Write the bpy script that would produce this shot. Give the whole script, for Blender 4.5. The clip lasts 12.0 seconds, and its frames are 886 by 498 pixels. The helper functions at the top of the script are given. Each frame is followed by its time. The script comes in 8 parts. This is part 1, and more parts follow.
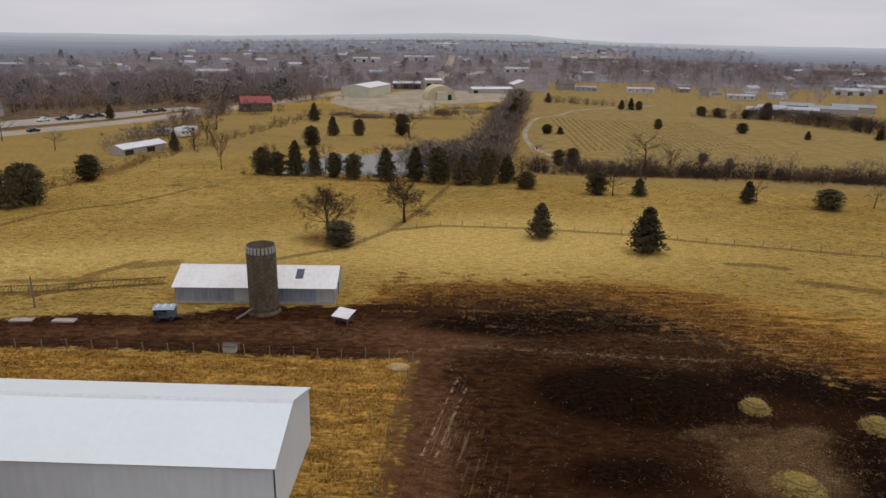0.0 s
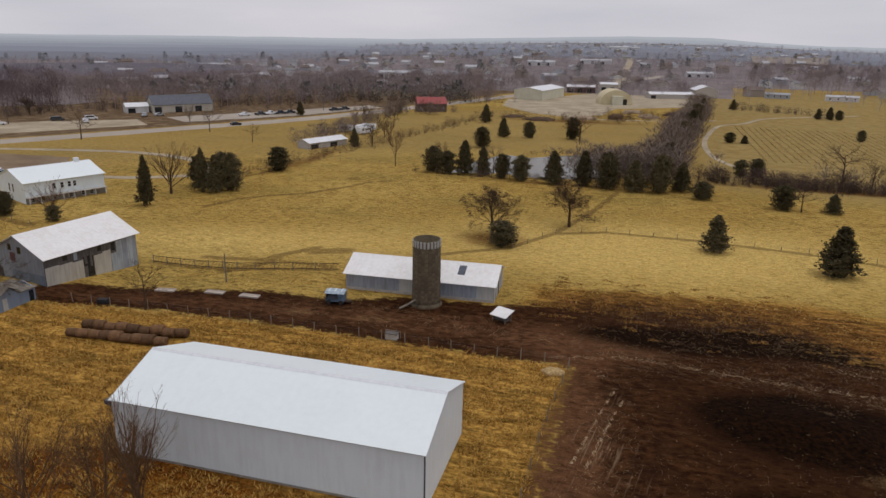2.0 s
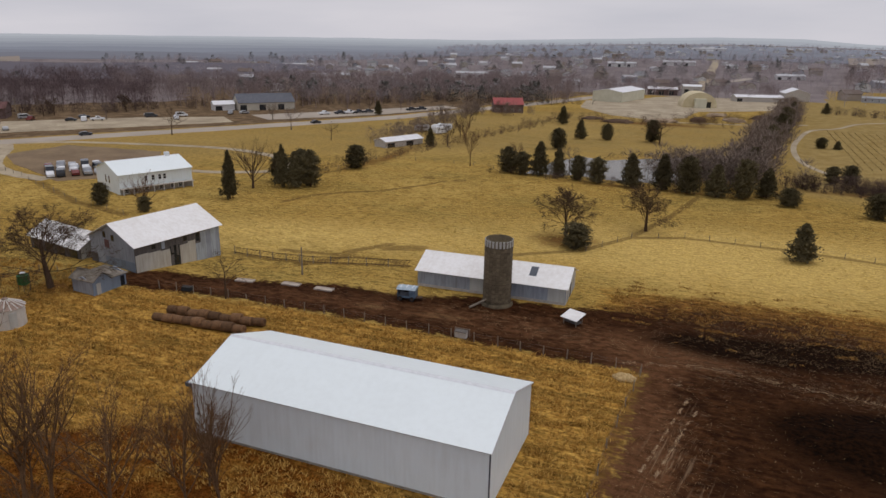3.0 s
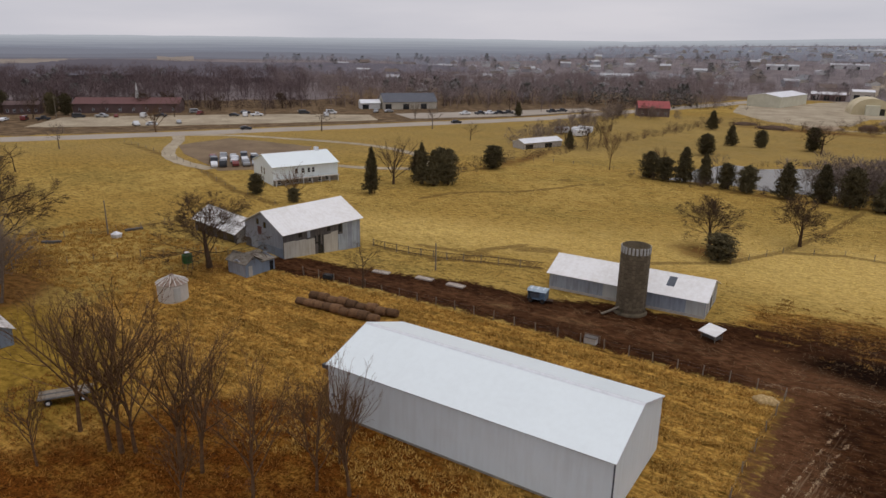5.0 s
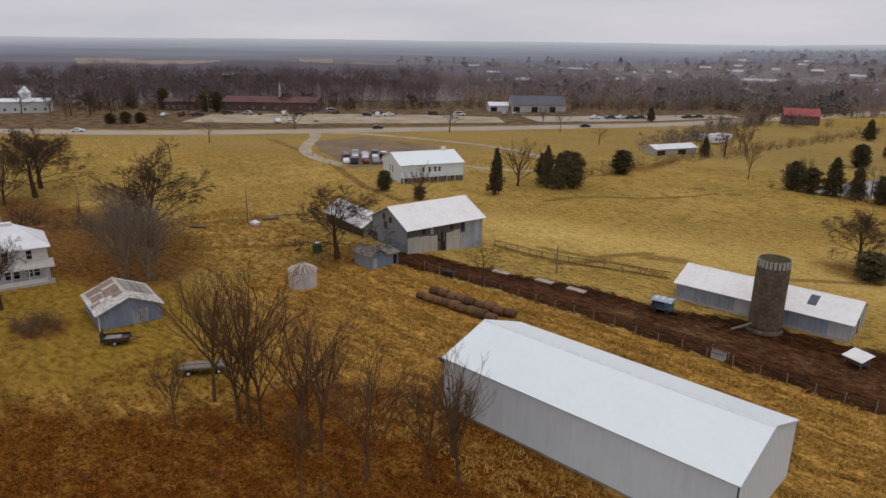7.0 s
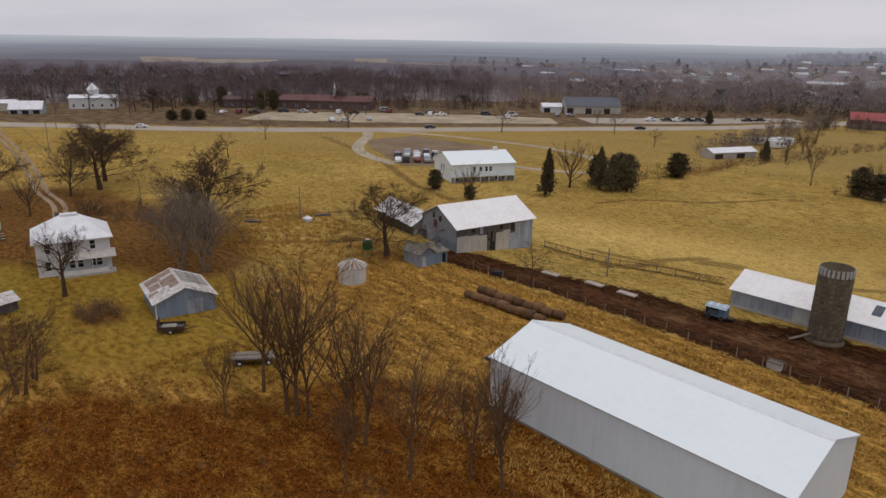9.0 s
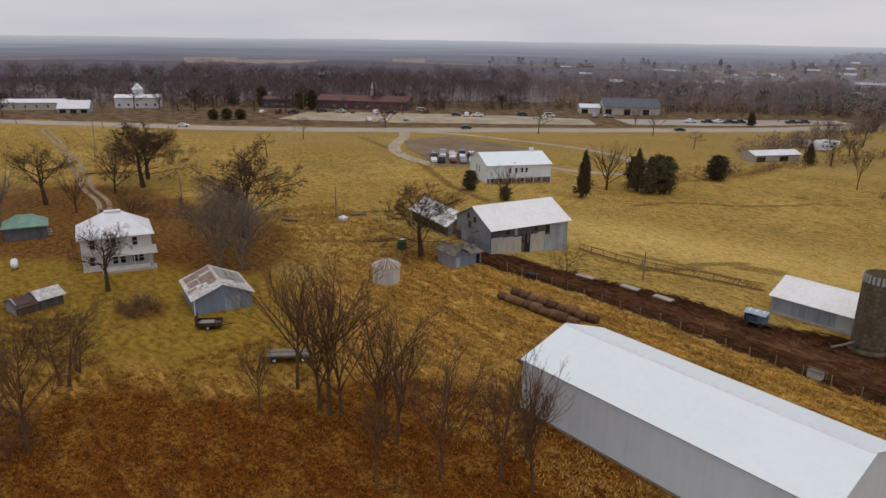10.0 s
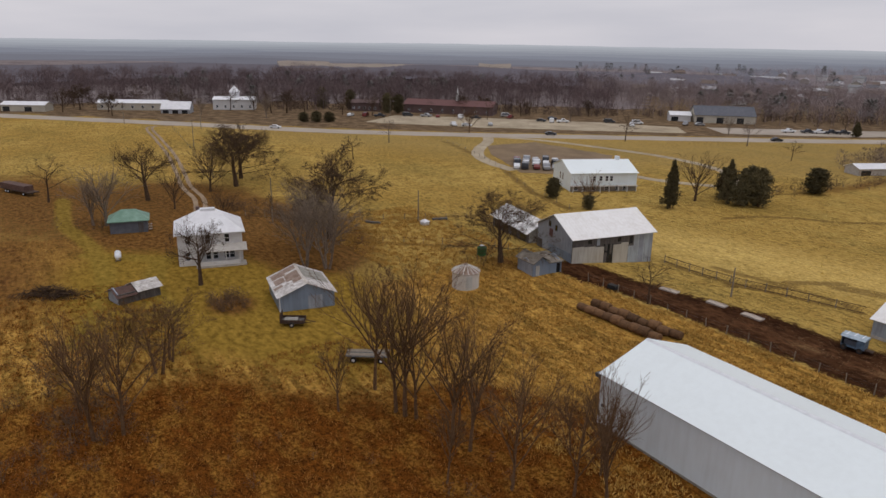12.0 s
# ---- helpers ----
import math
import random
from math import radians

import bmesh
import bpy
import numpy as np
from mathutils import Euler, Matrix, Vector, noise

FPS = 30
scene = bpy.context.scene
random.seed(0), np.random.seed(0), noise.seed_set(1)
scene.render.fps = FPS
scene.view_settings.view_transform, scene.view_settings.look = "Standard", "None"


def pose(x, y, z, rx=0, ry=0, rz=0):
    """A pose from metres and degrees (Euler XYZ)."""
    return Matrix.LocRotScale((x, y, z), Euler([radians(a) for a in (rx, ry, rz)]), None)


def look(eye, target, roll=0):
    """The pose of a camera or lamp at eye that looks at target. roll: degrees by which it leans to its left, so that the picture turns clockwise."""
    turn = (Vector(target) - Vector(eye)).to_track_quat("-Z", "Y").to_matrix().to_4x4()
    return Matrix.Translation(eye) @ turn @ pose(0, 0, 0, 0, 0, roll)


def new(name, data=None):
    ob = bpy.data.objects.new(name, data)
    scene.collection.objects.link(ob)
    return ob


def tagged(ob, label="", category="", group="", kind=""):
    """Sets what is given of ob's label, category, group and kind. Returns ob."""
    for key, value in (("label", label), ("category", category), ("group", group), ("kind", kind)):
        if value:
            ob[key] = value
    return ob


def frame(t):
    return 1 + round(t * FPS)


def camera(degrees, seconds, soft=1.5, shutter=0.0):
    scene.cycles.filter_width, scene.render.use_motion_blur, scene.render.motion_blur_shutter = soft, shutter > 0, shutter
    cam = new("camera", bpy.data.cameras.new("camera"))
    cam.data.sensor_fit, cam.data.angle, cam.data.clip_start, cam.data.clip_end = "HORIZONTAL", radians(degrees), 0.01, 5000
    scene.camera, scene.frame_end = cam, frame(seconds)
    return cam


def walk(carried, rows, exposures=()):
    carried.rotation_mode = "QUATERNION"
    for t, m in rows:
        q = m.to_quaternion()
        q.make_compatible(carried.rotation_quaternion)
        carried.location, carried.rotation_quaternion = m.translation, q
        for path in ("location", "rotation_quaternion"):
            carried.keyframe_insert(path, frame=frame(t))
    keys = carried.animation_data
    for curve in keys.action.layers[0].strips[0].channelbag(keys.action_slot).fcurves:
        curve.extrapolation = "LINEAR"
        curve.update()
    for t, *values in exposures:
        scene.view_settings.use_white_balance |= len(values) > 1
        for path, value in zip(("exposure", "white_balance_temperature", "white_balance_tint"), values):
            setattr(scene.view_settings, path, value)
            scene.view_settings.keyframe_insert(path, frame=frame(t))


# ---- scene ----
cam = camera(65.3, 12.0)
PATH = [
    (0, (13.452, -45.078, 36.956), (12.477, 2.725, 22.330), 1.10),
    (0.5, (13.528, -45.176, 36.995), (10.003, 2.492, 22.322), 1.00),
    (1, (13.396, -45.076, 36.923), (6.922, 2.291, 22.276), 1.00),
    (1.5, (13.290, -45.106, 36.838), (3.790, 1.746, 22.187), 1.00),
    (2, (13.274, -45.098, 36.648), (0.827, 1.067, 22.026), 1.10),
    (2.5, (13.206, -45.095, 36.539), (-1.719, 0.330, 21.914), 1.10),
    (3, (13.295, -45.236, 36.390), (-4.076, -0.697, 21.744), 1.10),
    (5, (13.316, -45.635, 36.290), (-12.499, -5.424, 21.571), 1.00),
    (5.5, (13.230, -45.630, 36.196), (-14.268, -6.533, 21.522), 1.00),
    (6, (13.321, -45.796, 36.125), (-16.029, -8.070, 21.450), 0.90),
    (6.5, (13.339, -45.872, 35.994), (-17.907, -9.701, 21.321), 1.00),
    (7, (13.322, -45.822, 35.792), (-19.356, -10.919, 21.166), 1.00),
    (9, (13.264, -45.810, 35.513), (-21.900, -13.421, 20.868), 1.20),
    (9.5, (13.380, -45.698, 35.594), (-22.434, -14.036, 20.938), 1.20),
    (10, (13.416, -45.725, 35.633), (-23.408, -15.251, 20.958), 1.10),
    (10.5, (13.310, -45.755, 35.720), (-24.464, -16.430, 21.121), 1.20),
    (11, (13.264, -45.883, 35.852), (-25.163, -17.407, 21.277), 1.20),
    (11.5, (13.346, -45.811, 35.972), (-25.824, -18.339, 21.449), 1.20),
    (12, (13.399, -45.846, 35.984), (-26.852, -19.970, 21.484), 1.20),
]
walk(cam, [(t, look(eye, target, roll)) for t, eye, target, roll in PATH])

# ---- light: an overcast winter day ----
world = bpy.data.worlds.new("world")
scene.world = world
world.use_nodes = True
wn, wl = world.node_tree.nodes, world.node_tree.links
wn.clear()
w_out = wn.new("ShaderNodeOutputWorld")
w_bg = wn.new("ShaderNodeBackground")
w_sky = wn.new("ShaderNodeTexSky")
w_sky.sky_type = "NISHITA"
w_sky.sun_disc = False
w_sky.sun_elevation = radians(76)
w_sky.sun_rotation = radians(86)
w_sky.dust_density = 4.0
w_sky.air_density = 1.0
w_sky.ozone_density = 1.0
# cloud cover: the sky's own colours are lost in a grey deck with soft, faint clouds
w_co = wn.new("ShaderNodeTexCoord")
w_map = wn.new("ShaderNodeMapping")
w_map.inputs["Scale"].default_value = (2.0, 2.0, 14.0)
w_noise = wn.new("ShaderNodeTexNoise")
w_noise.inputs["Scale"].default_value = 1.4
w_noise.inputs["Detail"].default_value = 5.0
w_ramp = wn.new("ShaderNodeValToRGB")
w_ramp.color_ramp.elements[0].position, w_ramp.color_ramp.elements[0].color = 0.30, (4.92, 4.9, 5.42, 1)
w_ramp.color_ramp.elements[1].position, w_ramp.color_ramp.elements[1].color = 0.72, (5.92, 5.75, 6.15, 1)
w_mix = wn.new("ShaderNodeMix")
w_mix.data_type = "RGBA"
w_mix.inputs["Factor"].default_value = 0.9
wl.new(w_co.outputs["Generated"], w_map.inputs["Vector"])
wl.new(w_map.outputs["Vector"], w_noise.inputs["Vector"])
wl.new(w_noise.outputs["Fac"], w_ramp.inputs["Fac"])
wl.new(w_sky.outputs["Color"], w_mix.inputs["A"])
wl.new(w_ramp.outputs["Color"], w_mix.inputs["B"])
wl.new(w_mix.outputs["Result"], w_bg.inputs["Color"])
w_bg.inputs["Strength"].default_value = 0.130
wl.new(w_bg.outputs["Background"], w_out.inputs["Surface"])
sun = new("sun", bpy.data.lights.new("sun", "SUN"))
sun.data.energy, sun.data.angle, sun.data.color = 0.8, radians(35), (1.0, 0.97, 0.93)
sun.matrix_world = look((15, 1, 62), (0, 0, 0))
scene.view_settings.exposure = -0.13


# ---- materials ----
def material(name, rough=0.8, metal=0.0, spec=0.3):
    m = bpy.data.materials.new(name)
    m.use_nodes = True
    b = m.node_tree.nodes["Principled BSDF"]
    b.inputs["Roughness"].default_value = rough
    b.inputs["Metallic"].default_value = metal
    b.inputs["Specular IOR Level"].default_value = spec
    return m, m.node_tree.nodes, m.node_tree.links, b


def coords(n, l, scale=(1, 1, 1), kind="Object"):
    c, mp = n.new("ShaderNodeTexCoord"), n.new("ShaderNodeMapping")
    mp.inputs["Scale"].default_value = scale
    l.new(c.outputs[kind], mp.inputs["Vector"])
    return mp.outputs["Vector"]


def noise_tex(n, l, vec, scale, detail=4.0, rough=0.6):
    t = n.new("ShaderNodeTexNoise")
    t.inputs["Scale"].default_value = scale
    t.inputs["Detail"].default_value = detail
    t.inputs["Roughness"].default_value = rough
    l.new(vec, t.inputs["Vector"])
    return t.outputs["Fac"]


def ramp(n, l, fac, stops):
    r = n.new("ShaderNodeValToRGB")
    el = r.color_ramp.elements
    while len(el) < len(stops):
        el.new(0.5)
    for e, (p, c) in zip(el, stops):
        e.position, e.color = p, (*c, 1) if len(c) == 3 else c
    l.new(fac, r.inputs["Fac"])
    return r.outputs["Color"]


def mix(n, l, fac, a, b, mode="MIX"):
    x = n.new("ShaderNodeMix")
    x.data_type, x.blend_type = "RGBA", mode
    for sock, v in (("Factor", fac), ("A", a), ("B", b)):
        if isinstance(v, (int, float)):
            x.inputs[sock].default_value = v
        elif isinstance(v, tuple):
            x.inputs[sock].default_value = (*v, 1)
        else:
            l.new(v, x.inputs[sock])
    return x.outputs["Result"]


def maths(n, l, op, a, b=0.0, clamp=False):
    x = n.new("ShaderNodeMath")
    x.operation, x.use_clamp = op, clamp
    for i, v in enumerate((a, b)):
        if isinstance(v, (int, float)):
            x.inputs[i].default_value = v
        else:
            l.new(v, x.inputs[i])
    return x.outputs["Value"]


def bump(n, l, b, height, strength=0.4, dist=0.05):
    k = n.new("ShaderNodeBump")
    k.inputs["Strength"].default_value, k.inputs["Distance"].default_value = strength, dist
    l.new(height, k.inputs["Height"])
    l.new(k.outputs["Normal"], b.inputs["Normal"])


def mottled(name, dark, light, scale=1.5, rough=0.8, metal=0.0, fine=14.0, stretch=(1, 1, 1), bumps=0.3, spec=0.3, vary=0.0):
    """A surface of two tones, blotched at a large and a fine scale."""
    m, n, l, b = material(name, rough, metal, spec)
    v = coords(n, l, stretch)
    f = maths(n, l, "ADD", maths(n, l, "MULTIPLY", noise_tex(n, l, v, scale), 0.6), maths(n, l, "MULTIPLY", noise_tex(n, l, v, fine), 0.4))
    c = ramp(n, l, f, [(0.34, dark), (0.64, light)])
    if vary:
        o = n.new("ShaderNodeObjectInfo")
        k = n.new("ShaderNodeMapRange")
        k.inputs["To Min"].default_value, k.inputs["To Max"].default_value = 1 - vary, 1 + vary
        l.new(o.outputs["Random"], k.inputs["Value"])
        h = n.new("ShaderNodeHueSaturation")
        l.new(k.outputs["Result"], h.inputs["Value"])
        l.new(c, h.inputs["Color"])
        c = h.outputs["Color"]
    l.new(c, b.inputs["Base Color"])
    bump(n, l, b, noise_tex(n, l, v, fine, 5), bumps)
    return m


def ribbed(name, base, dirt, pitch=0.3, rough=0.45, metal=0.0, axis="X", amount=0.35, scale=0.6, streak=(3.0, 3.0, 0.35)):
    """Sheet metal with upright ribs, streaked by weather."""
    m, n, l, b = material(name, rough, metal, 0.4)
    v = coords(n, l)
    w = n.new("ShaderNodeTexWave")
    w.wave_type, w.bands_direction, w.wave_profile = "BANDS", axis, "SIN"
    w.inputs["Scale"].default_value = 0.314 / pitch
    l.new(v, w.inputs["Vector"])
    s = noise_tex(n, l, coords(n, l, streak), scale, 6)
    g = noise_tex(n, l, v, 0.25, 4)
    f = maths(n, l, "MULTIPLY", ramp(n, l, maths(n, l, "ADD", maths(n, l, "MULTIPLY", s, 0.6), maths(n, l, "MULTIPLY", g, 0.4)), [(0.42, (0, 0, 0)), (0.66, (1, 1, 1))]), amount)
    l.new(mix(n, l, f, base, dirt), b.inputs["Base Color"])
    bump(n, l, b, w.outputs["Fac"], 0.25, 0.02)
    return m


M = {}
M["white_roof"] = ribbed("white_painted_steel_roof", (0.77, 0.83, 0.84), (0.61, 0.65, 0.65), 0.9, 0.4, amount=0.22)
M["white_wall"] = ribbed("white_painted_steel_wall", (0.70, 0.765, 0.785), (0.48, 0.50, 0.48), 0.45, 0.45, amount=0.30)
M["trim"] = mottled("dark_trim_metal", (0.06, 0.07, 0.09), (0.10, 0.11, 0.13), 2, 0.5)
M["trim_white"] = mottled("white_trim_metal", (0.6, 0.62, 0.64), (0.75, 0.77, 0.8), 2, 0.5, bumps=0.05)
M["blotched_roof"] = mottled("blotched_tin_roof", (0.22, 0.175, 0.15), (0.72, 0.70, 0.68), 1.6, 0.6, fine=6)
M["lot_dirt"] = mottled("trodden_brown_dirt", (0.135, 0.088, 0.050), (0.235, 0.165, 0.095), 0.12, 0.95, fine=1.5)
M["old_roof"] = ribbed("weathered_galvanised_roof", (0.80, 0.79, 0.78), (0.50, 0.45, 0.39), 0.6, 0.45, amount=0.38)
M["galv"] = ribbed("weathered_galvanised_siding", (0.34, 0.38, 0.45), (0.17, 0.18, 0.20), 0.5, 0.5, 0.25, amount=0.75, scale=1.0)
M["galv_light"] = ribbed("bright_galvanised_siding", (0.50, 0.51, 0.49), (0.30, 0.29, 0.26), 0.5, 0.5, 0.15, amount=0.6)
M["blue_steel"] = ribbed("blue_grey_steel_siding", (0.22, 0.28, 0.37), (0.13, 0.15, 0.18), 0.35, 0.5, 0.2, amount=0.7)
M["sheet_cream"] = ribbed("chalky_cream_tin_sheet", (0.50, 0.48, 0.42), (0.30, 0.25, 0.19), 0.3, 0.6, 0.1, amount=0.7, scale=0.9)
M["sheet_blue"] = ribbed("pale_blue_tin_sheet", (0.40, 0.46, 0.52), (0.22, 0.22, 0.22), 0.3, 0.5, 0.2, amount=0.75, scale=1.1)
M["old_wood"] = mottled("weathered_grey_boards", (0.05, 0.045, 0.042), (0.15, 0.135, 0.125), 1.2, 0.9, stretch=(3, 3, 0.4))
M["concrete"] = mottled("stained_concrete", (0.16, 0.15, 0.13), (0.36, 0.34, 0.30), 0.9, 0.9)
M["concrete_light"] = mottled("worn_pale_concrete", (0.33, 0.30, 0.27), (0.50, 0.47, 0.43), 1.5, 0.9)
M["concrete_pale"] = mottled("pale_worn_concrete", (0.30, 0.245, 0.20), (0.48, 0.41, 0.35), 1.5, 0.9)
M["stave"] = mottled("weathered_concrete_stave", (0.040, 0.031, 0.019), (0.155, 0.122, 0.078), 0.9, 0.95, fine=7, vary=0.22)
M["stave_pale"] = mottled("limewashed_stave", (0.28, 0.27, 0.25), (0.46, 0.45, 0.42), 1.1, 0.95)
M["iron"] = mottled("rusty_iron", (0.04, 0.028, 0.022), (0.10, 0.06, 0.04), 3, 0.8, 0.3)
M["steel"] = mottled("grey_steel", (0.10, 0.09, 0.08), (0.19, 0.17, 0.15), 3, 0.5, 0.6)
M["bin_white"] = ribbed("white_corrugated_bin_steel", (0.62, 0.60, 0.56), (0.36, 0.31, 0.26), 0.12, 0.5, 0.1, "Z", 0.6)
M["rust_dark"] = mottled("dark_rusted_tin", (0.06, 0.032, 0.026), (0.13, 0.075, 0.06), 1.2, 0.8)
M["bin_rust"] = mottled("rusted_bin_roof", (0.13, 0.07, 0.045), (0.34, 0.26, 0.21), 1.2, 0.7)
M["tin_roof"] = mottled("stained_tin_roof", (0.30, 0.25, 0.21), (0.62, 0.58, 0.53), 0.7, 0.6)
M["mossy_tin"] = mottled("mossy_rusted_tin", (0.085, 0.070, 0.052), (0.27, 0.235, 0.195), 1.3, 0.85)
M["glass"] = mottled("dark_glass_and_openings", (0.010, 0.012, 0.015), (0.03, 0.034, 0.04), 1, 0.08, spec=0.6, bumps=0.0)
M["clapboard"] = mottled("old_white_clapboard", (0.50, 0.49, 0.48), (0.70, 0.69, 0.68), 0.8, 0.8, stretch=(1, 1, 6))
M["grey_roof"] = mottled("pale_grey_metal_roof", (0.62, 0.62, 0.64), (0.78, 0.78, 0.80), 0.6, 0.5)
M["green_roof"] = mottled("faded_green_metal_roof", (0.10, 0.20, 0.145), (0.22, 0.34, 0.27), 0.7, 0.6)
M["slate_wall"] = mottled("dark_slate_boards", (0.075, 0.08, 0.10), (0.14, 0.145, 0.165), 1, 0.8)
M["hay"] = mottled("weathered_hay", (0.060, 0.029, 0.014), (0.200, 0.108, 0.050), 1.3, 0.95, fine=16, bumps=0.9, vary=0.35)
M["hay_fresh"] = mottled("yellow_hay", (0.150, 0.102, 0.028), (0.41, 0.295, 0.092), 3.5, 0.95, fine=26, bumps=1.0)
M["straw_pale"] = mottled("pale_dry_straw", (0.24, 0.145, 0.050), (0.62, 0.45, 0.22), 3.5, 0.95, fine=26, bumps=1.0)
M["bark"] = mottled("grey_brown_bark", (0.043, 0.027, 0.017), (0.108, 0.071, 0.047), 2.5, 1.0, stretch=(3, 3, 0.8), spec=0.03)
M["bark_pale"] = mottled("pale_grey_bark", (0.085, 0.064, 0.054), (0.17, 0.135, 0.118), 2.5, 1.0, spec=0.03)
M["twig"] = mottled("grey_purple_twigs", (0.125, 0.094, 0.070), (0.255, 0.200, 0.155), 2.5, 1.0, spec=0.03)
M["strip_twig"] = mottled("brown_grey_twigs", (0.130, 0.098, 0.080), (0.250, 0.196, 0.162), 2.5, 1.0, spec=0.03)
M["bark_red"] = mottled("reddish_brown_bark", (0.076, 0.043, 0.023), (0.180, 0.107, 0.058), 2.5, 1.0, spec=0.03)
M["cedar"] = mottled("dark_cedar_needles", (0.058, 0.048, 0.026), (0.150, 0.124, 0.066), 1.4, 1.0, spec=0.05, fine=6, bumps=0.0, vary=0.25)
M["shrub"] = mottled("dry_rusty_brush", (0.075, 0.046, 0.029), (0.175, 0.115, 0.075), 2, 1.0, spec=0.03)
M["wood_post"] = mottled("grey_fence_wood", (0.13, 0.105, 0.08), (0.28, 0.235, 0.18), 4, 0.95)
M["dark_dirt"] = mottled("dark_bare_dirt", (0.075, 0.048, 0.034), (0.14, 0.095, 0.068), 0.2, 1.0, fine=1.2, spec=0.03)
M["asphalt"] = mottled("worn_asphalt", (0.30, 0.255, 0.205), (0.40, 0.345, 0.285), 0.08, 0.9, fine=2, stretch=(1, 1, 1))
M["gravel"] = mottled("pale_gravel", (0.23, 0.18, 0.118), (0.46, 0.385, 0.272), 0.09, 0.95, fine=0.8)
M["dirt_track"] = mottled("packed_dirt", (0.19, 0.13, 0.08), (0.34, 0.25, 0.165), 0.15, 0.95, fine=1.6)
M["tyre"] = mottled("black_rubber", (0.012, 0.012, 0.012), (0.03, 0.03, 0.03), 4, 0.8)
M["blue_paint"] = mottled("faded_blue_paint", (0.045, 0.07, 0.11), (0.13, 0.19, 0.26), 1.5, 0.5)
M["blue_pale"] = mottled("chalky_pale_blue_paint", (0.20, 0.27, 0.34), (0.46, 0.53, 0.58), 1.8, 0.6)
M["green_paint"] = mottled("green_machine_paint", (0.012, 0.06, 0.016), (0.03, 0.12, 0.035), 1.5, 0.5)
M["red_roof"] = mottled("red_metal_roof", (0.24, 0.045, 0.045), (0.36, 0.085, 0.08), 0.6, 0.6)
M["brick"] = mottled("dull_red_brick", (0.082, 0.052, 0.048), (0.145, 0.097, 0.090), 0.3, 0.9)
M["red_trim"] = mottled("faded_red_boards", (0.098, 0.044, 0.042), (0.165, 0.080, 0.074), 2, 0.8)
M["cream"] = mottled("cream_steel_siding", (0.50, 0.48, 0.36), (0.62, 0.60, 0.48), 0.3, 0.6)
M["tan_dome"] = mottled("tan_fabric_dome", (0.48, 0.40, 0.24), (0.62, 0.54, 0.36), 0.2, 0.7)
M["car_white"] = mottled("white_car_paint", (0.62, 0.63, 0.65), (0.74, 0.75, 0.77), 1, 0.25, bumps=0.0, spec=0.5)
M["car_silver"] = mottled("silver_car_paint", (0.30, 0.31, 0.33), (0.42, 0.43, 0.45), 1, 0.3, 0.4, bumps=0.0, spec=0.5)
M["car_dark"] = mottled("dark_car_paint", (0.02, 0.022, 0.028), (0.045, 0.05, 0.06), 1, 0.25, bumps=0.0, spec=0.5)
M["car_red"] = mottled("dark_red_car_paint", (0.12, 0.02, 0.02), (0.18, 0.04, 0.035), 1, 0.25, bumps=0.0, spec=0.5)

TOWN_WALLS = [mottled("house_siding_" + k, tuple(v * 0.8 for v in c), c, 0.3, 0.8) for k, c in (("white", (0.62, 0.61, 0.60)), ("cream", (0.50, 0.46, 0.38)), ("tan", (0.34, 0.29, 0.24)), ("brick", (0.20, 0.12, 0.10)), ("grey", (0.38, 0.39, 0.42)))]
TOWN_ROOFS = [mottled("house_roof_" + k, tuple(v * 0.75 for v in c), c, 0.3, 0.9) for k, c in (("grey", (0.24, 0.24, 0.25)), ("brown", (0.17, 0.13, 0.11)), ("pale", (0.52, 0.52, 0.54)), ("dark", (0.15, 0.15, 0.16)), ("tin", (0.36, 0.37, 0.40)))]


# ---- mesh helpers ----
def box(bm, x0, x1, y0, y1, z0, z1, m=None):
    vs = [bm.verts.new((x, y, z)) for z in (z0, z1) for x, y in ((x0, y0), (x1, y0), (x1, y1), (x0, y1))]
    for f in ((3, 2, 1, 0), (4, 5, 6, 7), (0, 1, 5, 4), (1, 2, 6, 5), (2, 3, 7, 6), (3, 0, 4, 7)):
        bm.faces.new([vs[i] for i in f])
    if m is not None:
        bmesh.ops.transform(bm, matrix=m, verts=vs)
    return vs


def prism(bm, pts, axis, a, b):
    """A solid between a and b along an axis, with the outline pts in the other two."""
    def place(p, c):
        return {"x": (c, *p), "y": (p[0], c, p[1]), "z": (*p, c)}[axis]
    u = [bm.verts.new(place(p, a)) for p in pts]
    w = [bm.verts.new(place(p, b)) for p in pts]
    k = len(pts)
    bm.faces.new(u[::-1]), bm.faces.new(w)
    for i in range(k):
        bm.faces.new((u[i], u[(i + 1) % k], w[(i + 1) % k], w[i]))
    return u + w


def tube(bm, pts, radii, sides=6, caps=True):
    rings = []
    for i, p in enumerate(pts):
        p = Vector(p)
        d = Vector(pts[min(i + 1, len(pts) - 1)]) - Vector(pts[max(i - 1, 0)])
        d = d.normalized() if d.length > 1e-6 else Vector((0, 0, 1))
        u = d.cross(Vector((0.3, 0.9, 0.1)) if abs(d.z) > 0.8 else Vector((0, 0, 1))).normalized()
        w = d.cross(u)
        rings.append([bm.verts.new(p + radii[i] * (math.cos(a) * u + math.sin(a) * w)) for a in (2 * math.pi * k / sides for k in range(sides))])
    for a, b in zip(rings, rings[1:]):
        for k in range(sides):
            bm.faces.new((a[k], a[(k + 1) % sides], b[(k + 1) % sides], b[k]))
    if caps:
        bm.faces.new(rings[0][::-1]), bm.faces.new(rings[-1])
    return [v for r in rings for v in r]


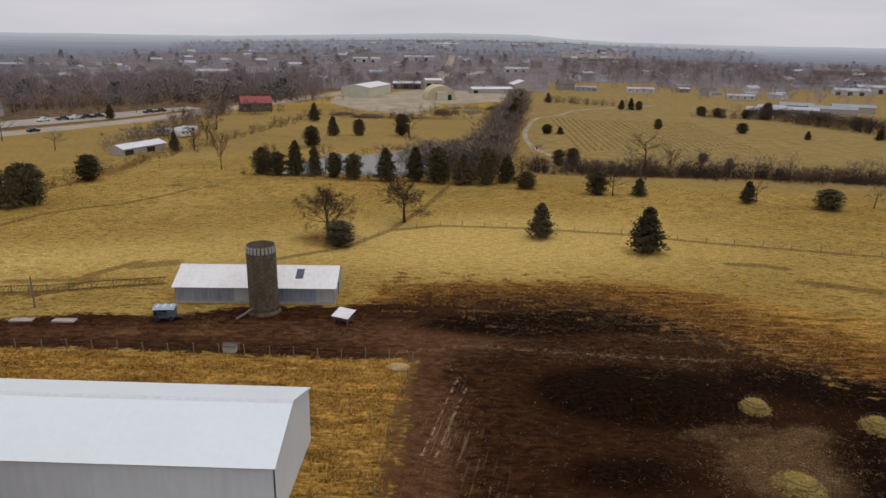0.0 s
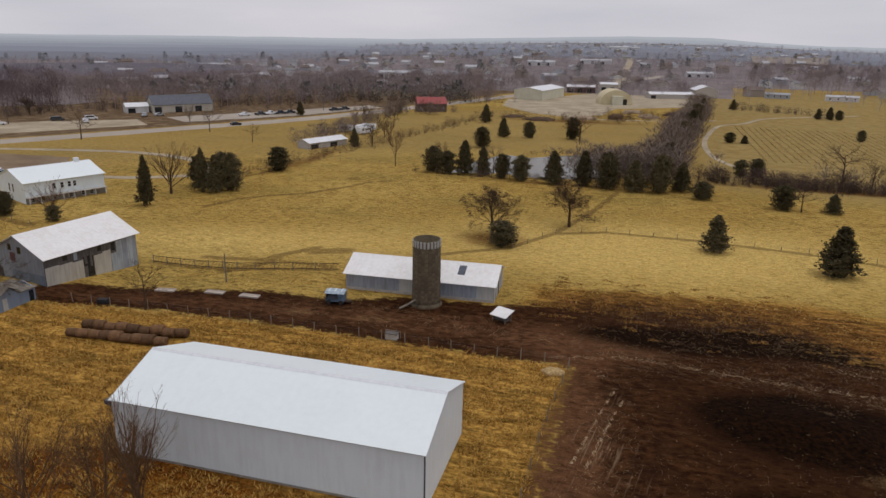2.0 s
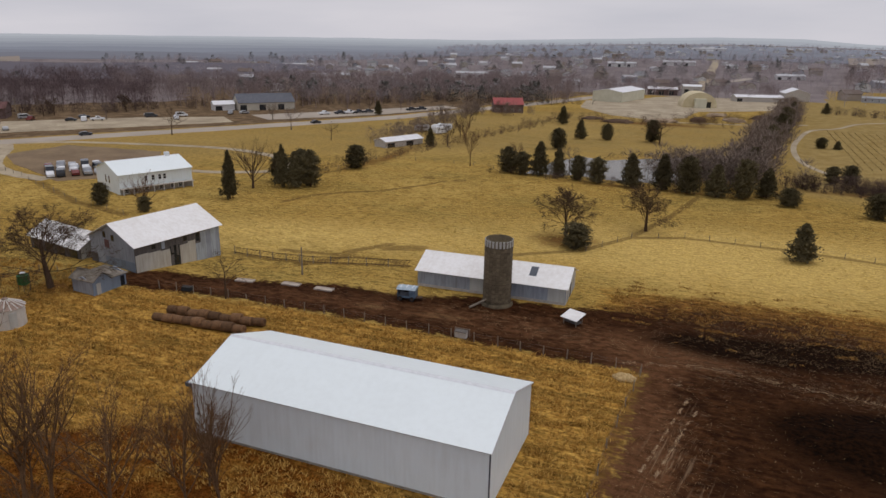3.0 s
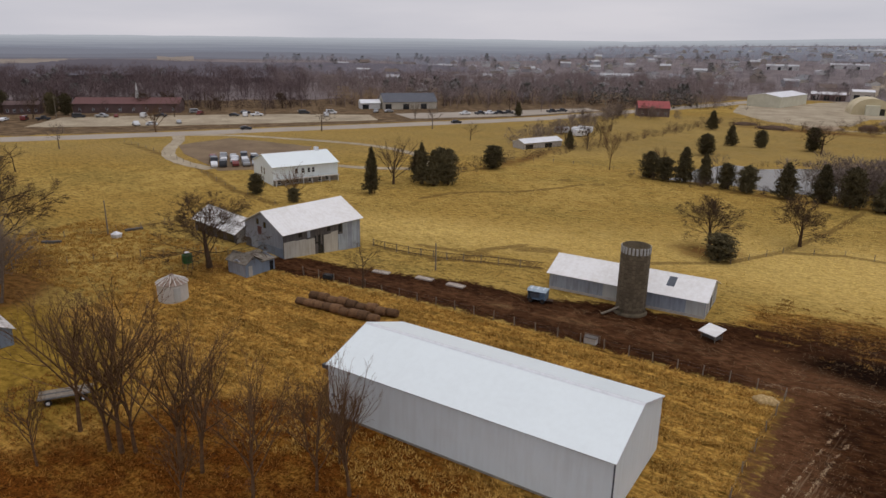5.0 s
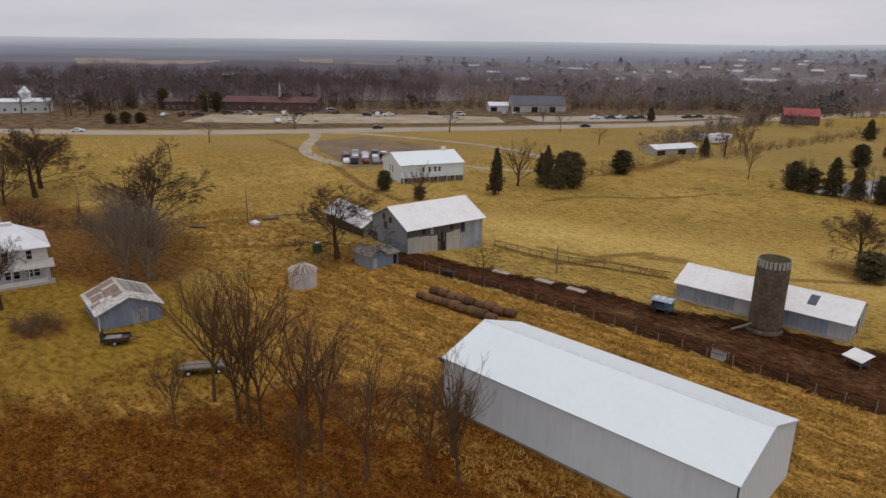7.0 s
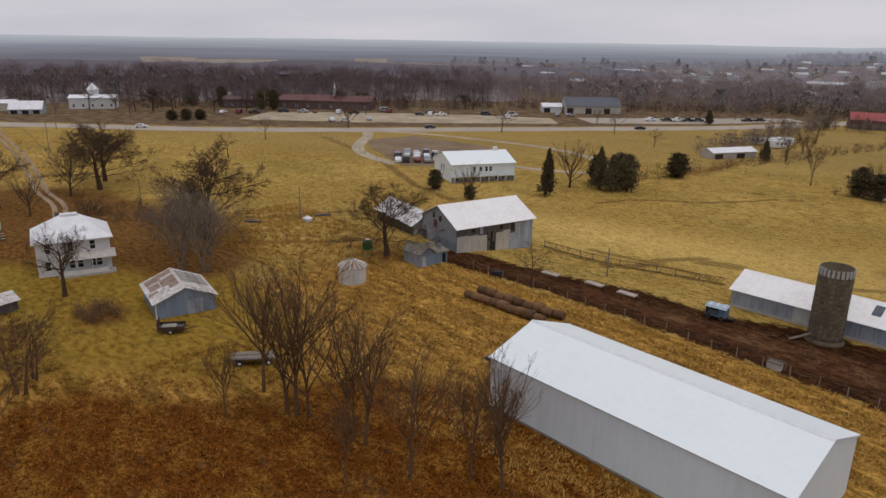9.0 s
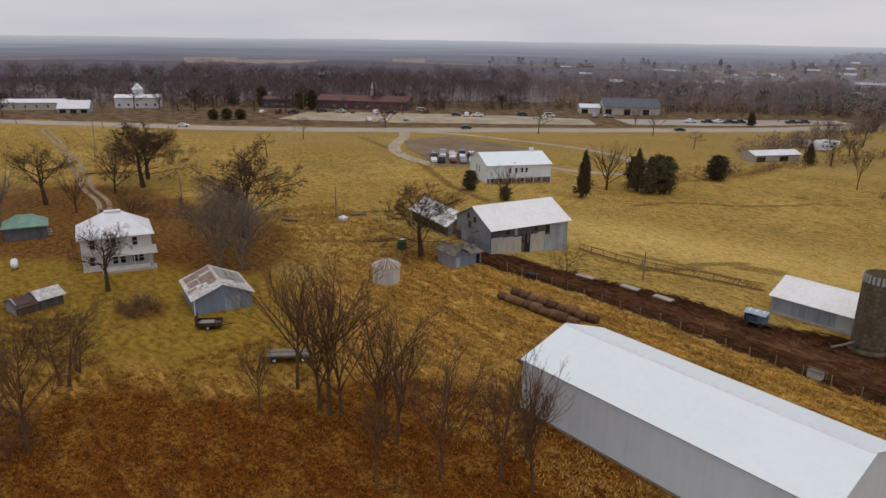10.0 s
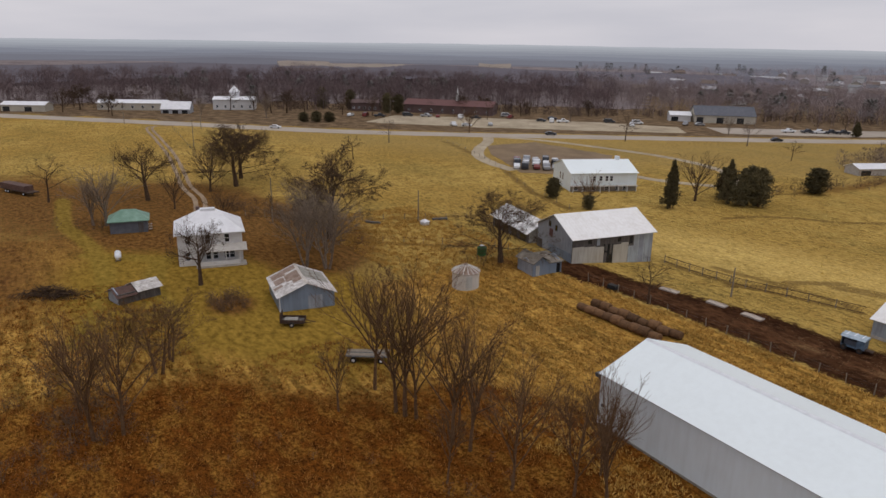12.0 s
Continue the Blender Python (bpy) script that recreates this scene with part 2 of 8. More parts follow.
def mesh_of(name, bm, mat, smooth=False):
    bmesh.ops.recalc_face_normals(bm, faces=bm.faces)
    me = bpy.data.meshes.new(name)
    bm.to_mesh(me)
    bm.free()
    me.materials.append(mat)
    if smooth:
        me.polygons.foreach_set("use_smooth", [True] * len(me.polygons))
    return me


def part(name, bm, mat, parent, label="", smooth=False, at=None):
    ob = new(name, mesh_of(name, bm, mat, smooth))
    ob.parent = parent
    if at is not None:
        ob.matrix_basis = at
    return tagged(ob, label)


def thing(name, x, y, rz, label, category, group="", z=None, kind=""):
    ob = new(name)
    ob.empty_display_size = 0.5
    ob.matrix_basis = pose(x, y, ground_z(x, y) if z is None else z, 0, 0, rz)
    return tagged(ob, label, category, group, kind)


def raw_mesh(name, verts, faces, mat, smooth=False):
    me = bpy.data.meshes.new(name)
    me.from_pydata(verts, [], faces)
    me.materials.append(mat)
    if smooth:
        me.polygons.foreach_set("use_smooth", [True] * len(me.polygons))
    me.update()
    return me


# ---- the ground: one sheet out to the hills ----
def smooth_step(a, b, v):
    f = min(1, max(0, (v - a) / (b - a)))
    return f * f * (3 - 2 * f)


def ground_z(x, y):
    z = 0.9 * math.exp(-((x + 74) ** 2 + (y - 27) ** 2) / 225) - 0.9 * math.exp(-((x + 60) ** 2 + (y - 49) ** 2) / 144)
    z += 1.1 * math.exp(-((x - 33) ** 2 / 40 + (y - 23) ** 2 / 14))
    dx, dy = x - 13, y + 45
    r = math.hypot(dx, dy)
    if r > 550:
        # the town climbs a broad hill; the woods to the west stay low
        bear = math.degrees(math.atan2(dx, dy))
        k = smooth_step(-36, -16, bear)
        z += (1.5 + 7.5 * k) * min(1, (r - 550) / 650)
        z += 22 * math.exp(-((bear - 1) / 17) ** 2) * smooth_step(700, 2400, r)
        town = smooth_step(-30, -20, bear) * (1 - smooth_step(20, 30, bear))
        z -= 45 * smooth_step(1000, 1600, r) * (1 - town) + 45 * smooth_step(2200, 2600, r) * town
    return z


def spaced(lo, a, b, hi, step, grow):
    mid = list(np.arange(a, b + 0.01, step))
    left, right, s = [], [], step
    while (left[-1] if left else a) > lo:
        s *= grow
        left.append((left[-1] if left else a) - s)
    s = step
    while (right[-1] if right else b) < hi:
        s *= grow
        right.append((right[-1] if right else b) + s)
    return np.array(left[::-1] + mid + right)


def inside(poly, X, Y, soft):
    """1 inside an outline, falling to 0 over soft metres outside."""
    res, best = np.zeros(X.shape, bool), np.full(X.shape, 1e9)
    for (x0, y0), (x1, y1) in zip(poly, poly[1:] + poly[:1]):
        cross = ((y0 > Y) != (y1 > Y)) & (X < (x1 - x0) * (Y - y0) / ((y1 - y0) or 1e-9) + x0)
        res ^= cross
        dx, dy = x1 - x0, y1 - y0
        t = np.clip(((X - x0) * dx + (Y - y0) * dy) / (dx * dx + dy * dy), 0, 1)
        best = np.minimum(best, np.hypot(X - x0 - t * dx, Y - y0 - t * dy))
    d = np.where(res, best, -best)
    return np.clip(0.5 + d / (2 * soft), 0, 1)


def spot(X, Y, x, y, rx, ry, turn=0):
    c, s = math.cos(radians(turn)), math.sin(radians(turn))
    u, w = (X - x) * c + (Y - y) * s, -(X - x) * s + (Y - y) * c
    return np.exp(-((u / rx) ** 2 + (w / ry) ** 2))


MUD = [(-69.5, 28.5), (-68.6, 32.8), (-63.6, 35.2), (-56.4, 36.8), (-46, 39.2), (-36, 41.8), (-27, 41), (-16.5, 45.4), (-3.4, 46.5), (6, 50), (17, 54), (30, 53.5), (38, 50.5), (45, 43), (51, 37.5), (58, 32), (66, 26), (85, 8),
       (85, -60), (8, -60), (7.4, 4), (7.6, 13), (8.2, 21.5), (9, 30), (-2, 29.8), (-20, 30.4), (-33, 30.8), (-50, 29.8), (-58, 28.2), (-64, 26.6)]
WEEDS = [(-130, -60), (-62, -60), (-58, -30), (-48, -22), (-38, -10), (-30, -5), (-1, -4), (6, -10), (6, -80), (-130, -80)]
xs, ys = spaced(-4850, -120, 75, 4850, 1.15, 1.09), spaced(-4850, -60, 100, 4850, 1.15, 1.09)
GX, GY = np.meshgrid(xs, ys)
gz = [ground_z(x, y) for y in ys for x in xs]
nx = len(xs)
gverts = list(zip(GX.ravel().tolist(), GY.ravel().tolist(), gz))
gfaces = [(j * nx + i, j * nx + i + 1, (j + 1) * nx + i + 1, (j + 1) * nx + i) for j in range(len(ys) - 1) for i in range(nx - 1)]

m, n, l, b = material("pasture_and_mud", 1.0, spec=0.02)


def attribute(name):
    a = n.new("ShaderNodeAttribute")
    a.attribute_name = name
    return a.outputs["Fac"]


v = coords(n, l)
fine = noise_tex(n, l, v, 1.9, 6, 0.7)
mid = noise_tex(n, l, v, 0.22, 5, 0.6)
big = noise_tex(n, l, v, 0.022, 4, 0.55)
clump = noise_tex(n, l, coords(n, l, (1.0, 1.6, 1)), 0.75, 5, 0.7)
combed_map = n.new("ShaderNodeMapping")
combed_map.inputs["Scale"].default_value, combed_map.inputs["Rotation"].default_value = (0.45, 2.6, 1), (0, 0, radians(24))
l.new(v, combed_map.inputs["Vector"])
combed = noise_tex(n, l, combed_map.outputs["Vector"], 1.1, 6, 0.72)


def ragged(mask, lo=0.42, hi=0.58, amount=0.75):
    k = maths(n, l, "ADD", mask, maths(n, l, "MULTIPLY", maths(n, l, "SUBTRACT", maths(n, l, "ADD", maths(n, l, "MULTIPLY", mid, 0.5), maths(n, l, "MULTIPLY", clump, 0.5)), 0.5), amount))
    r = n.new("ShaderNodeMapRange")
    r.interpolation_type = "SMOOTHSTEP"
    r.inputs["From Min"].default_value, r.inputs["From Max"].default_value = lo, hi
    l.new(k, r.inputs["Value"])
    return r.outputs["Result"]


pasture = mix(n, l, ramp(n, l, big, [(0.35, (0, 0, 0)), (0.65, (1, 1, 1))]), (0.410, 0.258, 0.064), (0.535, 0.362, 0.104))
pasture = mix(n, l, ramp(n, l, mid, [(0.42, (0, 0, 0)), (0.66, (0.7, 0.7, 0.7))]), pasture, (0.305, 0.184, 0.045))
pasture = mix(n, l, maths(n, l, "MULTIPLY", ramp(n, l, noise_tex(n, l, coords(n, l, (0.6, 1.4, 1)), 0.045, 5, 0.65), [(0.46, (0, 0, 0)), (0.64, (1, 1, 1))]), 0.5), pasture, (0.262, 0.192, 0.054))
pasture = mix(n, l, ramp(n, l, maths(n, l, "ADD", maths(n, l, "MULTIPLY", fine, 0.5), maths(n, l, "MULTIPLY", combed, 0.5)), [(0.38, (0.46, 0.46, 0.46)), (0.60, (1.30, 1.30, 1.30))]), (0, 0, 0), pasture)
pasture = mix(n, l, ramp(n, l, noise_tex(n, l, coords(n, l, (0.7, 1.25, 1)), 0.85, 6, 0.8), [(0.41, (0.46, 0.48, 0.42)), (0.50, (1, 1, 1)), (0.61, (1.32, 1.31, 1.28))]), (0, 0, 0), pasture)
# farther fields: duller tan, with distance haze greyed into the colour
pasture = mix(n, l, maths(n, l, "MULTIPLY", attribute("hazed_field"), 0.8), pasture, mix(n, l, ramp(n, l, mid, [(0.4, (0, 0, 0)), (0.62, (1, 1, 1))]), (0.245, 0.172, 0.066), (0.335, 0.248, 0.104)))
pasture = mix(n, l, maths(n, l, "MULTIPLY", ragged(attribute("bleached"), 0.2, 0.9, 1.4), 0.75), pasture, mix(n, l, ramp(n, l, maths(n, l, "ADD", maths(n, l, "MULTIPLY", fine, 0.5), maths(n, l, "MULTIPLY", combed, 0.5)), [(0.38, (0, 0, 0)), (0.60, (1, 1, 1))]), (0.330, 0.214, 0.060), (0.820, 0.590, 0.198)))
tuft = mix(n, l, ramp(n, l, clump, [(0.36, (0, 0, 0)), (0.62, (1, 1, 1))]), (0.270, 0.118, 0.018), (0.640, 0.365, 0.075))
tuft = mix(n, l, ramp(n, l, combed, [(0.36, (0, 0, 0)), (0.66, (1, 1, 1))]), mix(n, l, 0.55, tuft, (0.165, 0.067, 0.010)), mix(n, l, 0.40, tuft, (0.76, 0.490, 0.142)))
tuft = mix(n, l, ramp(n, l, fine, [(0.38, (0.42, 0.40, 0.38)), (0.60, (1.28, 1.28, 1.28))]), (0, 0, 0), tuft)
windrow = ramp(n, l, noise_tex(n, l, coords(n, l, (0.22, 1.0, 1)), 0.55, 5, 0.62), [(0.42, (0.52, 0.47, 0.42)), (0.57, (1.20, 1.20, 1.20))])
tuft = mix(n, l, windrow, (0, 0, 0), tuft)
weedy = mix(n, l, ramp(n, l, maths(n, l, "ADD", maths(n, l, "MULTIPLY", clump, 0.5), maths(n, l, "MULTIPLY", fine, 0.5)), [(0.36, (0, 0, 0)), (0.64, (1, 1, 1))]), (0.034, 0.0096, 0.0023), (0.240, 0.083, 0.0140))
weedy = mix(n, l, maths(n, l, "MULTIPLY", ramp(n, l, noise_tex(n, l, coords(n, l, (0.7, 1.2, 1)), 0.30, 6, 0.7), [(0.47, (0, 0, 0)), (0.60, (1, 1, 1))]), 0.75), weedy, mix(n, l, ramp(n, l, fine, [(0.40, (0, 0, 0)), (0.60, (1, 1, 1))]), (0.130, 0.052, 0.0095), (0.400, 0.200, 0.037)))
weedy = mix(n, l, ramp(n, l, noise_tex(n, l, v, 4.5, 6, 0.75), [(0.40, (0.30, 0.28, 0.28)), (0.60, (1.55, 1.55, 1.55))]), (0, 0, 0), weedy)
lawn = mix(n, l, ramp(n, l, clump, [(0.35, (0, 0, 0)), (0.65, (1, 1, 1))]), (0.138, 0.083, 0.0130), (0.335, 0.206, 0.037))
mudc = mix(n, l, ramp(n, l, clump, [(0.38, (0, 0, 0)), (0.66, (1, 1, 1))]), (0.021, 0.0076, 0.0034), (0.080, 0.033, 0.0130))
grit = noise_tex(n, l, v, 6.5, 7, 0.8)
mudc = mix(n, l, ramp(n, l, grit, [(0.36, (0.45, 0.45, 0.45)), (0.64, (1.5, 1.5, 1.5))]), (0, 0, 0), mudc)
mudc = mix(n, l, maths(n, l, "MULTIPLY", ramp(n, l, mid, [(0.40, (1, 1, 1)), (0.60, (0, 0, 0))]), 0.55), mudc, (0.021, 0.0088, 0.0048))
mudc = mix(n, l, maths(n, l, "MULTIPLY", ragged(attribute("dry"), 0.25, 0.8, 0.8), 0.85), mudc, mix(n, l, ramp(n, l, maths(n, l, "ADD", maths(n, l, "MULTIPLY", grit, 0.5), maths(n, l, "MULTIPLY", clump, 0.5)), [(0.40, (0, 0, 0)), (0.60, (1, 1, 1))]), (0.050, 0.0205, 0.0092), (0.165, 0.079, 0.037)))
speck = ramp(n, l, noise_tex(n, l, v, 13.0, 3, 0.6), [(0.66, (0, 0, 0)), (0.74, (1, 1, 1))])
mudc = mix(n, l, maths(n, l, "MULTIPLY", speck, ramp(n, l, clump, [(0.42, (0.1, 0.1, 0.1)), (0.60, (0.8, 0.8, 0.8))])), mudc, (0.260, 0.170, 0.098))
rut_map = n.new("ShaderNodeMapping")
rut_map.vector_type = "TEXTURE"
rut_map.inputs["Scale"].default_value, rut_map.inputs["Rotation"].default_value = (9.0, 0.42, 1), (0, 0, radians(80))
l.new(v, rut_map.inputs["Vector"])
ruts = ramp(n, l, noise_tex(n, l, rut_map.outputs["Vector"], 1.0, 5, 0.7), [(0.55, (0, 0, 0)), (0.64, (1, 1, 1))])
mudc = mix(n, l, maths(n, l, "MULTIPLY", ruts, ragged(attribute("rut"), 0.3, 0.8)), mudc, (0.200, 0.132, 0.078))
straw = ramp(n, l, noise_tex(n, l, coords(n, l, (0.5, 3.4, 1)), 1.1, 6, 0.75), [(0.57, (0, 0, 0)), (0.70, (1, 1, 1))])
mudc = mix(n, l, maths(n, l, "MULTIPLY", straw, ragged(attribute("scatter"), 0.3, 0.8)), mudc, (0.165, 0.115, 0.075))
mudc = mix(n, l, ragged(attribute("wet"), 0.3, 0.75, 1.3), mudc, mix(n, l, ramp(n, l, fine, [(0.4, (0, 0, 0)), (0.62, (1, 1, 1))]), (0.0042, 0.0020, 0.0012), (0.019, 0.0082, 0.0040)))
mudc = mix(n, l, maths(n, l, "MULTIPLY", maths(n, l, "MULTIPLY", ragged(attribute("litter"), 0.45, 1.0, 1.3), ramp(n, l, grit, [(0.44, (0.0, 0.0, 0.0)), (0.60, (1, 1, 1))])), 0.8), mudc, mix(n, l, fine, (0.150, 0.078, 0.030), (0.360, 0.235, 0.110)))
# woodland floor, its colour greyed and lightened to carry distance haze
woods = mix(n, l, ramp(n, l, noise_tex(n, l, v, 0.03, 6, 0.7), [(0.38, (0, 0, 0)), (0.62, (1, 1, 1))]), (0.150, 0.124, 0.124), (0.245, 0.208, 0.204))
col = mix(n, l, ragged(attribute("tuft"), 0.40, 0.60), pasture, tuft)
col = mix(n, l, ragged(attribute("weed"), 0.35, 0.65), col, weedy)
col = mix(n, l, ragged(attribute("lawn"), 0.30, 0.70), col, lawn)
col = mix(n, l, maths(n, l, "MULTIPLY", ragged(attribute("leaf"), 0.28, 0.72), 0.9), col, mix(n, l, ramp(n, l, clump, [(0.38, (0, 0, 0)), (0.64, (1, 1, 1))]), (0.068, 0.029, 0.0095), (0.210, 0.100, 0.030)))
col = mix(n, l, maths(n, l, "MULTIPLY", ragged(attribute("path"), 0.3, 0.8, 0.8), 0.8), col, mix(n, l, ramp(n, l, clump, [(0.36, (0, 0, 0)), (0.64, (1, 1, 1))]), (0.150, 0.100, 0.016), (0.310, 0.205, 0.040)))
col = mix(n, l, maths(n, l, "MULTIPLY", ragged(attribute("trail"), 0.35, 0.75, 0.9), 0.55), col, (0.085, 0.045, 0.018))
streaks = noise_tex(n, l, coords(n, l, (0.35, 1.5, 1)), 0.8, 6, 0.75)
rusty = mix(n, l, ramp(n, l, maths(n, l, "ADD", maths(n, l, "MULTIPLY", streaks, 0.6), maths(n, l, "MULTIPLY", grit, 0.4)), [(0.46, (0, 0, 0)), (0.58, (1, 1, 1))]), (0.030, 0.0115, 0.0042), (0.360, 0.172, 0.045))
col = mix(n, l, maths(n, l, "MULTIPLY", ragged(attribute("rust"), 0.25, 0.85, 1.5), 0.92), col, rusty)
mud_edge = n.new("ShaderNodeMapRange")
mud_edge.interpolation_type = "SMOOTHSTEP"
mud_edge.inputs["From Min"].default_value, mud_edge.inputs["From Max"].default_value = 0.38, 0.62
l.new(maths(n, l, "ADD", attribute("mud"), maths(n, l, "MULTIPLY", maths(n, l, "SUBTRACT", maths(n, l, "ADD", maths(n, l, "MULTIPLY", clump, 0.65), maths(n, l, "MULTIPLY", mid, 0.35)), 0.5), 1.7)), mud_edge.inputs["Value"])
col = mix(n, l, mud_edge.outputs["Result"], col, mudc)
col = mix(n, l, ragged(attribute("verge"), 0.35, 0.65), col, mix(n, l, ramp(n, l, mid, [(0.38, (0, 0, 0)), (0.64, (1, 1, 1))]), (0.095, 0.062, 0.036), (0.205, 0.142, 0.084)))
col = mix(n, l, ragged(attribute("wood"), 0.40, 0.60, 0.3), col, woods)
l.new(col, b.inputs["Base Color"])
bump(n, l, b, maths(n, l, "ADD", clump, maths(n, l, "MULTIPLY", fine, 0.5)), 0.7, 0.35)
M["ground"] = m
me = raw_mesh("ground", gverts, gfaces, m, True)
X, Y = GX.ravel(), GY.ravel()
R, BEAR = np.hypot(X - 13, Y + 45), np.degrees(np.arctan2(X - 13, Y + 45))
tuft_mask = inside([(-75, 24), (-60, 27), (-49, 29), (-33, 30), (9, 30), (8, -60), (-130, -60), (-120, -20), (-76, -6)], X, Y, 4.0)
tuft_mask = np.maximum(tuft_mask, 0.35 * inside([(-72, 36), (-40, 42), (-28, 40), (0, 45), (8, 52), (6, 59), (-8, 57), (-30, 61), (-70, 56)], X, Y, 4.0))
tuft_mask = np.maximum(tuft_mask, 0.95 * inside([(0, 46), (20, 48), (38, 46), (56, 30), (90, 0), (110, 15), (75, 46), (62, 52), (50, 59), (38, 61), (14, 58), (0, 57)], X, Y, 8.0))
def near_line(line, width):
    best = np.full(X.shape, 1e9)
    for (x0, y0), (x1, y1) in zip(line, line[1:]):
        dx, dy = x1 - x0, y1 - y0
        t_ = np.clip(((X - x0) * dx + (Y - y0) * dy) / (dx * dx + dy * dy), 0, 1)
        best = np.minimum(best, np.hypot(X - x0 - t_ * dx, Y - y0 - t_ * dy))
    return np.clip(1.25 - best / width, 0, 1)


trail_mask = np.maximum.reduce([near_line(p, w) for p, w in (([(-24, 62), (-14, 70), (-6.8, 75), (0.1, 87.5), (6, 108), (11, 132)], 1.1), ([(0, 87.5), (10, 92), (28, 91.5), (46, 88.8), (62, 84), (91, 77.6)], 1.2), ([(-64, 50), (-47, 49.5), (-31, 54)], 1.0), ([(-57, 54.6), (-33, 55.4)], 1.0), ([(-129, -8), (-112, 15), (-104, 38)], 1.4), ([(-205, 93), (-152, 80), (-117, 64), (-99, 60)], 1.6),
                                                            ([(-100, 4), (-83, 25), (-73, 26)], 1.2), ([(-39, 62), (-34, 64)], 2.4), ([(70, 62), (82, 58)], 2.0), ([(6, 31), (8.5, 29), (8, 14), (7, 0)], 1.0), ([(-76.6, 84.6), (-73.3, 94.1), (-67.8, 99.7), (-61.8, 104.1), (-58.2, 109.6), (-54.5, 116.1), (-51.8, 123.7), (-42.5, 128.3)], 1.2), ([(-44.8, 56.8), (-42.9, 59.5), (-39.5, 64.2)], 1.5), ([(-61.0, 123.3), (-55.8, 126.7), (-51.2, 128.0)], 1.3), ([(-48.8, 47.8), (-46.7, 50.6), (-43.8, 53.6), (-43.4, 55.9)], 1.3), ([(-92.1, 101.9), (-87.9, 113.0), (-84.6, 122.3), (-83.6, 133.4)], 1.0), ([(61.1, 70.9), (65.9, 70.7), (70.1, 69.1)], 1.5), ([(-112.8, 15.7), (-109.4, 21.2), (-106.0, 24.6), (-105.5, 32.7)], 0.9))])
beyond_road = inside([(-520, -252), (-420, -112), (-348, -30), (-296, 25), (-254, 69), (-224, 110), (-197, 153), (-165, 205), (-135, 257), (-115, 310), (-95, 372), (-70, 450), (-60, 520), (-900, 600), (-900, -200)], X, Y, 4.0)
mud_near = inside(MUD, X, Y, 2.2) * (1 - 0.3 * spot(X, Y, 9.0, 12, 1.6, 12))
mud_wide = inside(MUD, X, Y, 13.0)
